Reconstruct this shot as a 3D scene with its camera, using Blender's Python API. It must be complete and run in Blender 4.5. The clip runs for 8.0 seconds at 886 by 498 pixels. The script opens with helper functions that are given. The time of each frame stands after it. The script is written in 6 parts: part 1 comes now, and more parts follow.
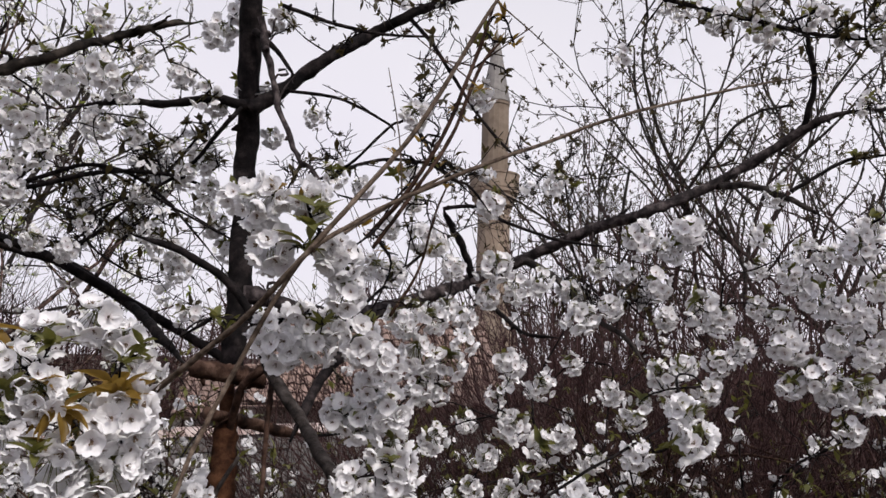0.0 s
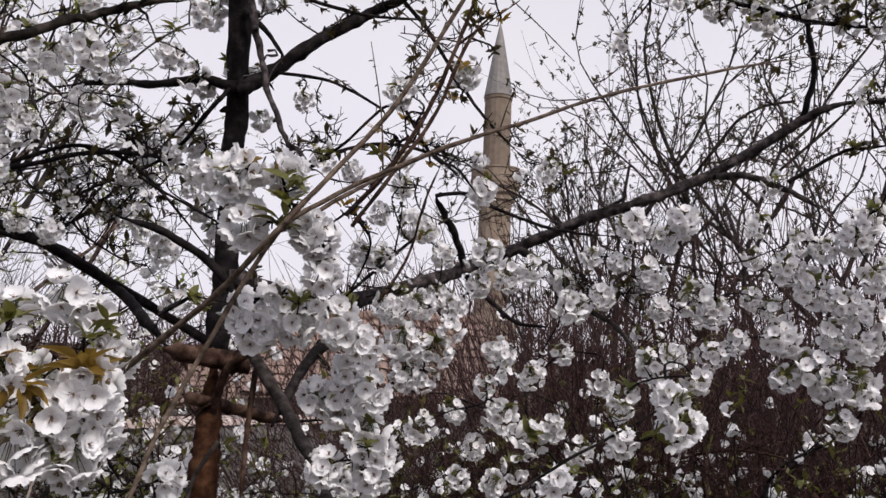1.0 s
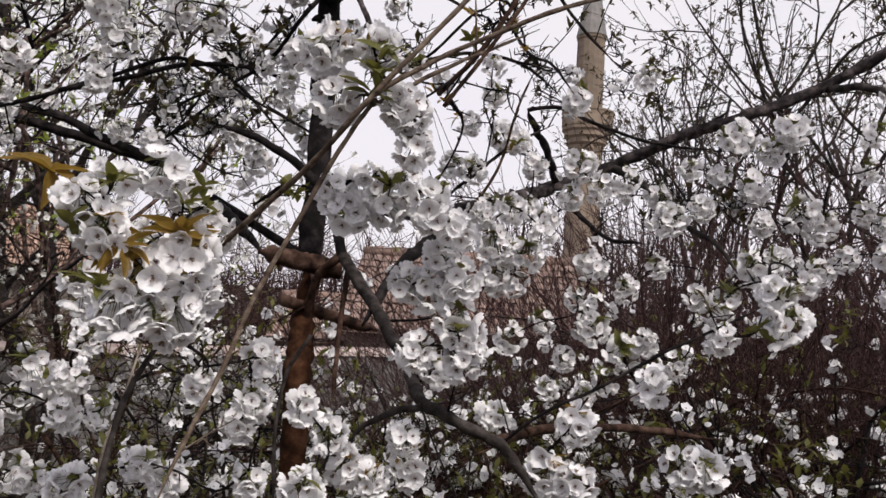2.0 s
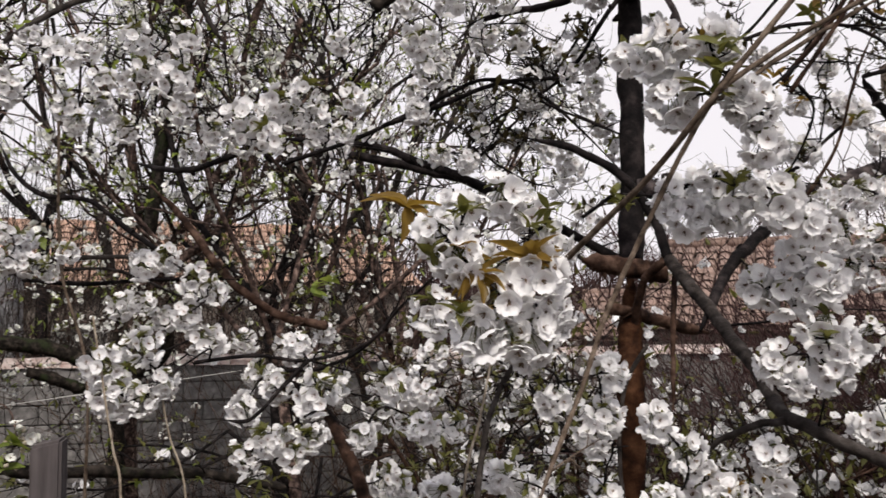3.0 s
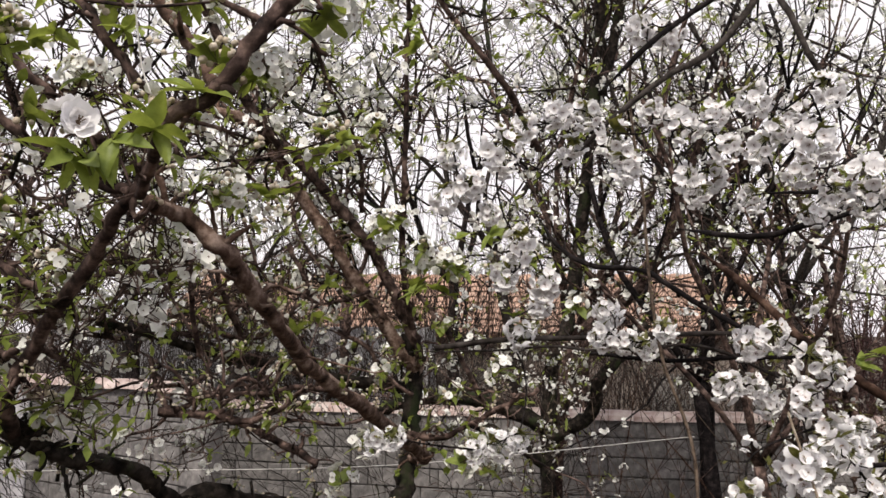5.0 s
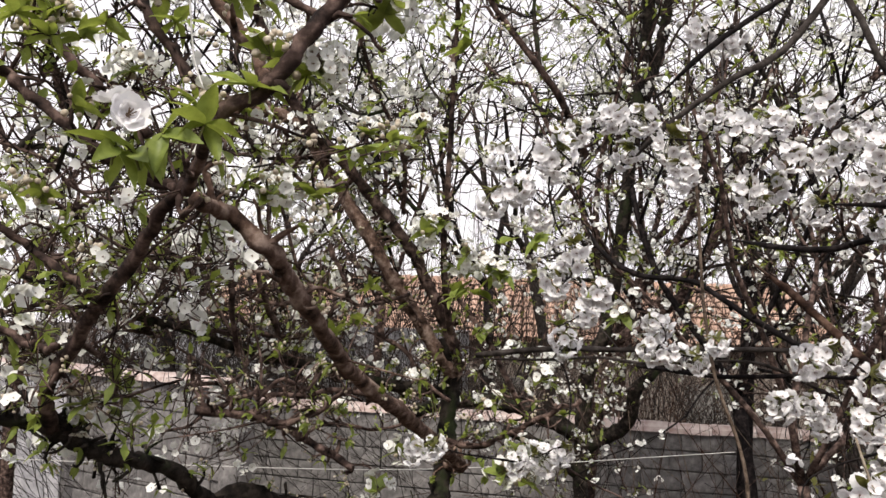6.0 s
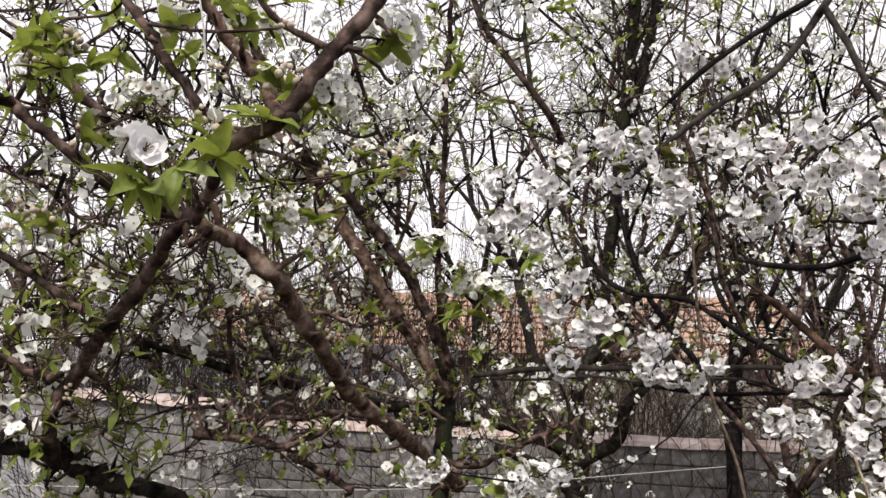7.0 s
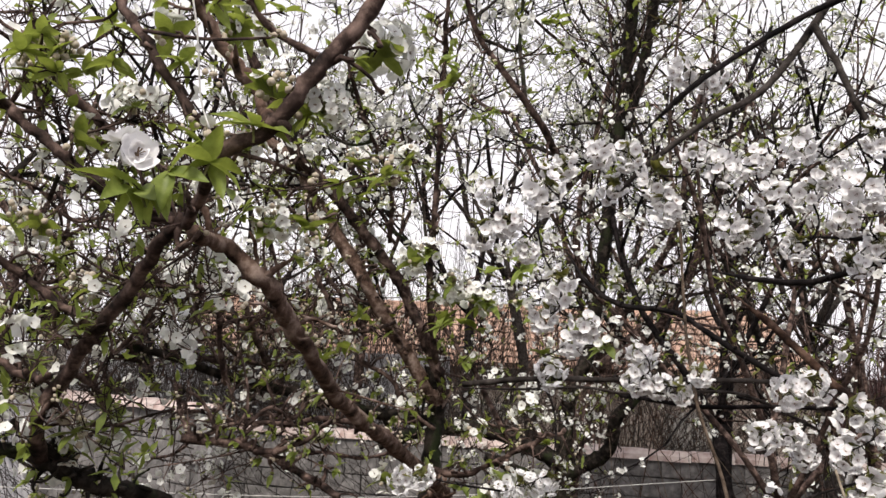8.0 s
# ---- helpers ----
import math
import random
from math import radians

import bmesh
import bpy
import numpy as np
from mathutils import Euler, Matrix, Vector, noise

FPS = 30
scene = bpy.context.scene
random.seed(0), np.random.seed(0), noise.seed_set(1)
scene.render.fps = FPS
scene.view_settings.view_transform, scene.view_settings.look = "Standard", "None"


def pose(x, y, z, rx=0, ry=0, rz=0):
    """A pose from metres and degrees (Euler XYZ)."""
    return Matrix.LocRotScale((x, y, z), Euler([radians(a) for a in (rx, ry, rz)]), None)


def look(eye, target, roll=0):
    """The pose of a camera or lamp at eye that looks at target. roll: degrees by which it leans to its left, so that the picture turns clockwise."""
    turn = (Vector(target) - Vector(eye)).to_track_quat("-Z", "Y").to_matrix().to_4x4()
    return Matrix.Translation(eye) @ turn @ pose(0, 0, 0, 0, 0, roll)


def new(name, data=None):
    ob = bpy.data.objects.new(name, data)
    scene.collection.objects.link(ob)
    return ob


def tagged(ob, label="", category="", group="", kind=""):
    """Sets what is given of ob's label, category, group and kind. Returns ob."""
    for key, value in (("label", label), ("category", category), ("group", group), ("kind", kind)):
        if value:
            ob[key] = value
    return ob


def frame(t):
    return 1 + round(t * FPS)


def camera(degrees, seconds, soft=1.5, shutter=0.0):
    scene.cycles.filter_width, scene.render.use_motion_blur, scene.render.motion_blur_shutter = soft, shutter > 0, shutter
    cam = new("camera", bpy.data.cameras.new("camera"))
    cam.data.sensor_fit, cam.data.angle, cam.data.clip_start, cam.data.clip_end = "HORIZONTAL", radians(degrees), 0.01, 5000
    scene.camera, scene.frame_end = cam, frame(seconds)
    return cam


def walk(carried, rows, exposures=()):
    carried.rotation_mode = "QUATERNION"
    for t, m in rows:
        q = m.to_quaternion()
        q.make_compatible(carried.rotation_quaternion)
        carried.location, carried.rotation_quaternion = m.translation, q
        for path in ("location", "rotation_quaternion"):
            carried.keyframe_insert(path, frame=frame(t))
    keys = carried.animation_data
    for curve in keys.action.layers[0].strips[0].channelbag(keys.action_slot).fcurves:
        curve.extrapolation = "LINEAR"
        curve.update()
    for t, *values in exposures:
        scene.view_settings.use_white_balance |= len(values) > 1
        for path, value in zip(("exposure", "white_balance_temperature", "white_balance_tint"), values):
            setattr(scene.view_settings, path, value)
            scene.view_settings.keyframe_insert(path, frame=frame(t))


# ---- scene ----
import collections

cam = camera(58.0, 8.0, soft=1.5, shutter=0.1)
PATH = [
    (0, (0.000, 0.000, 2.700), (-0.007, 1.981, 2.978), 1.52),
    (0.5, (0.022, 0.018, 2.703), (0.020, 1.998, 2.983), 1.77),
    (1, (0.030, 0.036, 2.684), (0.021, 2.019, 2.948), 2.26),
    (1.2, (0.032, 0.034, 2.675), (-0.005, 2.019, 2.916), 2.53),
    (2.3, (0.018, 0.084, 2.584), (-0.357, 2.046, 2.671), 2.64),
    (2.5, (0.003, 0.086, 2.591), (-0.516, 2.016, 2.676), 1.50),
    (3, (-0.039, 0.070, 2.618), (-0.956, 1.845, 2.707), -0.14),
    (3.5, (-0.145, 0.026, 2.585), (-1.296, 1.660, 2.662), 0.89),
    (4, (-0.367, -0.058, 2.607), (-1.675, 1.453, 2.669), 0.81),
    (4.5, (-0.557, -0.150, 2.670), (-1.995, 1.232, 2.814), -0.54),
    (4.7, (-0.571, -0.181, 2.681), (-2.071, 1.130, 2.863), -0.64),
    (5.8, (-0.637, -0.166, 2.693), (-2.259, 0.986, 2.899), 1.97),
    (6, (-0.640, -0.172, 2.697), (-2.250, 0.995, 2.907), 2.11),
    (6.5, (-0.648, -0.190, 2.705), (-2.244, 0.995, 2.925), 1.35),
    (7, (-0.642, -0.207, 2.708), (-2.228, 0.986, 2.959), 1.40),
    (7.5, (-0.637, -0.206, 2.703), (-2.213, 0.997, 2.966), 2.01),
    (8, (-0.627, -0.207, 2.707), (-2.203, 0.994, 2.980), 2.38),
]
walk(cam, [(t, look(eye, target, roll)) for t, eye, target, roll in PATH], exposures=[(0, -0.14, 6500, 13), (1.2, -0.17, 6500, 13), (2.5, -0.03, 6750, 11), (3.5, -0.01, 6850, 10), (4.0, 0.18, 6950, 11), (4.7, 0.19, 6950, 11), (6.0, 0.37, 6850, 10), (8.0, 0.29, 6800, 10)])

# ---- world: bright thin overcast, weak broad sun from behind the camera ----
SUN_ELEVATION, SUN_ROTATION = radians(52), radians(142)
world = bpy.data.worlds.new("sky")
scene.world = world
world.use_nodes = True
wn = world.node_tree
wn.nodes.clear()
w_out = wn.nodes.new("ShaderNodeOutputWorld")
w_bg = wn.nodes.new("ShaderNodeBackground")
w_sky = wn.nodes.new("ShaderNodeTexSky")
w_sky.sky_type, w_sky.sun_disc = "NISHITA", False
w_sky.sun_elevation, w_sky.sun_rotation = SUN_ELEVATION, SUN_ROTATION
w_gain = wn.nodes.new("ShaderNodeVectorMath")
w_gain.operation = "SCALE"
w_gain.inputs[3].default_value = 0.12
w_cloud = wn.nodes.new("ShaderNodeTexNoise")
w_cloud.inputs["Scale"].default_value, w_cloud.inputs["Detail"].default_value = 1.6, 4
w_ramp = wn.nodes.new("ShaderNodeValToRGB")
w_ramp.color_ramp.elements[0].position, w_ramp.color_ramp.elements[0].color = 0.3, (0.90, 0.875, 0.985, 1)
w_ramp.color_ramp.elements[1].position, w_ramp.color_ramp.elements[1].color = 0.7, (1.0, 0.975, 1.02, 1)
w_mix = wn.nodes.new("ShaderNodeMix")
w_mix.data_type = "RGBA"
w_tc, w_sep, w_haze = wn.nodes.new("ShaderNodeTexCoord"), wn.nodes.new("ShaderNodeSeparateXYZ"), wn.nodes.new("ShaderNodeMapRange")
w_haze.interpolation_type = "SMOOTHSTEP"
for slot, value in ((1, 0.25), (2, 0.9), (3, 0.95), (4, 0.45)):  # haze thins towards the zenith
    w_haze.inputs[slot].default_value = value
wn.links.new(w_tc.outputs["Generated"], w_sep.inputs[0])
wn.links.new(w_sep.outputs["Z"], w_haze.inputs[0])
wn.links.new(w_haze.outputs[0], w_mix.inputs["Factor"])
wn.links.new(w_sky.outputs[0], w_gain.inputs[0])
wn.links.new(w_gain.outputs[0], w_mix.inputs["A"])
wn.links.new(w_cloud.outputs["Fac"], w_ramp.inputs[0])
wn.links.new(w_ramp.outputs[0], w_mix.inputs["B"])
wn.links.new(w_mix.outputs["Result"], w_bg.inputs["Color"])
w_bg.inputs["Strength"].default_value = 1.0
wn.links.new(w_bg.outputs[0], w_out.inputs[0])

sun_data = bpy.data.lights.new("sun", "SUN")
sun_data.energy, sun_data.angle, sun_data.color = 3.1, radians(11), (1.0, 0.955, 0.90)
sun = new("sun", sun_data)
SUN_WAY = Vector((math.cos(SUN_ELEVATION) * math.sin(SUN_ROTATION), math.cos(SUN_ELEVATION) * math.cos(SUN_ROTATION), math.sin(SUN_ELEVATION)))
sun.matrix_world = Matrix.Translation((5, -6, 12)) @ SUN_WAY.to_track_quat("Z", "Y").to_matrix().to_4x4()


# ---- materials ----
def material(name, rough=0.8, spec=0.3):
    m = bpy.data.materials.new(name)
    m.use_nodes = True
    b = m.node_tree.nodes["Principled BSDF"]
    b.inputs["Roughness"].default_value = rough
    b.inputs["Specular IOR Level"].default_value = spec
    return m, m.node_tree, b


def noise_ramp(nt, scale, stops, detail=5, coord="Object", stretch=None, rough=0.6):
    tc = nt.nodes.new("ShaderNodeTexCoord")
    n = nt.nodes.new("ShaderNodeTexNoise")
    n.inputs["Scale"].default_value, n.inputs["Detail"].default_value, n.inputs["Roughness"].default_value = scale, detail, rough
    src = tc.outputs[coord]
    if stretch:
        mp = nt.nodes.new("ShaderNodeMapping")
        mp.inputs["Scale"].default_value = stretch
        nt.links.new(src, mp.inputs["Vector"])
        src = mp.outputs[0]
    nt.links.new(src, n.inputs["Vector"])
    r = nt.nodes.new("ShaderNodeValToRGB")
    while len(r.color_ramp.elements) < len(stops):
        r.color_ramp.elements.new(0.5)
    for e, (p, c) in zip(r.color_ramp.elements, stops):
        e.position, e.color = p, (*c, 1)
    nt.links.new(n.outputs["Fac"], r.inputs[0])
    return r.outputs[0], n.outputs["Fac"]


def mixed(nt, a, b, fac, mode="MIX"):
    m = nt.nodes.new("ShaderNodeMix")
    m.data_type, m.blend_type = "RGBA", mode
    for sock, v in (("A", a), ("B", b), ("Factor", fac)):
        if isinstance(v, (int, float)):
            m.inputs[sock].default_value = v
        elif isinstance(v, tuple):
            m.inputs[sock].default_value = (*v, 1)
        else:
            nt.links.new(v, m.inputs[sock])
    return m.outputs["Result"]


def bumped(nt, b, height, strength, dist):
    n = nt.nodes.new("ShaderNodeBump")
    n.inputs["Strength"].default_value, n.inputs["Distance"].default_value = strength, dist
    nt.links.new(height, n.inputs["Height"])
    nt.links.new(n.outputs[0], b.inputs["Normal"])


def bark(name, dark, mid, light, scale=28.0, moss=None, rough=0.85):
    m, nt, b = material(name, rough - 0.05, 0.09)
    # narrow stops: strong tone contrast imitates highlights and shading besides bark mottling
    c, f = noise_ramp(nt, scale, [(0.35, dark), (0.5, mid), (0.67, light)], 7)
    big, bf = noise_ramp(nt, 5.0, [(0.42, (0.75, 0.72, 0.7)), (0.62, (1.1, 1.08, 1.05))], 3)
    c = mixed(nt, c, big, 0.8, "MULTIPLY")
    if moss:
        _, mf = noise_ramp(nt, 9.0, [(0.0, (0, 0, 0)), (1.0, (1, 1, 1))], 4)
        r = nt.nodes.new("ShaderNodeMapRange")
        r.inputs[1].default_value, r.inputs[2].default_value = 0.55, 0.66
        nt.links.new(mf, r.inputs[0])
        c = mixed(nt, c, moss, r.outputs[0])
    nt.links.new(c, b.inputs["Base Color"])
    bumped(nt, b, f, 0.9, 0.008)
    return m


def thin(name, colour, other, through_colour, amount, rough=0.6, scale=60.0):
    """Petals and leaves: a sheet that lets part of the light through."""
    m, nt, b = material(name, rough, 0.25)
    c, f = noise_ramp(nt, scale, [(0.35, colour), (0.7, other)], 3)
    info = nt.nodes.new("ShaderNodeNewGeometry")
    hue = nt.nodes.new("ShaderNodeHueSaturation")
    mr = nt.nodes.new("ShaderNodeMapRange")
    mr.inputs[3].default_value, mr.inputs[4].default_value = 0.86, 1.08
    nt.links.new(info.outputs["Random Per Island"], mr.inputs[0])
    nt.links.new(mr.outputs[0], hue.inputs["Value"])
    nt.links.new(c, hue.inputs["Color"])
    nt.links.new(hue.outputs[0], b.inputs["Base Color"])
    tr = nt.nodes.new("ShaderNodeBsdfTranslucent")
    tr.inputs["Color"].default_value = (*through_colour, 1)
    mx = nt.nodes.new("ShaderNodeMixShader")
    mx.inputs[0].default_value = amount
    nt.links.new(b.outputs[0], mx.inputs[1])
    nt.links.new(tr.outputs[0], mx.inputs[2])
    nt.links.new(mx.outputs[0], nt.nodes["Material Output"].inputs[0])
    return m


def plain(name, stops, scale, rough=0.85, bump=0.3, dist=0.01, stretch=None, spec=0.3):
    m, nt, b = material(name, rough, spec)
    c, f = noise_ramp(nt, scale, stops, 6, stretch=stretch)
    big, _ = noise_ramp(nt, scale * 0.12, [(0.35, (0.72, 0.72, 0.72)), (0.65, (1.12, 1.1, 1.08))], 4)
    c = mixed(nt, c, big, 0.8, "MULTIPLY")
    inf = nt.nodes.new("ShaderNodeObjectInfo")
    mr = nt.nodes.new("ShaderNodeMapRange")
    mr.inputs[3].default_value, mr.inputs[4].default_value = 0.82, 1.12
    nt.links.new(inf.outputs["Random"], mr.inputs[0])
    hue = nt.nodes.new("ShaderNodeHueSaturation")
    nt.links.new(mr.outputs[0], hue.inputs["Value"])
    nt.links.new(c, hue.inputs["Color"])
    nt.links.new(hue.outputs[0], b.inputs["Base Color"])
    bumped(nt, b, f, bump, dist)
    return m


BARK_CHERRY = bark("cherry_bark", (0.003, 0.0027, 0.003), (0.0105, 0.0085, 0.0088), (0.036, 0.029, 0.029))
BARK_BROWN = bark("brown_bark", (0.0105, 0.0060, 0.0045), (0.0465, 0.0255, 0.0180), (0.1275, 0.0810, 0.0615))
# lighter cherry bark; the limb's lit grey-purple top is put into its colour
BARK_LIMB_LIT = bark("lit_limb_bark", (0.010, 0.0085, 0.009), (0.038, 0.031, 0.032), (0.125, 0.105, 0.105), 34)
# sunlit reddish-tan highlights of the pear limbs are mixed into this bark
BARK_RUDDY_LIT = bark("ruddy_lit_bark", (0.0230, 0.0150, 0.0115), (0.1323, 0.0847, 0.0662), (0.3680, 0.2869, 0.2448), 30)
BARK_RUST = bark("rusty_bark", (0.008, 0.0032, 0.0016), (0.036, 0.0145, 0.0066), (0.088, 0.041, 0.021), 26)
BARK_PEAR = bark("pear_bark", (0.0102, 0.0077, 0.0070), (0.0584, 0.0390, 0.0337), (0.2241, 0.1588, 0.1375))
BARK_MOSS = bark("mossy_bark", (0.0055, 0.0048, 0.0042), (0.0200, 0.0165, 0.0140), (0.0620, 0.0510, 0.0430), moss=(0.0245, 0.0315, 0.0140))
BARK_SHOOT = bark("dry_shoot_bark", (0.050, 0.037, 0.028), (0.115, 0.086, 0.066), (0.205, 0.162, 0.128), 60)
BARK_DEAD = bark("dead_brush", (0.0161, 0.0085, 0.0084), (0.0524, 0.0287, 0.0283), (0.1210, 0.0714, 0.0700))
BARK_CANE = bark("dry_cane_bark", (0.20, 0.16, 0.12), (0.33, 0.28, 0.22), (0.48, 0.43, 0.36), 60)
BARK_GREY = bark("grey_twig_bark", (0.0153, 0.0129, 0.0122), (0.0398, 0.0337, 0.0306), (0.0765, 0.0673, 0.0643), 40)
BARK_GREEN = bark("young_green_bark", (0.03, 0.028, 0.012), (0.09, 0.08, 0.03), (0.17, 0.14, 0.06), 50)
PETAL = thin("white_petal", (0.90, 0.89, 0.90), (0.94, 0.935, 0.93), (0.95, 0.94, 0.94), 0.3)
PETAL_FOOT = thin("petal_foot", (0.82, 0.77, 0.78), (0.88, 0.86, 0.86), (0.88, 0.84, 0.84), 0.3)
PETAL_PEAR = thin("pear_petal", (0.86, 0.86, 0.82), (0.90, 0.90, 0.86), (0.88, 0.89, 0.82), 0.2)
LEAF_GREEN = thin("young_green_leaf", (0.11, 0.155, 0.030), (0.28, 0.335, 0.085), (0.40, 0.47, 0.08), 0.35, 0.45)
LEAF_BRONZE = thin("bronze_leaf", (0.14, 0.085, 0.020), (0.23, 0.15, 0.034), (0.42, 0.26, 0.045), 0.38, 0.45)
LEAF_OLIVE = thin("olive_leaf", (0.075, 0.085, 0.025), (0.15, 0.14, 0.04), (0.24, 0.23, 0.05), 0.3, 0.5)
LEAF_BUD = thin("dark_leaf_bud", (0.035, 0.026, 0.016), (0.07, 0.06, 0.025), (0.12, 0.09, 0.03), 0.25, 0.5)
STALK = plain("flower_stalk", [(0.3, (0.10, 0.13, 0.035)), (0.7, (0.17, 0.15, 0.05))], 40, 0.6)
HEART = plain("flower_heart", [(0.3, (0.11, 0.055, 0.055)), (0.7, (0.30, 0.23, 0.13))], 90, 0.7)
BUD = thin("pear_bud", (0.50, 0.42, 0.32), (0.70, 0.63, 0.52), (0.6, 0.52, 0.38), 0.2)
BLOCK = plain("concrete_block", [(0.3, (0.1038, 0.0982, 0.0980)), (0.5, (0.1879, 0.1792, 0.1765)), (0.7, (0.2967, 0.2841, 0.2794))], 14, 0.95, 0.5, 0.006)
MORTAR = plain("mortar", [(0.3, (0.1122, 0.1063, 0.1056)), (0.7, (0.2112, 0.2009, 0.1980))], 20, 0.95, 0.5, 0.006)
STUCCO = plain("rough_stucco", [(0.25, (0.2166, 0.2147, 0.2320)), (0.5, (0.4104, 0.4068, 0.4292)), (0.75, (0.6384, 0.6328, 0.6612))], 9, 0.95, 0.9, 0.03)
COPING = plain("coping_render", [(0.3, (0.34, 0.23, 0.205)), (0.55, (0.54, 0.45, 0.42)), (0.8, (0.70, 0.66, 0.63))], 7, 0.9, 0.5, 0.01)
STONE = plain("tower_stone", [(0.3, (0.21, 0.16, 0.12)), (0.7, (0.31, 0.25, 0.195))], 1.5, 0.9, 0.4, 0.05)
LEAD = plain("spire_lead", [(0.3, (0.20, 0.19, 0.18)), (0.7, (0.33, 0.31, 0.29))], 2.0, 0.6, 0.3, 0.03)
TILE = plain("roof_tile", [(0.3, (0.36, 0.225, 0.165)), (0.7, (0.54, 0.37, 0.285))], 5, 0.85, 0.3, 0.01)
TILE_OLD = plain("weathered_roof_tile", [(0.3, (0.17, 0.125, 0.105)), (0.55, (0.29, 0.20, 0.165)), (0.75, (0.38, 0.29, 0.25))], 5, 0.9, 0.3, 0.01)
PLASTER = plain("house_plaster", [(0.3, (0.20, 0.165, 0.145)), (0.7, (0.31, 0.27, 0.24))], 3, 0.9, 0.3, 0.01)
WOOD_POST = plain("weathered_post", [(0.3, (0.055, 0.046, 0.048)), (0.7, (0.135, 0.118, 0.12))], 30, 0.9, 0.6, 0.004, stretch=(1, 1, 0.08))
SOIL = plain("soil", [(0.3, (0.035, 0.026, 0.019)), (0.6, (0.075, 0.058, 0.042)), (0.8, (0.05, 0.06, 0.025))], 3, 0.95, 0.8, 0.05)
WIRE = plain("white_cord", [(0.3, (0.55, 0.55, 0.52)), (0.7, (0.68, 0.67, 0.65))], 50, 0.6)


# ---- mesh tools ----
def mesh_of(name, verts, faces, mats, index=None, smooth=True):
    me = bpy.data.meshes.new(name)
    me.from_pydata(np.asarray(verts, float).tolist(), [], faces)
    for m in mats:
        me.materials.append(m)
    if index is not None:
        me.polygons.foreach_set("material_index", np.asarray(index, np.int32))
    if smooth:
        me.polygons.foreach_set("use_smooth", [True] * len(me.polygons))
    me.update()
    return me


class Build:
    """Collects sweeps and sheets into one mesh."""

    def __init__(self):
        self.v, self.f, self.i, self.n = [], [], [], 0

    def add(self, verts, faces, mat=0):
        verts = np.asarray(verts, float)
        self.v.append(verts)
        self.f += [tuple(int(k) + self.n for k in f) for f in faces]
        self.i += [mat] * len(faces)
        self.n += len(verts)

    def mesh(self, name, mats, smooth=True):
        return mesh_of(name, np.concatenate(self.v), self.f, mats, self.i, smooth)


def part(name, data, parent, label=""):
    """Links a mesh (or a bmesh with its material) as one part under a thing or part."""
    ob = new(name, data)
    ob.parent = parent
    return tagged(ob, label)


def part_bm(name, bm, mat, parent, label=""):
    me = bpy.data.meshes.new(name)
    bm.to_mesh(me)
    bm.free()
    me.materials.append(mat)
    return part(name, me, parent, label)


def thing(name, label, category, at=(0, 0, 0), group="", kind=""):
    return tagged(new(name), label, category, group, kind) if at is None else place(tagged(new(name), label, category, group, kind), at)


def place(ob, at):
    ob.location = at
    return ob


def spline(pts, per=6):
    """Catmull-Rom through the points."""
    p = np.asarray(pts, float)
    p = np.vstack([2 * p[0] - p[1], p, 2 * p[-1] - p[-2]])
    out = []
    for k in range(1, len(p) - 2):
        a, b, c, d = p[k - 1], p[k], p[k + 1], p[k + 2]
        for s in np.arange(per) / per:
            out.append(0.5 * (2 * b + (c - a) * s + (2 * a - 5 * b + 4 * c - d) * s**2 + (3 * b - a - 3 * c + d) * s**3))
    out.append(p[-2])
    return np.array(out)


def sweep(line, radii, sides, rng, rugged=0.1):
    """A closed tapered tube along a line: verts and faces."""
    line, radii = np.asarray(line, float), np.asarray(radii, float)
    n = len(line)
    tan = np.gradient(line, axis=0)
    tan /= np.linalg.norm(tan, axis=1, keepdims=True) + 1e-9
    up = np.array([0.0, 0, 1]) if abs(tan[0][2]) < 0.9 else np.array([1.0, 0, 0])
    u = np.cross(tan[0], up)
    us = []
    for k in range(n):
        u = u - tan[k] * (u @ tan[k])
        u = u / (np.linalg.norm(u) + 1e-9)
        us.append(u)
    us = np.array(us)
    vs = np.cross(tan, us)
    ang = np.arange(sides) * 2 * np.pi / sides
    wob = 1 + rugged * rng.standard_normal((n, sides))
    ring = us[:, None] * np.cos(ang)[None, :, None] + vs[:, None] * np.sin(ang)[None, :, None]
    verts = (line[:, None] + ring * (radii[:, None] * wob)[..., None]).reshape(-1, 3)
    faces = []
    for k in range(n - 1):
        for s in range(sides):
            t = (s + 1) % sides
            faces.append((k * sides + s, k * sides + t, (k + 1) * sides + t, (k + 1) * sides + s))
    faces.append(tuple(range(sides - 1, -1, -1)))
    faces.append(tuple((n - 1) * sides + s for s in range(sides)))
    return verts, faces


RNG = np.random.default_rng(7)


def basis(d):
    d = d / (np.linalg.norm(d) + 1e-9)
    a = np.cross(d, (0, 0, 1.0) if abs(d[2]) < 0.95 else (1.0, 0, 0))
    a /= np.linalg.norm(a)
    return a, np.cross(d, a), d


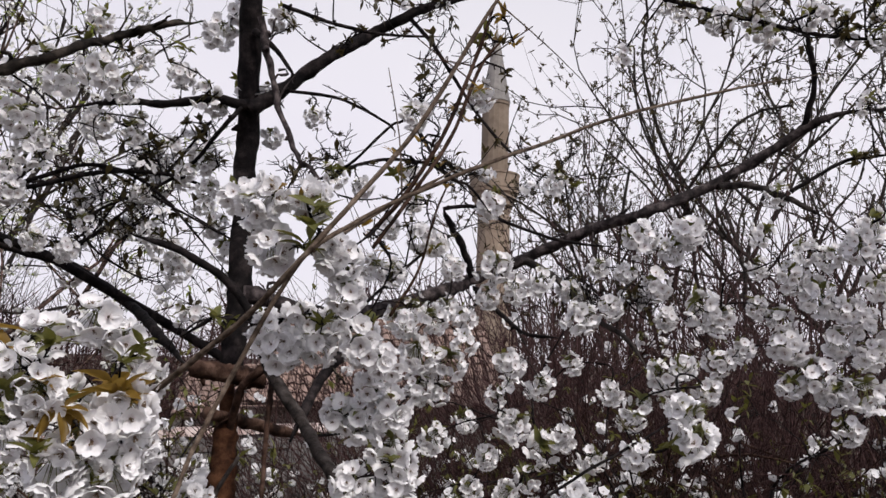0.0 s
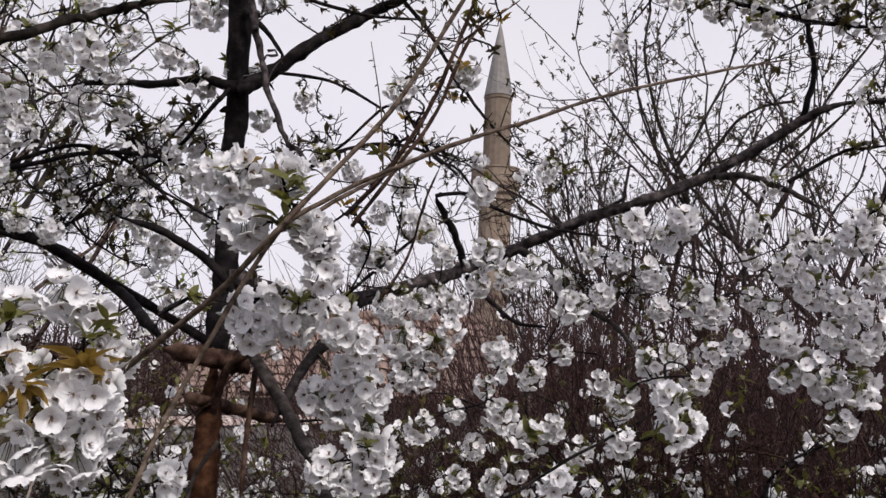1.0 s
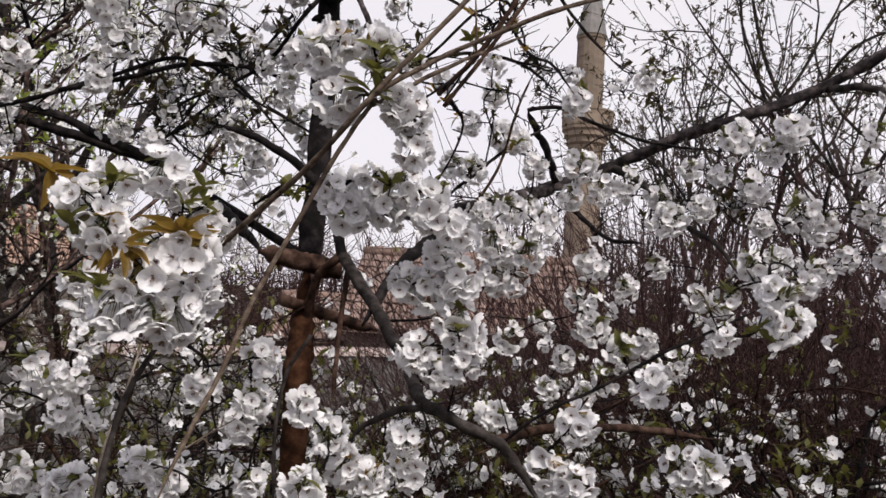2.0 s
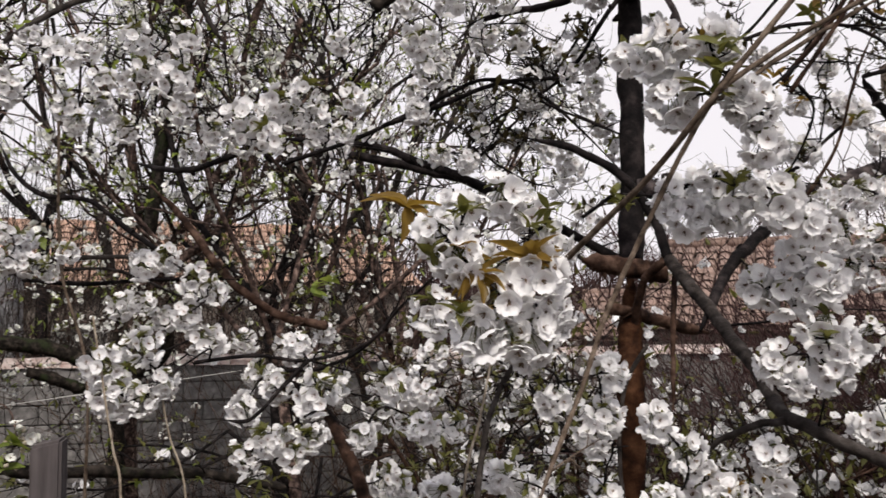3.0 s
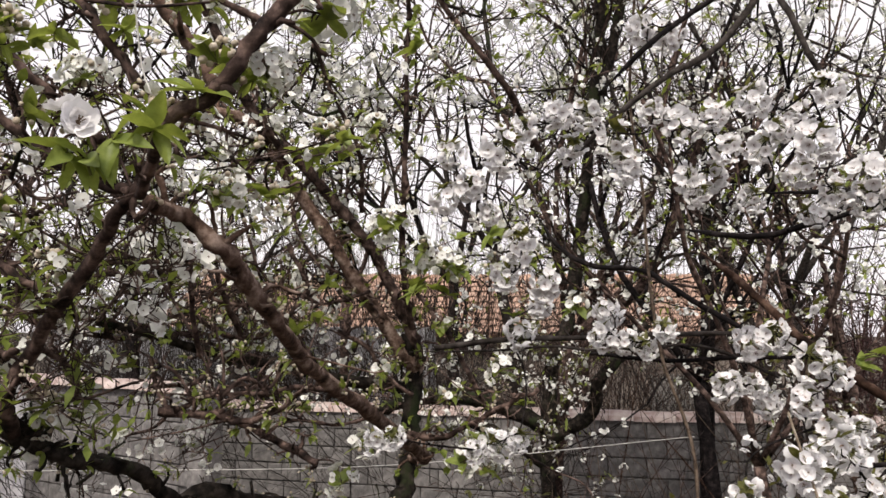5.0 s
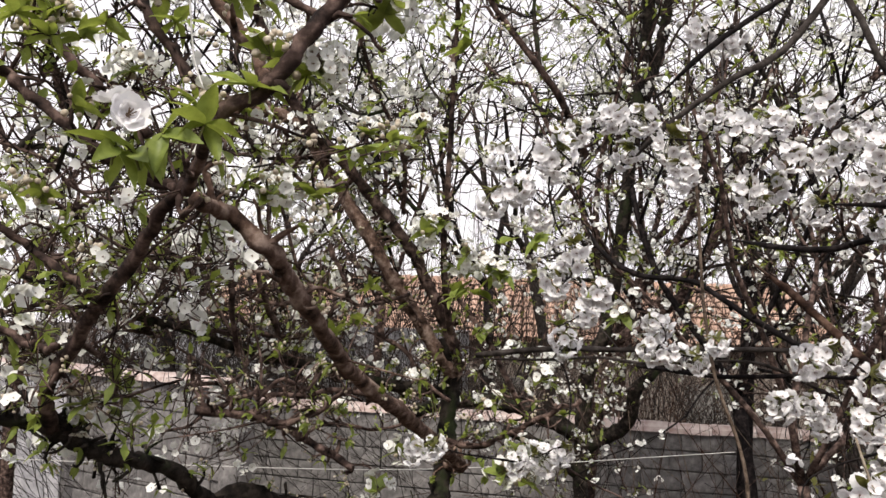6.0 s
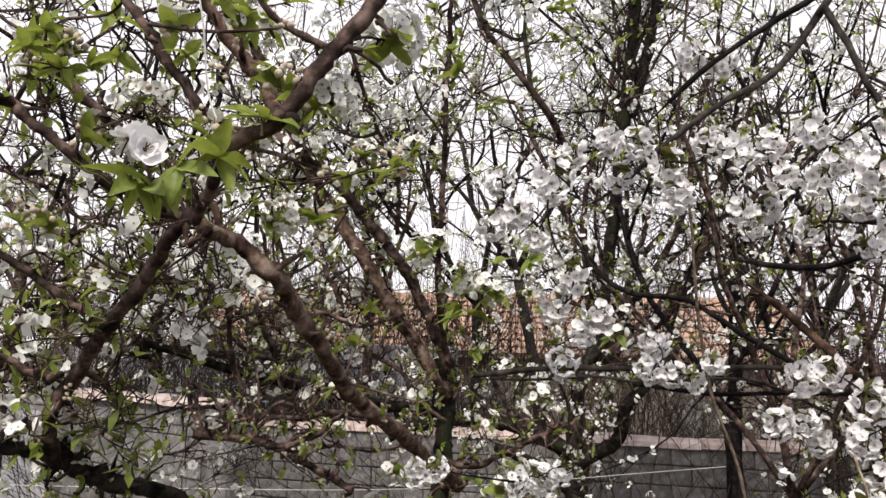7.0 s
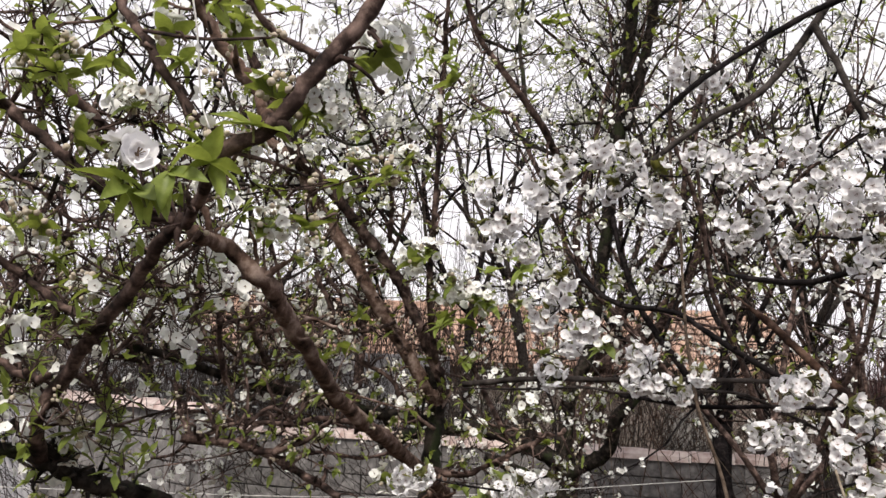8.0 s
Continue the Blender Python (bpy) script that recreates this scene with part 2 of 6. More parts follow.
def petal_sheet(length, width, cup, rows, cols, rng):
    """One petal lying along +x, its face to +z: a broad, round, notched, softly dished sheet."""
    verts, faces = [], []
    phase, frill = rng.uniform(0, 6.3), rng.uniform(0.02, 0.06)
    a = max(cup, 0.05) * 1.4
    for r in range(rows):
        s = (r / (rows - 1)) ** 0.8
        w = width * (0.2 + 0.8 * math.sin(math.pi / 2 * s / 0.6) ** 0.9 if s < 0.6 else math.sqrt(1 - ((s - 0.6) / 0.45) ** 2))
        for c in range(cols):
            q = 2 * c / (cols - 1) - 1
            notch = -0.08 * length * (1 - abs(q)) if r == rows - 1 else 0
            wave = frill * length * s * s * math.sin(4 * q + phase) + rng.normal(0, 0.012) * length
            verts.append((length * math.sin(a * s) / a + notch * math.cos(a), q * w / 2, length * (1 - math.cos(a * s)) / a + notch * math.sin(a) + 0.18 * w * q * q + wave))
    for r in range(rows - 1):
        for c in range(cols - 1):
            k = r * cols + c
            faces.append((k, k + 1, k + cols + 1, k + cols))
    return np.array(verts), faces


def flower(b, at, way, size, petals, rng, rows=4, cols=3, stamens=6, cup=0.35, mats=(0, 1), inner=0):
    """Petals round a dark heart with stamens; way is the direction that it faces. A third material tints the petals' foot."""
    u, v, d = basis(np.asarray(way, float))
    spin = rng.uniform(0, 6.3)
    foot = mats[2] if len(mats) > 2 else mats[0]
    for k in range(petals):
        a = spin + k * 2 * math.pi / petals + rng.normal(0, 0.10)
        pv, pf = petal_sheet(size * rng.uniform(0.47, 0.54), size * rng.uniform(0.50, 0.60) * (5 / petals) ** 0.3, cup * rng.uniform(0.75, 1.25), rows, cols, rng)
        x, y, z = math.cos(a) * u + math.sin(a) * v, -math.sin(a) * u + math.cos(a) * v, d
        first = len(b.i)
        b.add(at + pv[:, :1] * x + pv[:, 1:2] * y + (pv[:, 2:] + 0.0008 * (k % 3)) * z, pf, mats[0])
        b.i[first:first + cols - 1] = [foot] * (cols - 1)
    for k in range(inner):
        a = spin + k * 2.4 + rng.normal(0, 0.3)
        pv, pf = petal_sheet(size * rng.uniform(0.28, 0.42), size * rng.uniform(0.28, 0.40), rng.uniform(0.5, 1.3), max(rows - 1, 3), 3, rng)
        x, y = math.cos(a) * u + math.sin(a) * v, -math.sin(a) * u + math.cos(a) * v
        z = d + rng.normal(0, 0.18) * x + rng.normal(0, 0.25) * y
        b.add(at + pv[:, :1] * x + pv[:, 1:2] * y + (pv[:, 2:] + 0.0025) * z, pf, mats[0])
    r = size * 0.06
    ang = np.arange(5) * 2 * np.pi / 5
    ring = at + (np.cos(ang)[:, None] * u + np.sin(ang)[:, None] * v) * r + d * 0.06 * size
    b.add(np.vstack([ring, at + d * 0.13 * size]), [(k, (k + 1) % 5, 5) for k in range(5)], mats[1])
    for k in range(stamens):
        a = rng.uniform(0, 6.3)
        w = d + 0.65 * rng.uniform(0.3, 1) * (math.cos(a) * u + math.sin(a) * v)
        tip = at + w * size * 0.22
        side = np.cross(w, u) * size * 0.02
        b.add([at + d * 0.04 * size - side * 0.4, at + d * 0.04 * size + side * 0.4, tip + side, tip - side], [(0, 1, 2, 3)], mats[1])


def leaf(b, at, way, up, length, width, mat, rng, fold=0.25, rows=5, cols=3):
    """A pointed leaf, its blade dished about the midrib, wavy at the edge and bent down at the tip."""
    way = np.asarray(way, float) / np.linalg.norm(way)
    side = np.cross(way, up)
    side /= np.linalg.norm(side) + 1e-9
    nor = np.cross(side, way)
    verts, faces = [], []
    bend, phase = rng.uniform(0.1, 0.5), rng.uniform(0, 6.3)
    for r in range(rows):
        s = r / (rows - 1)
        w = width * math.sin(math.pi * (0.04 + 0.96 * s) ** 0.8) ** 0.9 * 0.5 + 0.0004
        mid = at + way * length * s - nor * bend * length * s * s
        for c in range(cols):
            q = 2 * c / (cols - 1) - 1
            wave = 0.12 * math.sin(9 * s + phase + (1.7 if q > 0 else 0)) * abs(q) if cols > 3 else 0
            verts.append(mid + side * w * q + nor * w * (fold * abs(q) ** 1.3 + wave))
    for r in range(rows - 1):
        for c in range(cols - 1):
            k = r * cols + c
            faces.append((k, k + 1, k + cols + 1, k + cols))
    b.add(verts, faces, mat)


def stick(b, a, c, r, mat):
    """A three-sided thin stalk."""
    u, v, _ = basis(np.asarray(c) - a)
    ring = [u, -0.5 * u + 0.87 * v, -0.5 * u - 0.87 * v]
    b.add([a + r * q for q in ring] + [c + r * 0.8 * q for q in ring], [(0, 1, 4, 3), (1, 2, 5, 4), (2, 0, 3, 5)], mat)


def cherry_layout(seed, count, apart=0.76):
    """Where the flowers of an umbel hang and how they face."""
    rng = np.random.default_rng(seed)
    ways = []
    while len(ways) < count:
        w = rng.standard_normal(3) + (0, 0, -0.25)
        w /= np.linalg.norm(w)
        if all(w @ o < apart for o in ways) or rng.random() < 0.03:
            ways.append(w)
    return rng, [(w * rng.uniform(0.027, 0.042) * (1, 1, 1.12) + np.array([0, 0, -0.012]), w + rng.normal(0, 0.34, 3) + (0, 0, -0.45)) for w in ways]


def umbel_stalks(b, rng, spots, leaves):
    for at, face in spots:
        stick(b, np.array([0, 0, 0.014]) + rng.normal(0, 0.004, 3), at, 0.0009, 2)
    for k in range(leaves):
        a = rng.uniform(0, 6.3)
        w = np.array([math.cos(a), math.sin(a), rng.uniform(0.1, 1.0)])
        leaf(b, np.array([0, 0, 0.014]), w, (0, 0, 1), rng.uniform(0.028, 0.052), rng.uniform(0.012, 0.02), 3, rng, 0.45)


def cherry_cluster(seed, count, leaves=4, leaf_mat=None, rows=5):
    """A hanging umbel of white blossom in one mesh: radius about 5.5 cm."""
    rng, spots = cherry_layout(seed, count, 0.84)
    b = Build()
    for at, face in spots:
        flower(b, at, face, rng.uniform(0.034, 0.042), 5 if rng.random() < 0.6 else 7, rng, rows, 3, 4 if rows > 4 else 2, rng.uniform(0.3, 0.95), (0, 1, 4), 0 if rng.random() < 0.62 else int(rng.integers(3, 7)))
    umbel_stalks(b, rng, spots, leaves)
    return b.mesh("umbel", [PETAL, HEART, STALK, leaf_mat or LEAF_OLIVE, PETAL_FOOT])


def flower_mesh(seed, petals):
    rng = np.random.default_rng(seed)
    b = Build()
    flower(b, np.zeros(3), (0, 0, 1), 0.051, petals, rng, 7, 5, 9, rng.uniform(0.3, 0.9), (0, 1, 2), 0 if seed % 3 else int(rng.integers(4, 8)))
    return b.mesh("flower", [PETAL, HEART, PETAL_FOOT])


FLOWERS = [flower_mesh(70 + k, (5, 5, 6, 7, 5, 8)[k % 6]) for k in range(12)]


def open_umbel(tree, m, seed, count, leaves, leaf_mat):
    """A near umbel whose flowers are parts of their own."""
    rng, spots = cherry_layout(seed, count)
    b = Build()
    umbel_stalks(b, rng, spots, leaves)
    um = part("umbel", b.mesh("umbel", [PETAL, HEART, STALK, leaf_mat]), tree)
    um.matrix_local = m
    for at, face in spots:
        fl = part("flower", FLOWERS[int(rng.integers(len(FLOWERS)))], um)
        fl.matrix_local = Matrix.Translation(at) @ Vector(face).to_track_quat("Z", "Y").to_matrix().to_4x4() @ Matrix.Rotation(rng.uniform(0, 6.3), 4, "Z") @ Matrix.Scale(rng.uniform(0.9, 1.08), 4)


def pear_cluster(seed, count, leaves=6, buds=3, fine=True):
    """A flat truss of small pear flowers and buds over a rosette of green leaves."""
    rng = np.random.default_rng(seed)
    b = Build()
    for k in range(count):
        w = rng.standard_normal(3) * (1, 1, 0.7) + (0, 0, 0.25)
        w /= np.linalg.norm(w)
        at = w * rng.uniform(0.02, 0.042)
        flower(b, at, w + rng.normal(0, 0.3, 3), rng.uniform(0.024, 0.03), 5, rng, 4 if fine else 3, 3, 7 if fine else 2, rng.uniform(0.2, 0.5))
        stick(b, np.array([0, 0, -0.01]), at, 0.0008, 2)
    for k in range(buds):
        w = rng.standard_normal(3) + (0, 0, 0.5)
        w /= np.linalg.norm(w)
        at = w * rng.uniform(0.02, 0.035)
        u, v, d = basis(w)
        r = rng.uniform(0.0045, 0.007)
        pv, pf = sweep(np.array([at - d * r, at - d * r * 0.5, at + d * r * 0.5, at + d * r * 1.1]), [r * 0.4, r, r, r * 0.3], 6, rng, 0.03)
        b.add(pv, pf, 4)
        stick(b, np.array([0, 0, -0.01]), at, 0.0008, 2)
    for k in range(leaves):
        a = rng.uniform(0, 6.3)
        w = np.array([math.cos(a), math.sin(a), rng.uniform(-0.2, 0.9)])
        leaf(b, np.array([0, 0, -0.01]), w, (0, 0, 1), rng.uniform(0.035, 0.06), rng.uniform(0.018, 0.03), 3, rng, 0.3)
    return b.mesh("truss", [PETAL_PEAR, HEART, STALK, LEAF_GREEN, BUD])


def dome_truss(seed, count):
    """A full rounded head of open pear flowers over a few leaves."""
    rng = np.random.default_rng(seed)
    b = Build()
    for k in range(count):
        h = 1 - 1.45 * (k + 0.5) / count
        a = k * 2.4
        w = np.array([math.cos(a) * math.sqrt(1 - h * h), math.sin(a) * math.sqrt(1 - h * h), h])
        at = w * rng.uniform(0.032, 0.041)
        flower(b, at, w + rng.normal(0, 0.15, 3), rng.uniform(0.022, 0.026), 5, rng, 5, 3, 8, rng.uniform(0.2, 0.4))
        stick(b, np.array([0, 0, -0.01]), at, 0.0008, 2)
    for k in range(6):
        a = rng.uniform(0, 6.3)
        leaf(b, np.array([0, 0, -0.012]), np.array([math.cos(a), math.sin(a), rng.uniform(-0.5, 0.2)]), (0, 0, 1), rng.uniform(0.04, 0.055), rng.uniform(0.018, 0.026), 3, rng, 0.3)
    return b.mesh("truss", [PETAL_PEAR, HEART, STALK, LEAF_GREEN])


def leaf_tuft(seed, count, mat, length=0.06, width=0.026):
    rng = np.random.default_rng(seed)
    b = Build()
    for k in range(count):
        a = rng.uniform(0, 6.3)
        w = np.array([math.cos(a), math.sin(a), rng.uniform(-0.4, 1.1)])
        leaf(b, rng.normal(0, 0.004, 3), w, (0, 0, 1), length * rng.uniform(0.6, 1.2), width * rng.uniform(0.7, 1.2), 0, rng, 0.3)
    return b.mesh("rosette", [mat])


CHERRY = [cherry_cluster(100 + k, (18, 21, 24, 15)[k % 4], (5, 8, 4, 9)[k % 4]) for k in range(14)]
CHERRY_SMALL = [cherry_cluster(200 + k, (11, 14, 8)[k % 3], (4, 6, 3)[k % 3], None, 4) for k in range(9)]
PEAR = [pear_cluster(300 + k, (7, 10, 14, 5)[k % 4], (6, 4, 5, 8)[k % 4], (3, 2, 4, 7)[k % 4]) for k in range(8)]
PEAR_FAR = [pear_cluster(340 + k, (6, 9, 4)[k % 3], 5, 1, False) for k in range(6)]
TUFT_OLIVE = [leaf_tuft(460 + k, 7, LEAF_OLIVE, 0.045, 0.018) for k in range(4)]
TUFT_BRONZE = [leaf_tuft(430 + k, 5, LEAF_BRONZE, 0.04, 0.014) for k in range(3)]
TUFT_GREEN = [leaf_tuft(400 + k, (6, 8, 5, 7)[k % 4], LEAF_GREEN) for k in range(5)]
TUFT_BUD = [leaf_tuft(500 + k, 14, LEAF_BUD, 0.026, 0.010) for k in range(4)]
PEAR_BUDS = [pear_cluster(380 + k, k % 2, 5, 12 + k) for k in range(4)]
PEAR_DOME = [dome_truss(360 + k, 26 + 3 * k) for k in range(3)]
KINDS = {"d": ("truss", PEAR_DOME), "k": ("rosette", TUFT_BUD), "b": ("truss", PEAR_BUDS), "c": ("umbel", CHERRY), "f": ("umbel", CHERRY_SMALL), "p": ("truss", PEAR), "q": ("truss", PEAR_FAR), "g": ("rosette", TUFT_GREEN), "o": ("rosette", TUFT_OLIVE), "r": ("rosette", TUFT_BRONZE)}


def leaf_mesh(seed, mat, length, width, fold):
    rng = np.random.default_rng(seed)
    b = Build()
    leaf(b, np.zeros(3), (1, 0, 0), (0, 0, 1), length, width, 0, rng, fold, 9, 5)
    return b.mesh("leaf", [mat])


BIG_GREEN = [leaf_mesh(480 + k, LEAF_GREEN, 0.036 + 0.005 * k, 0.018 + 0.0012 * k, 0.45) for k in range(4)]
BIG_BRONZE = [leaf_mesh(490 + k, LEAF_BRONZE, 0.050 + 0.006 * k, 0.022 + 0.0018 * k, 0.5) for k in range(4)]


def open_rosette(tree, m, pool, count):
    """A near tuft whose leaves are parts of their own."""
    b = Build()
    stick(b, np.array([0, 0, -0.02]), np.array([0, 0, 0.006]), 0.002, 0)
    ro = part("rosette", b.mesh("rosette", [STALK]), tree)
    ro.matrix_local = m
    for k in range(count):
        lf = part("leaf", pool[int(RNG.integers(len(pool)))], ro)
        lf.rotation_euler = (RNG.normal(0, 0.35), -RNG.uniform(-1.0, 0.8), k * 6.28 / count + RNG.normal(0, 0.3))


HEADS, LINES = collections.defaultdict(list), collections.defaultdict(list)


def attach(tree, mat, reach=0.7):
    """Thin twigs from the nearest limb to every blossom head that stands free of one."""
    rng = np.random.default_rng(17)
    pts = np.concatenate(LINES[tree.name])
    tw = Build()
    todo = sorted((float(np.min(np.linalg.norm(pts - h, axis=1))), tuple(h)) for h in HEADS[tree.name])
    for _, h in todo:
        gap = np.linalg.norm(pts - h, axis=1)
        i = int(np.argmin(gap))
        if gap[i] < 0.035 or gap[i] > reach:
            continue
        a, e = pts[i], np.array(h)
        bend = rng.normal(0, 0.16, 3) * gap[i]
        line = spline([a, a + (e - a) * 0.33 + bend, a + (e - a) * 0.7 + bend * 0.7 + rng.normal(0, 0.04, 3) * gap[i], e], 4)
        r = min(0.0016 + 0.006 * gap[i], 0.0042)
        v, f = sweep(line, np.linspace(r, 0.0014, len(line)) * (1 + 0.1 * rng.standard_normal(len(line))), 6, rng, 0.1)
        tw.add(v, f)
        for q in line[2:-1]:
            stick(tw, q, q + rng.normal(0, 1, 3) * 0.008, 0.0014, 0)
        pts = np.vstack([pts, line[3:]])
    tagged(part("twig_growth", tw.mesh("twig_growth", [mat]), tree), kind="stuff").data.transform(Matrix.Translation(-tree.location))


def bloom(tree, kind, x, y, z, size):
    """One blossom head or leaf tuft of a tree, turned at random; size 1 is about 5.5 cm of radius. Capitals: near ones with parts."""
    m = Matrix.Translation(Vector((x, y, z)) - tree.location) @ Euler((RNG.normal(0, 0.35), RNG.normal(0, 0.35), RNG.uniform(0, 6.3))).to_matrix().to_4x4() @ Matrix.Scale(size, 4)
    seed = int(RNG.integers(1, 9999))
    HEADS[tree.name].append((x, y, z))
    if kind in "CB":
        open_umbel(tree, m, seed, 15 + seed % 6, 7 if kind == "B" else 3, LEAF_BRONZE if kind == "B" else LEAF_OLIVE)
    elif kind in "GZ":
        open_rosette(tree, m, BIG_GREEN if kind == "G" else BIG_BRONZE, 4 + seed % 3 if kind == "G" else 7 + seed % 4)
    else:
        name, pool = KINDS[kind]
        part(name, pool[seed % len(pool)], tree).matrix_local = m


def blooms(tree, kind, rows):
    for x, y, z, size in rows:
        bloom(tree, kind, x, y, z, size)


def limb(tree, pts, r0, r1, mat, name="limb", spurs=1.0, flowers="", label=""):
    """A limb swept along a few bends, tapered, with knots, short spurs and twigs."""
    seed = int(abs(pts[0][0] * 9173 + pts[-1][2] * 3571 + r0 * 1e5)) % 99991
    rng = np.random.default_rng(seed)
    line = spline(pts, 8)
    n = len(line)
    seg = np.linalg.norm(np.diff(line, axis=0), axis=1)
    length = seg.sum()
    knobby = mat in (BARK_PEAR, BARK_MOSS, BARK_LIMB_LIT) or (mat in (BARK_BROWN, BARK_RUDDY_LIT) and tree.name.startswith("pear"))
    jog = rng.normal(0, 1, (n + 2, 3))
    jog = (jog[:-2] + jog[1:-1] * 1.5 + jog[2:]) / 2.2
    line[1:-1] += jog[1:-1] * min(r0, r1 * 2, 0.014) * (0.12 if not knobby else 0.16 if max(r0, r1) > 0.011 else 0.30)
    radii = np.linspace(r0, r1, n) * (1 + (0.10 if knobby and max(r0, r1) < 0.011 else 0.05) * rng.standard_normal(n))
    span = np.linspace(0, 1, n)
    free = span if r1 <= r0 else 1 - span
    radii *= np.clip((1 - free) / 0.16, 0.3, 1.0) if tree.name.startswith("cherry") else 1
    if mat not in (BARK_SHOOT, BARK_CANE):
        LINES[tree.name].append(line[2:-1])
    b = Build()
    sides = 14 if r0 > 0.02 else 8 if r0 > 0.006 else 6
    v, f = sweep(line, radii, sides, rng, (0.1 if knobby else 0.07) if r0 > 0.01 else 0.03)
    b.add(v, f)
    along = np.concatenate([[0], np.cumsum(seg)])
    for k in range(int(length * (2.5 if r0 > 0.012 else 7) * min(spurs, 2)) + (1 if r0 > 0.02 else 0)):
        i = int(rng.integers(1, n - 1))
        w = rng.standard_normal(3)
        d = line[i + 1] - line[i - 1]
        d /= np.linalg.norm(d)
        w -= d * (w @ d)
        w = w / np.linalg.norm(w) + 0.4 * d
        r = radii[i]
        a = line[i] + w * r * 0.5
        kr = r * rng.uniform(0.3, 0.55) if r0 > 0.012 else r * 0.9
        v, f = sweep([a, a + w * r * 0.7, a + w * (r * 1.0 + 0.004)], [kr, kr * 0.9, kr * 0.35], 6, rng, 0.08)
        b.add(v, f)
    tips = []
    if knobby:
        for k in range(int(length * (24 if mat is not BARK_LIMB_LIT else 8) * max(spurs, 0.5))):
            i = int(rng.integers(1, n - 1))
            w = rng.normal(0, 1, 3) + (0, 0, 0.5)
            w /= np.linalg.norm(w)
            q, r = line[i] + w * radii[i] * 0.6, min(radii[i] * 0.6, rng.uniform(0.0025, 0.0058))
            pts_s = [q]
            for j in range(int(rng.integers(2, 7))):
                w = w + rng.normal(0, 0.5, 3)
                w /= np.linalg.norm(w)
                q = q + w * rng.uniform(0.008, 0.021)
                pts_s.append(q)
            v, f = sweep(np.array(pts_s), np.linspace(r, r * 0.7, len(pts_s)) * (1 + 0.18 * rng.standard_normal(len(pts_s))), 6, rng, 0.12)
            b.add(v, f)
            tips.append((q, w))
    ob = part(name, b.mesh(name, [mat]), tree, label)
    ob.data.transform(Matrix.Translation(-tree.location))
    if spurs > 0:
        tw = Build()
        for k in range(int(length * 4.0 * spurs) + 1):
            i = int(rng.integers(1, n - 1))
            w = rng.standard_normal(3) + (0, 0, 0.5)
            w /= np.linalg.norm(w)
            long = rng.uniform(0.05, 0.22)
            a = line[i]
            bend = rng.normal(0, 0.25, 3)
            mid = a + w * long * 0.5 + bend * long * 0.15
            end = a + w * long + bend * long * 0.5
            r = min(radii[i] * 0.5, rng.uniform(0.0015, 0.0035))
            v, f = sweep(spline([a, mid, end], 3), np.linspace(r, r * 0.5, 7), 5, rng, 0.1)
            tw.add(v, f)
            for s in range(4):
                q = a + (end - a) * rng.uniform(0.3, 1)
                stick(tw, q, q + rng.normal(0, 1, 3) * 0.008, r * 0.8, 0)
            if mat is BARK_CHERRY:
                for s in range(3):
                    q = a + (end - a) * rng.uniform(0.35, 1)
                    for j in range(3):
                        leaf(tw, q, rng.normal(0, 1, 3) + w, (0.1, 0.2, 1), rng.uniform(0.012, 0.026), rng.uniform(0.006, 0.01), 1, rng, 0.4, 3)
            if knobby:
                tips.append((end, w))
            if flowers and rng.random() < 0.8:
                bloom(tree, flowers, *end, rng.uniform(0.6, 0.95))
        for q, w in tips if mat is not BARK_LIMB_LIT else []:
            kind = rng.random()
            for j in range(int(rng.integers(2, 5)) if kind < 0.45 else 0):
                leaf(tw, q, rng.normal(0, 0.8, 3) + w, (0.1, 0.2, 1), rng.uniform(0.016, 0.036), rng.uniform(0.009, 0.016), 2, rng, 0.4, 4)
            for j in range(int(rng.integers(3, 7)) if 0.3 < kind < 0.6 else 0):
                e = q + w * 0.008 + rng.normal(0, 0.009, 3)
                stick(tw, q, e, 0.0008, 2)
                v, f = sweep([e - w * 0.004, e, e + w * 0.004], np.array([0.002, 0.0045, 0.0015]) * rng.uniform(0.7, 1.2), 5, rng, 0.03)
                tw.add(v, f, 3)
        t_ob = tagged(part("twig_growth", tw.mesh("twig_growth", [mat, LEAF_BUD, LEAF_GREEN, BUD]), ob), kind="stuff")
        t_ob.data.transform(Matrix.Translation(-tree.location))
    return ob


# ---- large structure: ground, walls, houses, tower ----
def sheet_ground():
    bm = bmesh.new()
    bmesh.ops.create_grid(bm, x_segments=90, y_segments=90, size=1.0)
    for v in bm.verts:
        s = max(abs(v.co.x), abs(v.co.y))
        v.co.xy *= 14 + 900 * s**6
        if v.co.xy.length < 40:
            v.co.z = 0.05 * noise.noise(v.co * 0.9) + 0.02 * noise.noise(v.co * 4)
    me = bpy.data.meshes.new("ground")
    bm.to_mesh(me)
    bm.free()
    me.materials.append(SOIL)
    tagged(new("ground", me), "dark garden soil with sparse weeds", "ground", kind="structure")


sheet_ground()


def box_mesh(name, sx, sy, sz, mat, bevel=0.006):
    """A bevelled block that sits on z = 0, centred in x and y."""
    bm = bmesh.new()
    bmesh.ops.create_cube(bm, size=1)
    for v in bm.verts:
        v.co = Vector((v.co.x * sx, v.co.y * sy, (v.co.z + 0.5) * sz))
    if bevel:
        bmesh.ops.bevel(bm, geom=bm.edges[:], offset=bevel, segments=1, affect="EDGES")
    me = bpy.data.meshes.new(name)
    bm.to_mesh(me)
    bm.free()
    me.materials.append(mat)
    return me


def yaw_dir(deg):
    a = radians(deg)
    return Vector((math.cos(a), math.sin(a), 0))


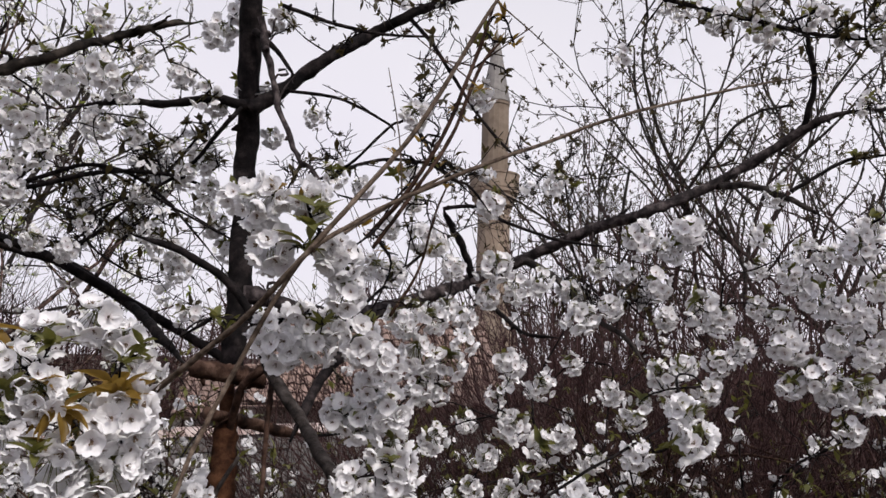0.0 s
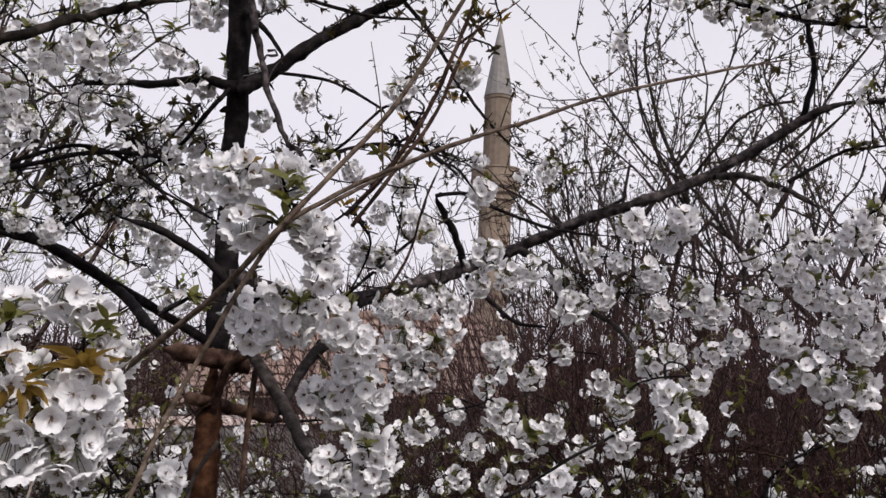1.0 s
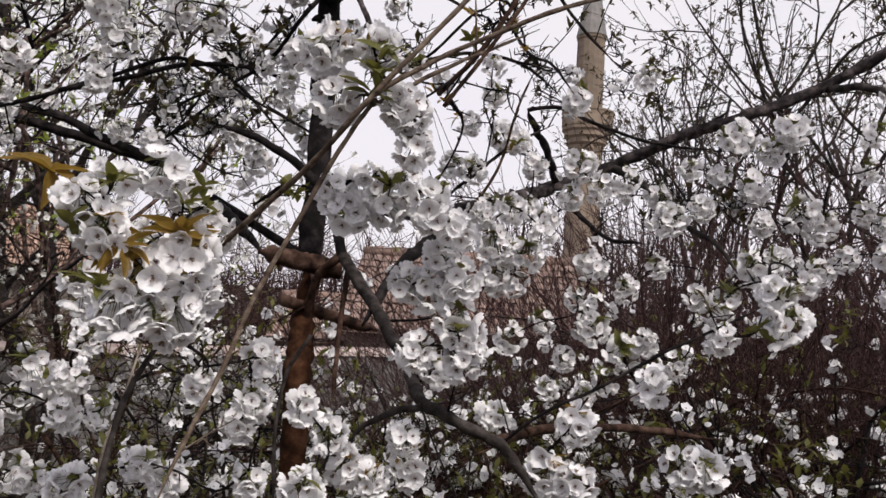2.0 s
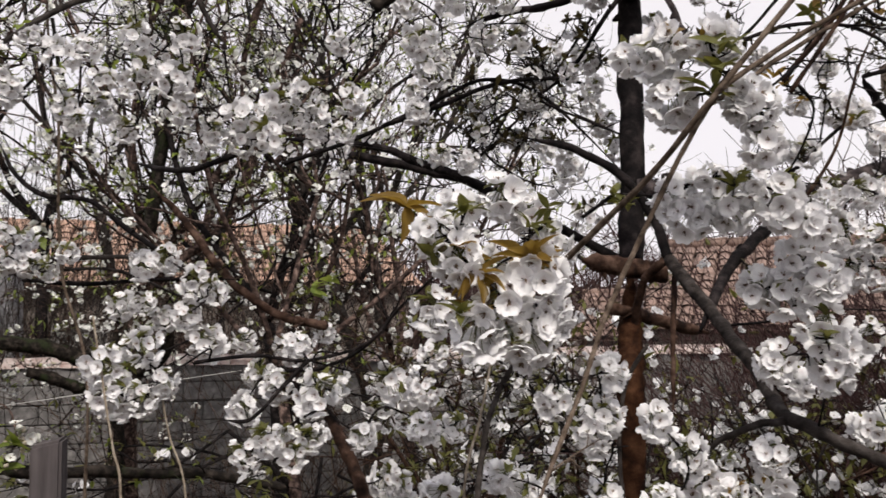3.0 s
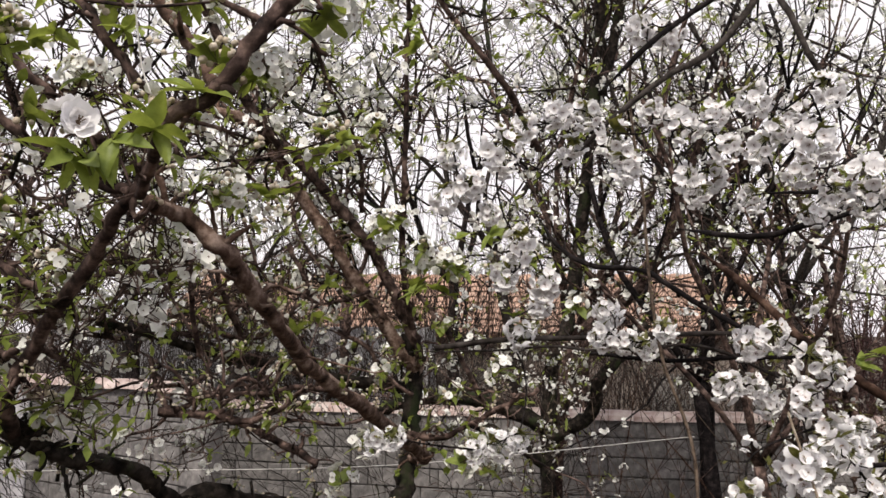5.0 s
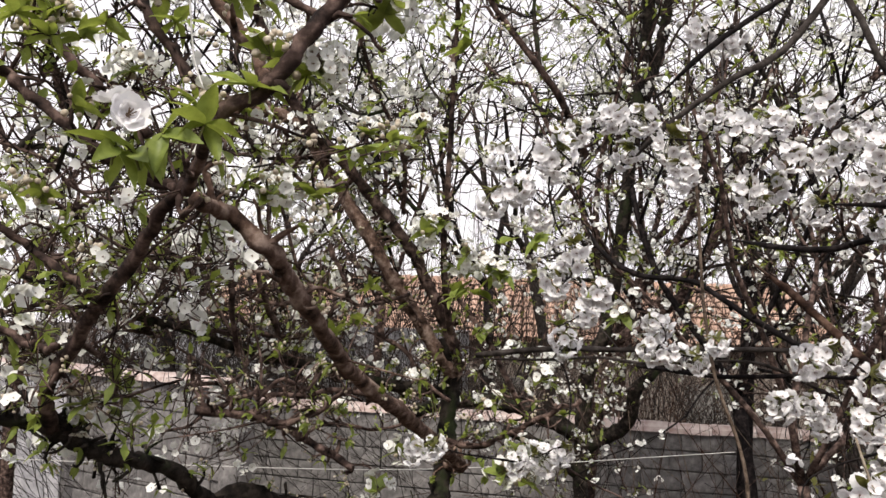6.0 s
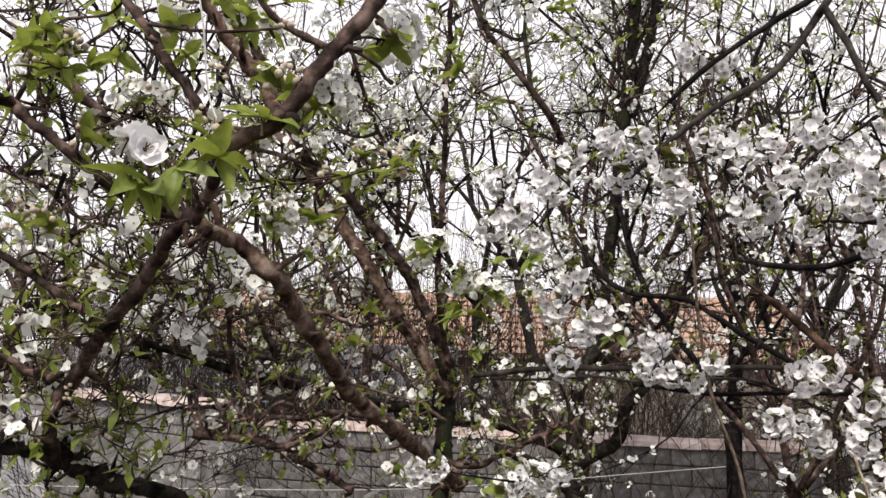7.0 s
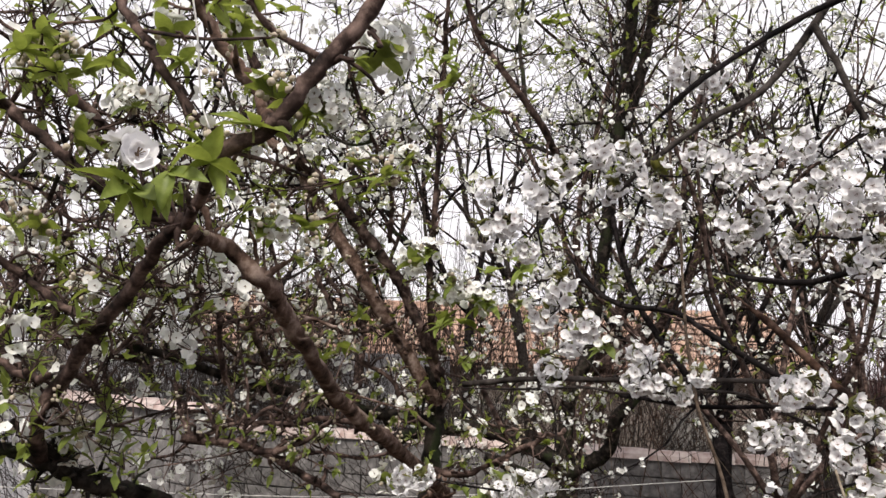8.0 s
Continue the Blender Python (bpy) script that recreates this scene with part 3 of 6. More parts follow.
def backing(name, start, along, length, thick, height, mat, label):
    """The core of a wall, from start along a yaw direction."""
    me = box_mesh(name, length, thick, height, mat, 0.01)
    ob = tagged(new(name, me), label, "wall", kind="structure")
    d = yaw_dir(along)
    ob.matrix_world = Matrix.Translation(Vector(start) + d * length / 2) @ Matrix.Rotation(radians(along), 4, "Z")
    return ob


def coping_run(parent, length, top, piece=0.42):
    """Half-round rendered coping pieces, end to end."""
    made = []
    for k in range(3):
        rng = np.random.default_rng(50 + k)
        b = Build()
        n, verts = 7, []
        for x in np.linspace(0, piece - 0.006, 4):
            for j in range(n):
                a = math.pi * j / (n - 1)
                r = 0.135 * (1 + rng.normal(0, 0.04))
                verts.append((x - piece / 2, math.cos(a) * r, math.sin(a) * r * 0.75 + 0.004))
        faces = [(i * n + j, i * n + j + 1, (i + 1) * n + j + 1, (i + 1) * n + j) for i in range(3) for j in range(n - 1)]
        faces += [tuple(range(n)), tuple(3 * n + j for j in range(n - 1, -1, -1))]
        faces += [(0, n, n * 2, n * 3, n * 4 - 1, n * 3 - 1, n * 2 - 1, n - 1)]
        b.add(verts, faces)
        made.append(b.mesh("coping_stone", [COPING], False))
    for k in range(int(length / piece)):
        ob = part("coping_stone", made[k % 3], parent)
        ob.matrix_local = Matrix.Translation((-length / 2 + (k + 0.5) * piece, RNG.normal(0, 0.006), top + RNG.normal(0, 0.006)))


# garden wall facing the camera, and the nearer wall beside it
A_ALONG, B_ALONG = 39.0, 18.0
A_START = Vector((-10.6, 3.0, 0))
wall_a = backing("wall_back", A_START, A_ALONG, 12.0, 0.16, 1.78, MORTAR, "grey concrete block garden wall with recessed joints")
B_END = Vector((-8.0, 2.95, 0))
B_LEN = 9.0
wall_b = backing("wall_side", B_END - yaw_dir(B_ALONG) * B_LEN, B_ALONG, B_LEN, 0.16, 2.08, MORTAR, "concrete block wall with patchy stucco and pale coping")
coping_run(wall_b, B_LEN, 2.08)
coping_run(wall_a, 12.0, 1.78)

render = part("render_coat", box_mesh("render_coat", 5.9, 0.035, 2.05, STUCCO, 0.012), wall_b, "patchy grey stucco coat")
render.location = (-1.55, -0.0985, 0)
pier = part("pier", box_mesh("pier", 0.24, 0.22, 2.08, BLOCK, 0.015), wall_b)
pier.location = (B_LEN / 2 - 0.122, -0.03, 0)
# the taller grey wall of an outbuilding behind the side wall
shed = backing("wall_shed", B_END - yaw_dir(B_ALONG) * 9.0 + Vector((0.3, 3.2, 0)), 20, 8.0, 0.2, 2.75, STUCCO, "tall grey rendered wall of an outbuilding")
# closing walls beside and behind the terrace
backing("wall_right", (6.5, -6, 0), 78, 26, 0.2, 2.2, MORTAR, "plain boundary wall at the garden's edge")
backing("wall_terrace", (-9, -6.5, 0), 0, 16, 0.25, 3.4, PLASTER, "plain plastered house wall behind the terrace")


def tiled_roof(parent, width, depth, rise, at_z, y0, tile):
    """A roof slope of overlapping round tiles, eave towards -y."""
    b = Build()
    step, course = 0.22, 0.36
    cols, rows = int(width / step), int(math.hypot(depth, rise) / course)
    rng = np.random.default_rng(int(width * 10))
    slope = math.atan2(rise, depth)
    for r in range(rows):
        for c in range(cols):
            x0 = -width / 2 + c * step
            verts = []
            jit, lift = rng.normal(0, 0.012), rng.normal(0, 0.006)
            for e in (0, 1):
                s = r * course + e * course * 1.08
                for j in range(5):
                    a = math.pi * j / 4
                    h = math.sin(a) * 0.06 + 0.03 * (1 - e) + lift
                    verts.append((x0 + jit + step * 0.5 - math.cos(a) * step * 0.5, y0 + s * math.cos(slope) - h * math.sin(slope), at_z + s * math.sin(slope) + h * math.cos(slope)))
            b.add(verts, [(j, j + 1, j + 6, j + 5) for j in range(4)] + [(0, 5, 9, 4)])
    me = b.mesh("roof_tiles", [tile])
    ob = part("roof_tiles", me, parent)
    tagged(ob, kind="stuff")


def house(at, turn, width, eave, ridge, depth, label, tile=None):
    tile = tile or TILE
    h = place(tagged(new("house"), label, "house"), at)
    h.rotation_euler = (0, 0, radians(turn))
    part("wall", box_mesh("wall", width - 0.5, depth * 2 - 0.6, eave, PLASTER, 0.02), h)
    bm = bmesh.new()
    q = [bm.verts.new(p) for x in (-width / 2, width / 2) for p in ((x, -depth, eave), (x, depth, eave), (x, 0, ridge - 0.05))]
    bm.faces.new((q[0], q[1], q[2]))
    bm.faces.new((q[3], q[5], q[4]))
    bm.faces.new((q[0], q[2], q[5], q[3]))
    bm.faces.new((q[1], q[4], q[5], q[2]))
    bm.faces.new((q[0], q[3], q[4], q[1]))
    part_bm("roof", bm, tile, h)
    tiled_roof(h, width, depth, ridge - eave, eave + 0.02, -depth, tile)
    ridge_b = Build()
    rng = np.random.default_rng(5)
    for k in range(int(width / 0.4)):
        x = -width / 2 + k * 0.4
        v, f = sweep([(x, 0, ridge + 0.03), (x + 0.2, 0, ridge + 0.035), (x + 0.42, 0, ridge + 0.05)], [0.11, 0.115, 0.12], 8, rng, 0.03)
        ridge_b.add(v, f)
    part("ridge_tiles", ridge_b.mesh("ridge_tiles", [tile]), h)
    for k in range(3):
        w = part("window", box_mesh("window", 0.9, 0.08, 0.9, LEAD, 0.01), h)
        w.location = (-width * 0.3 + k * width * 0.3, -depth + 0.29, eave * 0.4)
    return h


def far(yaw, dist, z=0.0):
    return (-dist * math.sin(radians(yaw)), dist * math.cos(radians(yaw)), z)


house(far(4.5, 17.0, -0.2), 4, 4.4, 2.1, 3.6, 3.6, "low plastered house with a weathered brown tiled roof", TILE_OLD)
house(far(51, 18.5), 48, 12.5, 2.6, 3.85, 3.4, "long plastered house with an orange tiled roof behind the garden")


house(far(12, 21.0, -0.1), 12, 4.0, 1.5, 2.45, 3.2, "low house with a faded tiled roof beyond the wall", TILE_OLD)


def minaret(at):
    m = place(tagged(new("minaret"), "tall tan stone minaret with a balcony and grey conical spire", "tower"), at)

    def turned(name, profile, mat, sides=16, label=""):
        b = Build()
        n = len(profile)
        verts = [(r * math.cos(2 * math.pi * (s + 0.5) / sides), r * math.sin(2 * math.pi * (s + 0.5) / sides), z) for r, z in profile for s in range(sides)]
        faces = [(k * sides + s, k * sides + (s + 1) % sides, (k + 1) * sides + (s + 1) % sides, (k + 1) * sides + s) for k in range(n - 1) for s in range(sides)]
        faces.append(tuple((n - 1) * sides + s for s in range(sides)))
        b.add(verts, faces)
        return part(name, b.mesh(name, [mat], False), m, label)

    turned("plinth", [(2.3, -0.3), (2.3, 5.5), (1.62, 7.5)], STONE)
    turned("shaft", [(1.62, 7.5), (1.5, 16.4)], STONE)
    turned("corbel", [(1.5, 16.4), (1.62, 16.7), (1.62, 17.0), (1.85, 17.2), (1.85, 17.6), (2.1, 17.8), (2.1, 18.2), (2.3, 18.4), (2.3, 18.7)], STONE)
    turned("balcony_rail", [(2.3, 18.7), (2.35, 18.75), (2.35, 20.0), (2.42, 20.05), (2.42, 20.2), (2.2, 20.2), (2.2, 18.8), (1.3, 18.8)], STONE)
    turned("upper_shaft", [(1.32, 18.8), (1.28, 26.9), (1.36, 27.0), (1.36, 27.3)], STONE)
    turned("spire", [(1.42, 27.3), (1.30, 27.9), (0.9, 30.2), (0.42, 33.0), (0.05, 34.8)], LEAD, label="grey lead spire")
    turned("finial", [(0.03, 34.8), (0.12, 35.0), (0.04, 35.2), (0.09, 35.4), (0.02, 35.9)], LEAD, 8)


minaret(far(-3.42, 74.0))


# ---- background trees and thicket ----
CLEAR = [Vector((-0.3, -0.1, 0)), 2.5, np.zeros(3)]  # the terrace, kept free of growth


def grow(b, tw, tips, start, way, length, radius, level, rng, upright, spread, kids):
    """One crooked branch and, from it, the next ones; thin ones go to the twigs."""
    n = 5 if level > 1 else 4
    pts, p, d = [np.array(start)], np.array(start, float), np.array(way, float)
    for k in range(n):
        d = d + rng.normal(0, 0.17 if level > 1 else 0.28, 3) + np.array([0, 0, upright])
        d /= np.linalg.norm(d)
        p = p + d * length / n
        if math.hypot(p[0] + CLEAR[2][0] - CLEAR[0].x, p[1] + CLEAR[2][1] - CLEAR[0].y) < CLEAR[1]:
            return
        pts.append(p.copy())
    line = spline(pts, 2 if level > 1 else 1)
    sides = 7 if radius > 0.012 else 5 if radius > 0.005 else 3
    v, f = sweep(line, np.linspace(radius, max(radius * 0.55, 0.0012), len(line)), sides, rng, 0.08)
    (b if radius > 0.007 else tw).add(v, f)
    if level <= 2:
        for k in range(1, len(line)):
            q = line[k]
            for s in range(2 if level < 2 else 1):
                w = rng.normal(0, 1, 3) + (0, 0, 0.6)
                e = q + w / np.linalg.norm(w) * rng.uniform(0.012, 0.045)
                stick(tw, q, e, max(0.0014, radius * 0.4), 0)
                tips.append((e, d))
    if level == 0:
        return
    for k in range(int(rng.integers(*kids))):
        i = int(rng.integers(len(line) // 4, len(line)))
        w = d + rng.normal(0, spread, 3)
        w /= np.linalg.norm(w)
        grow(b, tw, tips, line[i], w, length * rng.uniform(0.45, 0.75), max(radius * rng.uniform(0.4, 0.62), 0.0018), level - 1, rng, upright, spread, kids)


def mini_flower(b, p, w, s, rng):
    u, v, z = basis(w)
    a0 = rng.uniform(0, 6.3)
    ang = a0 + np.arange(10) * math.pi / 5
    r = np.where(np.arange(10) % 2, s, s * 0.84)[:, None]
    ring = p + (np.cos(ang)[:, None] * u + np.sin(ang)[:, None] * v) * r + z * (s * np.where(np.arange(10) % 2, 0.45, 0.3))[:, None]
    b.add(np.vstack([[p], ring]), [(0, 1 + j, 1 + (j + 1) % 10) for j in range(10)], 0)
    b.add([p + u * s * 0.2 + z * s * 0.12, p - u * s * 0.1 + v * s * 0.17 + z * s * 0.12, p - u * s * 0.1 - v * s * 0.17 + z * s * 0.12], [(0, 1, 2)], 2)


def mini_clumps(b, tips, flowers, leaves, rng, size):
    """Clumps of small flowers on some spurs, a few small leaves on others."""
    for at, d in tips:
        kind = rng.random()
        if kind < flowers:
            for k in range(int(rng.integers(3, 8))):
                w = rng.standard_normal(3)
                w /= np.linalg.norm(w)
                mini_flower(b, at + w * rng.uniform(0.008, 0.03), w + rng.normal(0, 0.3, 3), size * rng.uniform(0.38, 0.55), rng)
        elif kind < flowers + leaves:
            for k in range(int(rng.integers(2, 5))):
                w = rng.standard_normal(3) + (0, 0, 0.3)
                leaf(b, at, w, (0.1, 0.2, 1), size * rng.uniform(0.8, 1.6), size * 0.6, 1, rng, 0.2, 3)


def fruit_tree(at, height, seed, bark_mat, petal, leaf_mat, flowers=0.3, leaves=0.25, upright=0.10, spread=0.55, stems=4, levels=3, kids=(2, 5), size=0.032, fork=0.4, stout=0.0075, heads=0, head_kind="f", clear=3.2, name="fruit_tree", label="blossoming fruit tree with crooked twigs and small young leaves"):
    rng = np.random.default_rng(seed)
    tree = thing(name, label, "tree", at, "background trees")
    z = height * fork * rng.uniform(0.85, 1.15)
    r = stout * height
    top = np.array([rng.normal(0, 0.12), rng.normal(0, 0.12), z])
    v, f = sweep(spline([(0, 0, -0.05), (rng.normal(0, 0.2), rng.normal(0, 0.2), z * 0.5), tuple(top)], 4), np.linspace(r * 1.3, r, 9), 10, rng, 0.06)
    tb = Build()
    tb.add(v, f)
    part("trunk", tb.mesh("trunk", [bark_mat]), tree)
    tips, tw = [], Build()
    CLEAR[1], CLEAR[2] = clear, np.array(at)
    for k in range(stems):
        a = 2 * math.pi * (k + rng.uniform(-0.25, 0.25)) / stems
        w = np.array([math.cos(a) * 0.6, math.sin(a) * 0.6, 0.9]) + rng.normal(0, 0.12, 3)
        b = Build()
        grow(b, tw, tips, top, w / np.linalg.norm(w), (height - z) * rng.uniform(0.45, 0.6), r * rng.uniform(0.5, 0.7), levels, rng, upright, spread, kids)
        if b.n:
            part("limb", b.mesh("limb", [bark_mat]), tree)
    if tw.n:
        tagged(part("twig_growth", tw.mesh("twig_growth", [bark_mat]), tree), kind="stuff")
    for k in range(heads):
        e = tips[int(rng.integers(len(tips)))][0] + np.array(at)
        bloom(tree, head_kind, *e, rng.uniform(0.75, 1.0))
    if flowers + leaves > 0:
        fb = Build()
        mini_clumps(fb, tips, flowers, leaves, rng, size)
        if fb.n:
            tagged(part("blossom", fb.mesh("blossom", [petal, leaf_mat, HEART]), tree, "small white blossom and leaf buds"), kind="stuff")
    return tree


# blossoming fruit trees between the near branches and the walls
for k, (yaw, dist, h) in enumerate([(30, 6.0, 5.6), (35, 6.9, 6.6), (40, 6.2, 6.4), (47, 7.0, 7.2), (32, 8.4, 8.0), (38, 8.0, 8.0), (44, 9.9, 8.4), (50, 11.0, 9.0), (54, 10.2, 8.0), (61, 9.9, 7.2), (68, 10.4, 7.4), (75, 9.9, 9.0), (83, 10.3, 8.4)]):
    fruit_tree(far(yaw, dist), h, 900 + k, (BARK_PEAR, BARK_GREY, BARK_CHERRY)[k % 3], PETAL_PEAR, LEAF_GREEN, 0.17, 0.12, 0.05, 0.7, 4, 3, (3, 5), 0.034)
# nearer pear crowns above and behind the crossing branches
for k, (yaw, dist, h) in enumerate([(37, 4.2, 5.2)]):
    fruit_tree(far(yaw, dist), h, 930 + k, (BARK_PEAR, BARK_MOSS)[k % 2], PETAL_PEAR, LEAF_GREEN, 0.12, 0.14, 0.05, 0.75, 5, 3, (2, 5), 0.034, 0.42, 0.0055, 9, "p", 3.0, "pear_tree", "slender pear tree with crooked spurs, white blossom and fresh leaves")
# low blossoming brush on the right and behind the cherry
for k, (yaw, dist, h) in enumerate([(29, 4.3, 3.5), (24, 4.7, 3.4), (18, 4.6, 3.1), (12, 5.2, 3.1), (6, 4.5, 2.9), (0, 5.0, 3.0), (-6, 4.4, 3.1), (-11, 5.2, 3.5), (-16, 4.6, 3.4), (-21, 5.2, 3.8), (-26, 4.6, 3.7), (-32, 5.2, 3.9)]):
    fruit_tree(far(yaw, dist), h, 950 + k, (BARK_CHERRY, BARK_BROWN)[k % 2], PETAL, LEAF_OLIVE, 0.06, 0.12, 0.0, 0.8, 5, 3, (2, 6), 0.044, 0.2, 0.009, 10, "f", 2.6, "cherry_bush", "low spreading cherry bush with white blossom and tangled twigs")
# low cherry growth under the near limbs
for k, (yaw, dist, h) in enumerate([(8, 3.0, 2.3), (14, 2.7, 2.2), (20, 3.1, 2.5), (26, 2.7, 2.1), (32, 3.2, 2.3), (-3, 3.0, 2.2), (-12, 3.2, 2.5), (-20, 3.0, 2.6)]):
    fruit_tree(far(yaw, dist), h, 970 + k, (BARK_CHERRY, BARK_BROWN)[k % 2], PETAL, LEAF_OLIVE, 0.04, 0.10, 0.0, 0.85, 5, 3, (2, 5), 0.046, 0.35, 0.009, 9, "f", 2.0, "cherry_bush", "low tangled cherry growth with clusters of white blossom")
# bare trees beyond, to the right of the tower
for k, (yaw, dist, h) in enumerate([(-8.5, 11.0, 6.2), (-12, 10.0, 7.0), (-16, 11.5, 8.0), (-20, 10.0, 7.6), (-24.5, 11.0, 8.2), (-29, 10.0, 8.0), (-34, 11.5, 8.4), (35, 9.2, 7.6)]):
    fruit_tree(far(yaw, dist), h, 990 + k, BARK_GREY, PETAL_PEAR, LEAF_BUD, 0.0, 0.55, 0.10, 0.44, 4, 3, (2, 5), 0.042, 0.3, 0.0075, 0, "f", 6.0, "bare_tree", "leafless tree with fine grey-brown upright twigs")


def thicket(at, wide, high, seed, label, mat=None, count=700, lean=0.45):
    """A tangle of thin dead stems."""
    rng = np.random.default_rng(seed)
    t = thing("thicket", label, "brush", at, kind="stuff")
    b = Build()
    for k in range(count):
        p = np.array([rng.uniform(-wide, wide), rng.uniform(-0.6, 0.6), -0.03])
        w = rng.normal(0, lean, 3) + (0, 0, 1)
        w /= np.linalg.norm(w)
        q = p + w * high * rng.uniform(0.4, 1.0)
        m = (p + q) / 2 + rng.normal(0, 0.12 + lean * 0.15, 3)
        q[2] = max(q[2], 0.1)
        r = rng.uniform(0.0032, 0.0062)
        line = spline([p, m, q], 3)
        v, f = sweep(line, np.linspace(r, r * 0.45, len(line)), 4, rng, 0.1)
        b.add(v, f)
        for s in range(2):  # side twigs
            c = line[int(rng.integers(2, len(line)))]
            e = c + (rng.normal(0, 0.6, 3) + (0, 0, 0.25)) * rng.uniform(0.15, 0.5)
            v, f = sweep(np.array([c, (c + e) / 2 + rng.normal(0, 0.03, 3), e]), [r * 0.5, r * 0.4, r * 0.25], 3, rng, 0.1)
            b.add(v, f)
    part("stems", b.mesh("stems", [mat or BARK_DEAD]), t)
    t.rotation_euler = (0, 0, math.atan2(at[1], at[0]) + math.pi / 2)


def far_wood():
    """A belt of leafless trees along the horizon."""
    rng = np.random.default_rng(77)
    t = thing("far_wood", "distant belt of leafless grey-brown trees along the horizon", "wood", (0, 0, 0), kind="stuff")
    b = Build()
    for k in range(520):
        yaw = rng.uniform(-46, 30)
        p = np.array(far(yaw, rng.uniform(20, 34), -0.05))
        high = rng.uniform(2.6, 5.6) if yaw < 8 else rng.uniform(2.4, 4.0)
        top = p + rng.normal(0, 0.25, 3) * (1, 1, 0) + (0, 0, high)
        line = spline([p, (p + top) / 2 + rng.normal(0, 0.1, 3), top], 3)
        v, f = sweep(line, np.linspace(0.05, 0.012, len(line)), 4, rng, 0.1)
        b.add(v, f)
        for s in range(16):
            c = line[int(rng.integers(2, len(line)))]
            e = c + (rng.normal(0, 0.8, 3) + (0, 0, 0.6)) * rng.uniform(0.4, 1.0)
            v, f = sweep(np.array([c, (c + e) / 2 + rng.normal(0, 0.08, 3), e]), [0.016, 0.012, 0.006], 3, rng, 0.1)
            b.add(v, f)
    part("stems", b.mesh("stems", [BARK_DEAD]), t)


far_wood()
for k, yaw in enumerate(range(-36, 5, 5)):
    thicket(far(yaw, 6.2 + 0.6 * (k % 2)), 0.6, 4.6 if yaw < -8 else 3.8, 1200 + k, "tangled thicket of thin dry brown stems", None, 760, 1.2)
for k, yaw in enumerate((34, 40, 46, 52, 57)):
    thicket(far(yaw, 10.6 + 0.5 * (k % 2)), 0.9, 5.4, 1240 + k, "tall tangle of thin reddish brown shoots behind the wall", (BARK_GREY, BARK_BROWN)[k % 2], 340, 0.8)
for k, yaw in enumerate((33, 38, 43)):
    thicket(far(yaw, 6.4 + 0.2 * (k % 2)), 0.6, 2.9, 1280 + k, "low tangle of dry brown vines in front of the wall", (BARK_BROWN, BARK_SHOOT, BARK_PEAR)[k], 90, 0.9)
for k, (yaw, dist) in enumerate(((59, 11.4), (65, 11.8), (71, 11.4), (76, 11.8), (81, 14.0))):
    thicket(far(yaw, dist), 1.0, 4.6, 1260 + k, "grey leafless brush behind the side wall", BARK_GREY, 520)


# ---- the cherry: dark leader, pruned stubs, long limbs and dry shoots ----
cherry = thing("cherry_tree", "old cherry tree with dark trunk and clusters of white double blossom", "tree", (-0.505, 1.955, 0.000))
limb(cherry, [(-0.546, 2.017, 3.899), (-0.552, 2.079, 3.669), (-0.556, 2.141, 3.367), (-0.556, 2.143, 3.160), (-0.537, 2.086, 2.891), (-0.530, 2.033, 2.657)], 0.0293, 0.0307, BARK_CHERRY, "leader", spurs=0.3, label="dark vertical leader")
limb(cherry, [(-0.529, 2.033, 2.686), (-0.530, 2.013, 2.575), (-0.524, 1.989, 2.468), (-0.514, 1.952, 2.368), (-0.514, 1.952, 2.023), (-0.514, 1.952, 1.677), (-0.514, 1.952, 1.332), (-0.514, 1.952, 0.986), (-0.514, 1.952, 0.641), (-0.514, 1.952, 0.295), (-0.514, 1.952, -0.050)], 0.0307, 0.0342, BARK_RUST, "trunk", spurs=0.2, label="reddish brown lower trunk")
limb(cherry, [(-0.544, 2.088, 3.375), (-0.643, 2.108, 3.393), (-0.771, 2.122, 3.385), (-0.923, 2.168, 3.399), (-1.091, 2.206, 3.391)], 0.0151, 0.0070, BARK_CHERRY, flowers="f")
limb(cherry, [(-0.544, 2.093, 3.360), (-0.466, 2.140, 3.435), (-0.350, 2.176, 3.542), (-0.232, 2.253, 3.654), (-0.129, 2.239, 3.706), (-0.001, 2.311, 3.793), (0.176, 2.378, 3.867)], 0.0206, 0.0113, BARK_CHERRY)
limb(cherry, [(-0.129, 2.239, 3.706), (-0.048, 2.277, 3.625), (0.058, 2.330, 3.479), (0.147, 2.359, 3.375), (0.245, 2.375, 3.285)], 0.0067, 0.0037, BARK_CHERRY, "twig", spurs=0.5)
limb(cherry, [(-0.506, 2.015, 3.592), (-0.481, 2.012, 3.482), (-0.450, 2.010, 3.359), (-0.393, 1.978, 3.230), (-0.330, 1.928, 3.147), (-0.258, 1.869, 3.080)], 0.0103, 0.0047, BARK_LIMB_LIT)
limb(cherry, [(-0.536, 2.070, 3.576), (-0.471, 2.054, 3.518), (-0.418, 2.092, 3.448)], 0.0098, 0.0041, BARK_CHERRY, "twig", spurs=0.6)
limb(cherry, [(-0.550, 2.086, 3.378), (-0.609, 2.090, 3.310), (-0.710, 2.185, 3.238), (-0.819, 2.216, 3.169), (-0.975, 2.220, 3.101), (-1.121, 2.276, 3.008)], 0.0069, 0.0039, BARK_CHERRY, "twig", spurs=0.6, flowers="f")
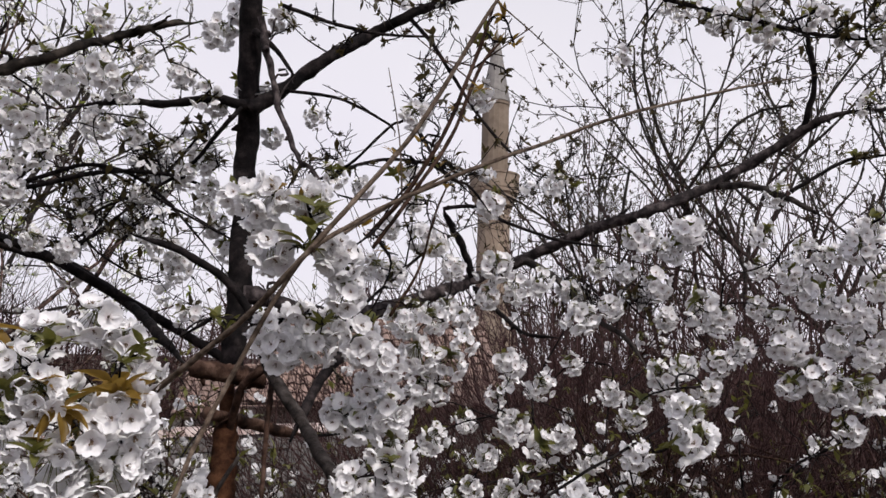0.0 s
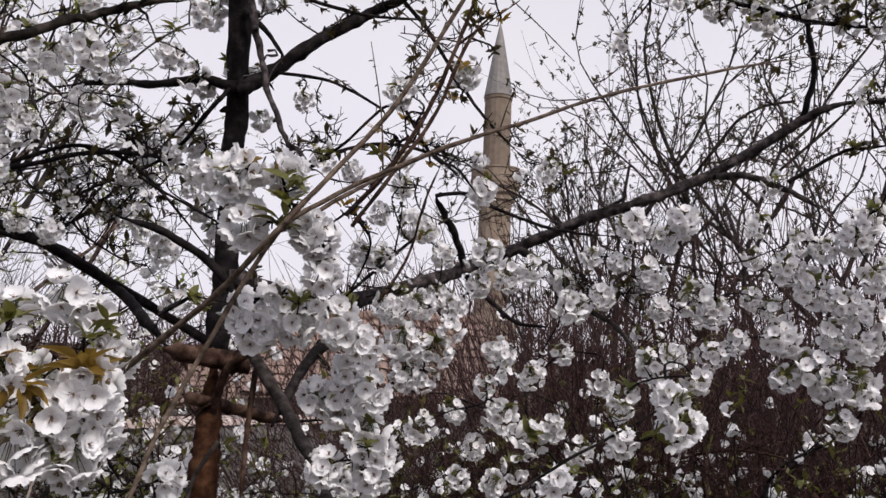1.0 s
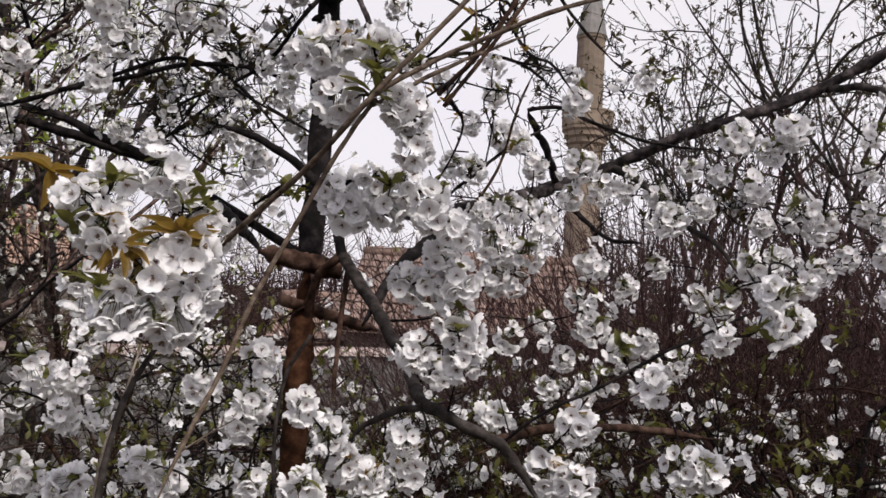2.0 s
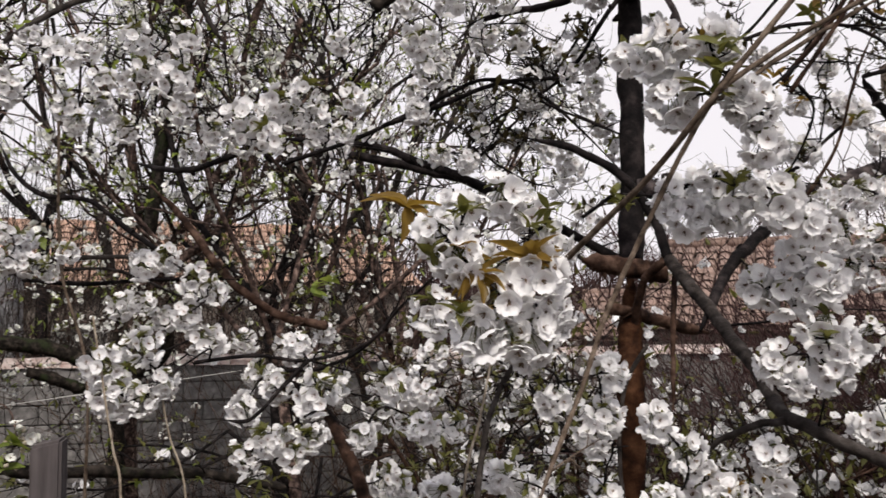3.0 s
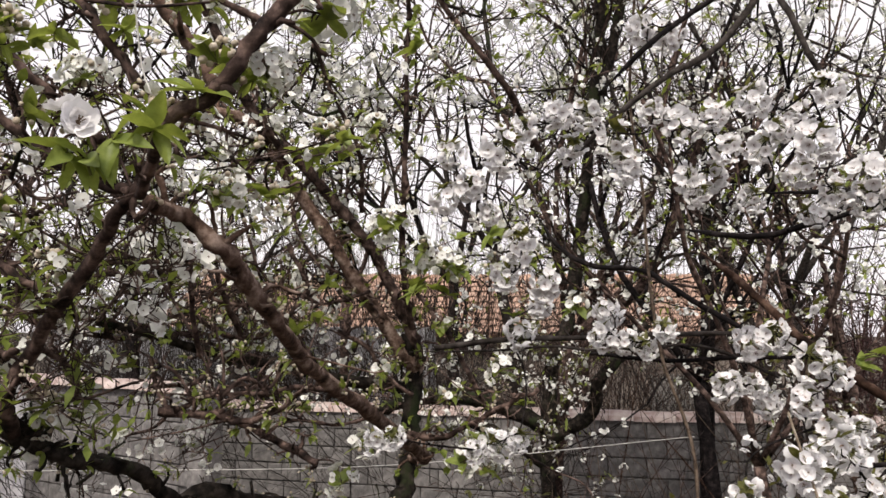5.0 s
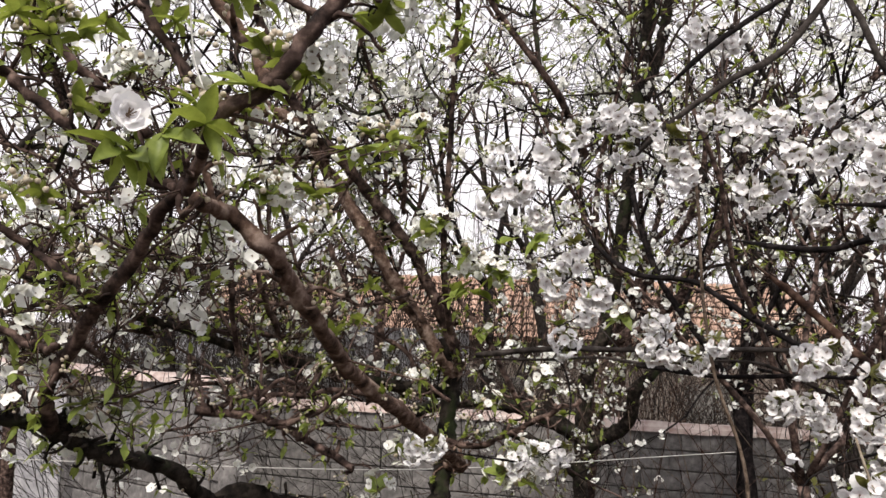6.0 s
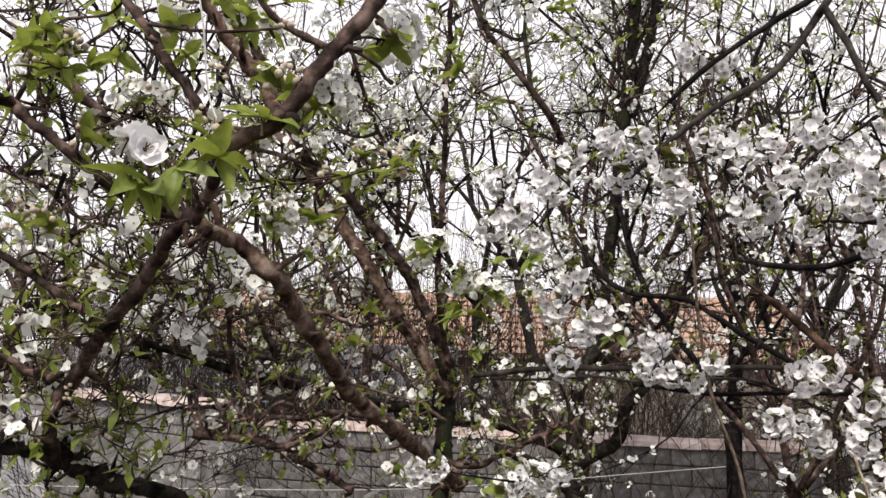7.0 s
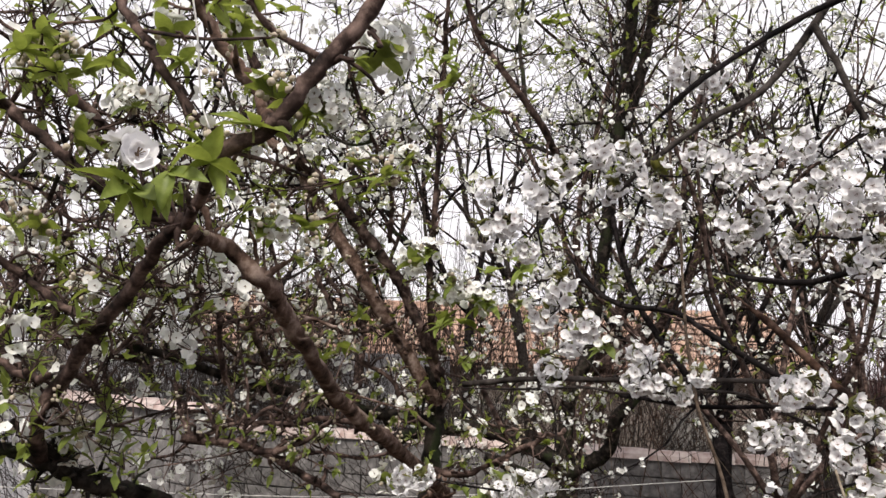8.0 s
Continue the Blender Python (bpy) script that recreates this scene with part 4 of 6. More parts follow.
limb(cherry, [(-0.466, 2.140, 3.435), (-0.305, 2.125, 3.409), (-0.173, 2.062, 3.329), (-0.142, 2.073, 3.302)], 0.0049, 0.0033, BARK_CHERRY, "twig", spurs=0.4)
limb(cherry, [(-0.519, 2.054, 2.859), (-0.294, 2.239, 2.817), (-0.115, 2.449, 2.877), (0.024, 2.594, 2.937), (0.096, 2.687, 2.978), (0.275, 2.765, 3.058), (0.497, 2.668, 3.157), (0.659, 2.574, 3.202), (0.908, 2.630, 3.322), (1.179, 2.585, 3.492), (1.267, 2.531, 3.530), (1.483, 2.518, 3.564)], 0.0220, 0.0148, BARK_LIMB_LIT, spurs=0.8)
limb(cherry, [(0.909, 2.633, 3.307), (0.974, 2.508, 3.281), (1.045, 2.386, 3.212), (1.133, 2.357, 3.157)], 0.0139, 0.0065, BARK_GREY, flowers="f")
limb(cherry, [(1.179, 2.585, 3.492), (1.196, 2.529, 3.633), (1.162, 2.483, 3.788), (1.154, 2.411, 3.947)], 0.0108, 0.0054, BARK_CHERRY, spurs=0.6)
limb(cherry, [(1.044, 2.381, 3.237), (1.112, 2.339, 3.282), (1.178, 2.298, 3.316), (1.304, 2.226, 3.326)], 0.0073, 0.0048, BARK_CHERRY, "twig", spurs=0.8)
limb(cherry, [(0.275, 2.765, 3.058), (0.357, 2.615, 2.985), (0.449, 2.412, 2.846), (0.525, 2.299, 2.777), (0.561, 2.190, 2.684)], 0.0136, 0.0048, BARK_GREY, flowers="f")
limb(cherry, [(0.089, 2.638, 2.980), (0.057, 2.589, 3.067), (0.019, 2.570, 3.128), (-0.011, 2.529, 3.189)], 0.0129, 0.0102, BARK_CHERRY, "snag", spurs=0.3, label="broken dead snag")
limb(cherry, [(-0.011, 2.530, 3.186), (0.088, 2.507, 3.191), (0.190, 2.413, 3.124), (0.362, 2.403, 3.070), (0.543, 2.371, 3.049)], 0.0070, 0.0037, BARK_CHERRY, "twig", spurs=0.6, flowers="f")
limb(cherry, [(-0.334, 2.086, 3.161), (-0.242, 2.182, 3.241), (-0.138, 2.283, 3.281), (-0.022, 2.388, 3.281), (0.084, 2.405, 3.199)], 0.0059, 0.0045, BARK_CHERRY, "twig", spurs=0.8, flowers="f")
limb(cherry, [(-0.349, 2.083, 3.167), (-0.261, 2.084, 3.216), (-0.158, 2.067, 3.315), (-0.113, 2.065, 3.332)], 0.0046, 0.0033, BARK_CHERRY, "twig", spurs=0.5)
limb(cherry, [(0.099, 2.641, 2.943), (0.187, 2.545, 2.847), (0.249, 2.443, 2.791), (0.352, 2.332, 2.774)], 0.0097, 0.0043, BARK_CHERRY)
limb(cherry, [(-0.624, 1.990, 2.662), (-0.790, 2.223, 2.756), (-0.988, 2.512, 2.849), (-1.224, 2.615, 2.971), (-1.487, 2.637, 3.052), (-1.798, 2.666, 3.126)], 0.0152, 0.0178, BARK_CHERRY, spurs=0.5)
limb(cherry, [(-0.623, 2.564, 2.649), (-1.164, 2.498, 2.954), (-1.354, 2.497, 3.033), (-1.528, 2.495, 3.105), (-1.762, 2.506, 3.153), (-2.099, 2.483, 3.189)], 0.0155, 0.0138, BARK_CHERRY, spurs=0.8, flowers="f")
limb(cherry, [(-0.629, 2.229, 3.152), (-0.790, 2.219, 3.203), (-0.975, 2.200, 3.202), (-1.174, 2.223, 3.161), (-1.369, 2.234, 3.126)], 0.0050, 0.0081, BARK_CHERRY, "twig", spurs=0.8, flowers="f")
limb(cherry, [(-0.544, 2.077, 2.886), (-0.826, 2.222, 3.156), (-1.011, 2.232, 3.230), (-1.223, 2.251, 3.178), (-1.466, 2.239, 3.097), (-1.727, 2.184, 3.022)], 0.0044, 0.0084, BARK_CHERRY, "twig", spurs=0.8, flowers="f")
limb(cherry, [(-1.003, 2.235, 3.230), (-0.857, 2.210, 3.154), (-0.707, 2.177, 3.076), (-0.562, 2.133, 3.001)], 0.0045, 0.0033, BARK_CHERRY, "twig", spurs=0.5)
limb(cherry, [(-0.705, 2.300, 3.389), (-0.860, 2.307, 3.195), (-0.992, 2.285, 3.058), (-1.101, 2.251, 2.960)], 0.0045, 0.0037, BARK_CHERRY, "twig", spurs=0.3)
limb(cherry, [(-0.606, 1.870, 2.673), (-0.552, 1.911, 2.665), (-0.497, 1.959, 2.653), (-0.443, 1.997, 2.644)], 0.0203, 0.0249, BARK_BROWN, "stub", spurs=0.2, label="pruned brown stub")
limb(cherry, [(-0.558, 1.927, 2.564), (-0.506, 2.026, 2.544), (-0.440, 2.123, 2.515), (-0.381, 2.212, 2.492)], 0.0152, 0.0145, BARK_BROWN, "stub", spurs=0.3)
limb(cherry, [(-0.426, 1.918, 2.674), (-0.487, 1.947, 2.607), (-0.530, 2.015, 2.452)], 0.0115, 0.0085, BARK_BROWN, "stub", spurs=0.2)
limb(cherry, [(-0.788, 1.972, 2.997), (-0.643, 1.952, 2.946), (-0.526, 1.959, 2.869), (-0.456, 1.947, 2.770), (-0.416, 1.920, 2.674)], 0.0089, 0.0126, BARK_CHERRY, spurs=0.6)
limb(cherry, [(-0.416, 1.920, 2.674), (-0.302, 1.771, 2.560), (-0.198, 1.556, 2.473), (-0.131, 1.367, 2.419), (-0.021, 1.319, 2.382), (0.020, 1.284, 2.351), (0.079, 1.245, 2.280)], 0.0149, 0.0066, BARK_GREY, spurs=0.5)
limb(cherry, [(-0.131, 1.366, 2.415), (-0.179, 1.359, 2.406), (-0.225, 1.368, 2.381), (-0.256, 1.386, 2.349)], 0.0071, 0.0037, BARK_GREY, spurs=0.8)
limb(cherry, [(-0.016, 1.319, 2.378), (0.083, 1.463, 2.383), (0.236, 1.632, 2.368), (0.423, 1.772, 2.338)], 0.0084, 0.0075, BARK_BROWN, spurs=0.8)
limb(cherry, [(-0.008, 1.318, 2.374), (0.058, 1.296, 2.431), (0.141, 1.295, 2.476), (0.223, 1.306, 2.527), (0.317, 1.347, 2.572), (0.432, 1.413, 2.628)], 0.0030, 0.0025, BARK_CHERRY, spurs=0.8)
limb(cherry, [(-0.317, 1.723, 2.525), (-0.289, 1.987, 2.666), (-0.237, 2.230, 2.753)], 0.0112, 0.0158, BARK_CHERRY, spurs=0.3)
limb(cherry, [(-0.406, 1.924, 2.635), (-0.386, 1.794, 2.471), (-0.376, 1.740, 2.356)], 0.0069, 0.0042, BARK_BROWN, "twig", spurs=0.5)
limb(cherry, [(-0.396, 1.612, 2.504), (-0.435, 1.594, 2.426), (-0.443, 1.575, 2.308), (-0.425, 1.546, 2.167)], 0.0043, 0.0043, BARK_GREY, "twig", spurs=0.5)
limb(cherry, [(0.114, 1.143, 3.307), (0.056, 1.109, 3.209), (-0.043, 1.084, 3.024), (-0.115, 1.053, 2.922), (-0.177, 1.017, 2.835), (-0.256, 1.050, 2.755), (-0.377, 1.120, 2.665), (-0.446, 1.165, 2.616)], 0.0028, 0.0046, BARK_SHOOT, "dry_shoot", spurs=0.12, label="pale straight dry shoot")
limb(cherry, [(-0.188, 1.088, 2.848), (-0.224, 1.072, 2.783), (-0.278, 1.062, 2.670), (-0.311, 1.032, 2.583), (-0.332, 0.996, 2.494), (-0.354, 0.951, 2.413), (-0.369, 0.913, 2.338)], 0.0035, 0.0031, BARK_SHOOT, "dry_shoot", spurs=0.12)
limb(cherry, [(0.667, 1.335, 3.216), (0.522, 1.308, 3.180), (0.376, 1.271, 3.134), (0.253, 1.215, 3.083), (0.139, 1.149, 3.022), (0.044, 1.069, 2.966), (-0.069, 1.049, 2.909), (-0.140, 1.030, 2.864), (-0.177, 1.017, 2.835)], 0.0024, 0.0035, BARK_SHOOT, "dry_shoot", spurs=0.12)
limb(cherry, [(0.066, 1.266, 3.281), (0.039, 1.255, 3.187), (-0.004, 1.246, 3.069), (-0.063, 1.222, 2.960), (-0.118, 1.182, 2.881)], 0.0034, 0.0037, BARK_BROWN, "twig", spurs=0.8)
limb(cherry, [(0.099, 1.322, 3.266), (0.051, 1.302, 3.196), (0.005, 1.248, 3.060), (-0.046, 1.220, 2.969), (-0.109, 1.185, 2.865)], 0.0031, 0.0033, BARK_BROWN, "twig", spurs=0.8)
limb(cherry, [(0.019, 1.311, 3.023), (-0.051, 1.228, 2.962), (-0.119, 1.138, 2.899), (-0.165, 1.101, 2.857), (-0.192, 1.089, 2.841)], 0.0028, 0.0035, BARK_SHOOT, "dry_shoot", spurs=0.2)
limb(cherry, [(-0.064, 1.599, 3.172), (-0.003, 1.624, 3.083), (0.045, 1.628, 3.062), (0.093, 1.638, 3.005)], 0.0036, 0.0025, BARK_CHERRY, "twig", spurs=0.8)
limb(cherry, [(-0.463, 1.063, 2.572), (-0.473, 1.047, 2.609), (-0.486, 1.040, 2.623), (-0.529, 1.026, 2.659), (-0.569, 1.022, 2.707)], 0.0039, 0.0023, BARK_GREEN, "twig", spurs=0.6)
limb(cherry, [(-0.422, 1.102, 2.542), (-0.455, 1.086, 2.511), (-0.466, 1.014, 2.429), (-0.445, 0.939, 2.337)], 0.0037, 0.0042, BARK_GREY, "twig", spurs=0.2)
blooms(cherry, "B", [(-0.426, 0.979, 2.601, 0.76), (-0.386, 0.998, 2.631, 0.73), (-0.476, 0.960, 2.654, 0.67), (-0.451, 0.965, 2.573, 0.73)])
blooms(cherry, "C", [(-0.505, 0.957, 2.687, 0.62), (-0.399, 0.996, 2.557, 0.72), (-0.376, 1.009, 2.586, 0.56), (-0.476, 1.048, 2.644, 0.59)])
blooms(cherry, "Z", [(-0.392, 0.986, 2.649, 0.75), (-0.448, 0.961, 2.629, 0.70), (-0.483, 0.989, 2.646, 0.70)])
blooms(cherry, "Z", [(-0.413, 1.073, 2.648, 0.70), (-0.582, 1.011, 2.724, 0.86), (-0.434, 1.063, 2.658, 0.70)])
blooms(cherry, "C", [(-0.486, 1.119, 2.750, 0.72), (-0.543, 1.094, 2.724, 0.70), (-0.450, 1.135, 2.720, 0.63), (-0.423, 1.146, 2.673, 0.67)])
blooms(cherry, "o", [(-0.465, 0.955, 2.707, 0.73), (-0.373, 0.994, 2.711, 0.61), (-0.469, 0.946, 2.584, 0.73), (-0.408, 0.969, 2.551, 0.61), (-0.498, 0.937, 2.654, 0.61), (-0.393, 0.987, 2.689, 0.61)])
blooms(cherry, "B", [(-0.241, 1.074, 2.920, 0.64), (-0.192, 1.084, 2.919, 0.58)])
blooms(cherry, "C", [(-0.240, 1.086, 2.855, 0.67), (-0.148, 1.104, 2.840, 0.64), (-0.138, 1.110, 2.794, 0.55), (-0.263, 1.071, 2.907, 0.55), (-0.156, 1.101, 2.851, 0.55), (-0.317, 1.185, 2.945, 0.55)])
blooms(cherry, "o", [(-0.177, 1.053, 2.875, 0.90), (-0.188, 1.056, 2.844, 0.85), (-0.174, 1.050, 2.897, 0.80)])
blooms(cherry, "C", [(-0.243, 1.217, 2.719, 0.65), (-0.193, 1.225, 2.724, 0.59), (-0.126, 1.234, 2.731, 0.68), (-0.086, 1.238, 2.697, 0.59), (-0.170, 1.228, 2.764, 0.55), (-0.220, 1.220, 2.762, 0.55), (-0.269, 1.210, 2.748, 0.55)])
blooms(cherry, "C", [(-0.126, 1.290, 2.612, 0.68), (-0.164, 1.286, 2.618, 0.55), (-0.082, 1.294, 2.626, 0.67), (-0.080, 1.290, 2.565, 0.71), (-0.059, 1.287, 2.532, 0.59), (-0.139, 1.278, 2.514, 0.59), (-0.368, 1.229, 2.494, 0.55), (-0.111, 1.294, 2.661, 0.55), (-0.069, 1.283, 2.506, 0.59)])
blooms(cherry, "o", [(-0.114, 1.293, 2.760, 0.67), (-0.079, 1.287, 2.540, 0.55), (-0.459, 1.602, 2.777, 0.80), (0.062, 1.367, 3.284, 0.68)])
blooms(cherry, "c", [(-0.056, 1.798, 2.723, 0.92), (0.014, 1.799, 2.700, 0.86), (-0.054, 1.797, 2.648, 0.74), (-0.026, 1.796, 2.799, 0.70), (0.044, 1.797, 2.751, 0.62), (-0.003, 1.798, 2.637, 0.62), (-0.083, 1.795, 2.785, 0.62)])
blooms(cherry, "c", [(0.138, 2.240, 2.972, 1.08), (0.203, 2.241, 2.917, 0.88), (0.273, 2.231, 2.942, 0.72), (0.124, 2.250, 2.892, 0.77), (0.126, 2.213, 3.145, 0.88), (-0.071, 2.233, 3.046, 0.93), (0.304, 2.182, 3.207, 0.72), (-0.059, 1.328, 3.121, 0.55), (0.052, 1.317, 3.156, 0.55), (-0.137, 2.254, 2.822, 0.77), (-0.241, 2.196, 3.180, 0.67)])
blooms(cherry, "c", [(0.366, 2.128, 2.828, 0.99), (0.438, 2.112, 2.859, 0.69), (0.192, 2.149, 2.542, 0.99), (0.265, 2.136, 2.487, 1.04), (0.119, 2.146, 2.461, 0.69), (0.394, 2.114, 2.465, 0.79), (0.222, 2.132, 2.415, 0.74), (-0.016, 2.154, 2.507, 0.89), (0.175, 2.156, 2.704, 0.84), (0.265, 2.146, 2.647, 0.69), (0.338, 2.136, 2.708, 0.64), (0.058, 2.157, 2.553, 0.69), (0.147, 2.156, 2.614, 0.64), (0.323, 2.131, 2.518, 0.74), (0.439, 2.117, 2.638, 0.74), (0.076, 2.138, 2.382, 0.64), (0.178, 2.130, 2.372, 0.74)])
blooms(cherry, "C", [(0.412, 1.327, 2.588, 0.72), (0.393, 1.336, 2.636, 0.58), (0.326, 1.349, 2.561, 0.50)])
blooms(cherry, "o", [(0.408, 1.320, 2.628, 0.80), (0.372, 1.322, 2.575, 0.70)])
blooms(cherry, "c", [(0.435, 1.611, 2.689, 0.76), (0.392, 1.620, 2.626, 0.65), (0.472, 1.600, 2.701, 0.55), (0.516, 1.586, 2.658, 0.55), (0.381, 1.621, 2.598, 0.55)])
blooms(cherry, "c", [(0.718, 2.241, 2.875, 1.15), (0.768, 2.226, 2.844, 0.97), (0.551, 2.265, 3.067, 1.08), (0.685, 2.224, 3.088, 0.97), (0.600, 2.269, 2.939, 0.97), (0.760, 2.234, 2.719, 0.86), (0.816, 2.213, 2.759, 0.75), (0.643, 2.246, 3.034, 0.81), (0.631, 2.269, 2.843, 0.70), (0.857, 2.191, 2.875, 0.70), (0.523, 2.285, 2.971, 0.65), (0.445, 2.299, 2.987, 0.65)])
blooms(cherry, "c", [(0.936, 2.151, 2.951, 0.97), (0.999, 2.128, 2.905, 1.08), (1.060, 2.102, 2.860, 0.97), (0.922, 2.171, 2.769, 1.08), (0.984, 2.145, 2.696, 1.08), (1.031, 2.122, 2.653, 0.97), (1.089, 2.092, 2.656, 1.15), (1.100, 2.083, 2.830, 0.97), (0.960, 2.131, 3.026, 0.75), (1.081, 2.070, 3.036, 0.97), (1.108, 2.047, 3.085, 0.91), (0.867, 2.162, 3.075, 0.75), (1.035, 2.119, 2.786, 0.91), (1.104, 2.084, 2.757, 0.91), (0.933, 2.167, 2.664, 0.81), (0.910, 2.172, 2.845, 0.81), (1.022, 2.104, 3.009, 0.75), (1.129, 2.059, 2.932, 0.97), (0.856, 2.180, 2.983, 0.65), (1.049, 2.108, 2.554, 0.81)])
blooms(cherry, "c", [(-1.125, 2.038, 3.320, 1.15), (-1.105, 2.072, 3.237, 1.10), (-1.036, 2.047, 3.434, 1.10), (-0.946, 2.079, 3.464, 1.15), (-0.902, 2.111, 3.429, 0.99), (-0.952, 2.122, 3.327, 0.99), (-0.879, 2.156, 3.315, 0.82), (-0.755, 2.150, 3.480, 0.77), (-0.648, 2.134, 3.609, 0.99), (-0.572, 2.133, 3.661, 0.99), (-0.481, 2.157, 3.657, 0.77), (-1.143, 1.997, 3.413, 0.82), (-1.159, 2.068, 3.127, 0.82), (-0.844, 2.105, 3.510, 0.71), (-0.937, 2.033, 3.589, 0.77)])
blooms(cherry, "c", [(-0.786, 2.203, 3.006, 0.97), (-0.753, 2.222, 2.946, 0.86), (-0.815, 2.189, 3.035, 0.75), (-0.657, 2.235, 3.071, 0.81), (-0.673, 2.212, 3.172, 0.70), (-0.731, 2.184, 3.213, 0.65), (-0.507, 2.218, 3.326, 0.65), (-0.390, 2.223, 3.389, 0.59), (-0.688, 2.217, 3.124, 0.59), (-0.626, 2.255, 3.002, 0.75), (-0.608, 2.270, 2.907, 0.81), (-0.843, 2.159, 3.140, 0.55), (-1.010, 2.115, 2.972, 0.70), (-1.083, 2.075, 2.995, 0.65), (-0.974, 2.120, 3.051, 0.59)])
blooms(cherry, "o", [(-0.542, 2.146, 3.650, 0.82), (-0.738, 2.133, 3.540, 0.93), (-0.980, 2.039, 3.527, 0.99), (1.226, 2.356, 3.736, 1.04), (1.196, 2.284, 3.330, 1.09), (0.859, 2.565, 3.875, 1.01), (1.002, 2.542, 3.810, 0.87), (-0.291, 2.084, 3.200, 0.64), (0.374, 2.272, 3.213, 0.65), (0.141, 2.206, 3.176, 0.62), (-0.608, 2.195, 3.484, 0.71), (-0.032, 1.352, 3.039, 0.55), (-0.091, 1.355, 3.018, 0.55), (-0.029, 2.141, 3.002, 0.69)])
blooms(cherry, "f", [(0.864, 2.469, 3.833, 0.98), (0.983, 2.449, 3.779, 0.78), (0.744, 2.495, 3.861, 0.72), (0.707, 2.497, 3.880, 0.65), (1.205, 2.345, 3.786, 0.72)])
blooms(cherry, "c", [(-1.896, 0.883, 3.076, 0.66), (-1.881, 0.921, 3.006, 0.70), (-1.862, 0.955, 2.948, 0.55), (-1.826, 0.966, 3.055, 0.70), (-1.782, 0.986, 3.125, 0.62), (-1.727, 1.029, 3.148, 0.70), (-1.683, 1.067, 3.147, 0.70), (-1.646, 1.112, 3.101, 0.82), (-1.636, 1.135, 3.044, 0.78), (-1.577, 1.149, 3.143, 0.59), (-1.536, 1.185, 3.119, 0.78), (-1.540, 1.210, 3.008, 0.62), (-1.481, 1.217, 3.127, 0.62), (-1.463, 1.245, 3.061, 0.62), (-1.410, 1.275, 3.058, 0.70), (-1.380, 1.283, 3.088, 0.55), (-1.322, 1.317, 3.063, 0.86), (-1.437, 1.280, 2.961, 0.62), (-1.293, 1.306, 3.154, 0.70), (-1.526, 1.226, 2.974, 0.55)])
blooms(cherry, "c", [(-1.806, 1.261, 2.682, 0.77), (-1.767, 1.292, 2.672, 0.64), (-1.732, 1.317, 2.661, 0.60), (-1.698, 1.342, 2.700, 0.60), (-1.552, 1.433, 2.672, 0.77), (-1.504, 1.459, 2.687, 0.77), (-1.590, 1.406, 2.574, 0.77), (-1.542, 1.434, 2.579, 0.55), (-1.438, 1.491, 2.633, 0.94), (-1.401, 1.507, 2.613, 0.77), (-1.447, 1.481, 2.553, 0.77), (-1.409, 1.492, 2.490, 0.94), (-1.974, 1.080, 2.433, 0.77), (-1.941, 1.117, 2.448, 0.60), (-2.007, 1.042, 2.418, 0.60), (-1.806, 1.261, 2.745, 0.55)])
blooms(cherry, "c", [(-1.979, 0.742, 2.469, 0.55), (-1.957, 0.774, 2.476, 0.55)])
blooms(cherry, "c", [(-1.250, 1.073, 2.481, 0.79), (-1.209, 1.125, 2.509, 0.79), (-1.234, 1.085, 2.430, 0.86), (-1.201, 1.120, 2.417, 0.65), (-1.177, 1.150, 2.446, 0.58)])
blooms(cherry, "o", [(-1.215, 1.112, 2.469, 0.65)])
blooms(cherry, "c", [(-1.377, 1.654, 2.397, 0.90), (-1.552, 1.503, 2.542, 0.67), (-1.413, 1.632, 2.482, 0.71), (-1.338, 1.694, 2.466, 0.62), (-1.254, 1.760, 2.501, 0.57)])
blooms(cherry, "c", [(-0.952, 1.167, 2.359, 0.63), (-0.911, 1.193, 2.329, 0.60), (-0.977, 1.139, 2.333, 0.56), (-0.726, 1.323, 2.371, 0.63), (-0.673, 1.351, 2.371, 0.55), (-0.818, 1.264, 2.354, 0.55), (-0.891, 1.214, 2.356, 0.55), (-0.929, 1.185, 2.358, 0.55)])
blooms(cherry, "C", [(-0.372, 1.230, 2.430, 0.58), (-0.443, 1.210, 2.448, 0.55), (-0.259, 1.247, 2.379, 0.55), (-0.302, 1.247, 2.424, 0.55), (-0.386, 1.220, 2.397, 0.55)])
blooms(cherry, "B", [(-0.248, 1.318, 2.326, 0.59), (-0.155, 1.332, 2.333, 0.65), (-0.205, 1.321, 2.309, 0.59)])
blooms(cherry, "C", [(-0.536, 1.233, 2.321, 0.55), (-0.621, 1.186, 2.296, 0.59), (-0.388, 1.280, 2.302, 0.55), (-0.501, 1.241, 2.297, 0.55), (-0.159, 1.339, 2.372, 0.55)])
blooms(cherry, "c", [(-1.452, 1.316, 3.177, 0.81), (-1.313, 1.511, 3.023, 0.99), (-1.249, 1.556, 3.052, 0.90), (-1.193, 1.592, 3.080, 0.90), (-1.179, 1.617, 3.029, 0.72), (-1.108, 1.656, 3.071, 0.81), (-1.319, 1.519, 2.971, 0.81), (-1.184, 1.625, 2.983, 0.63), (-1.365, 1.474, 2.981, 0.72), (-1.112, 1.614, 3.190, 0.63), (-0.908, 1.742, 3.175, 0.55), (-1.401, 1.383, 3.149, 0.67), (-1.222, 1.585, 3.028, 0.76)])
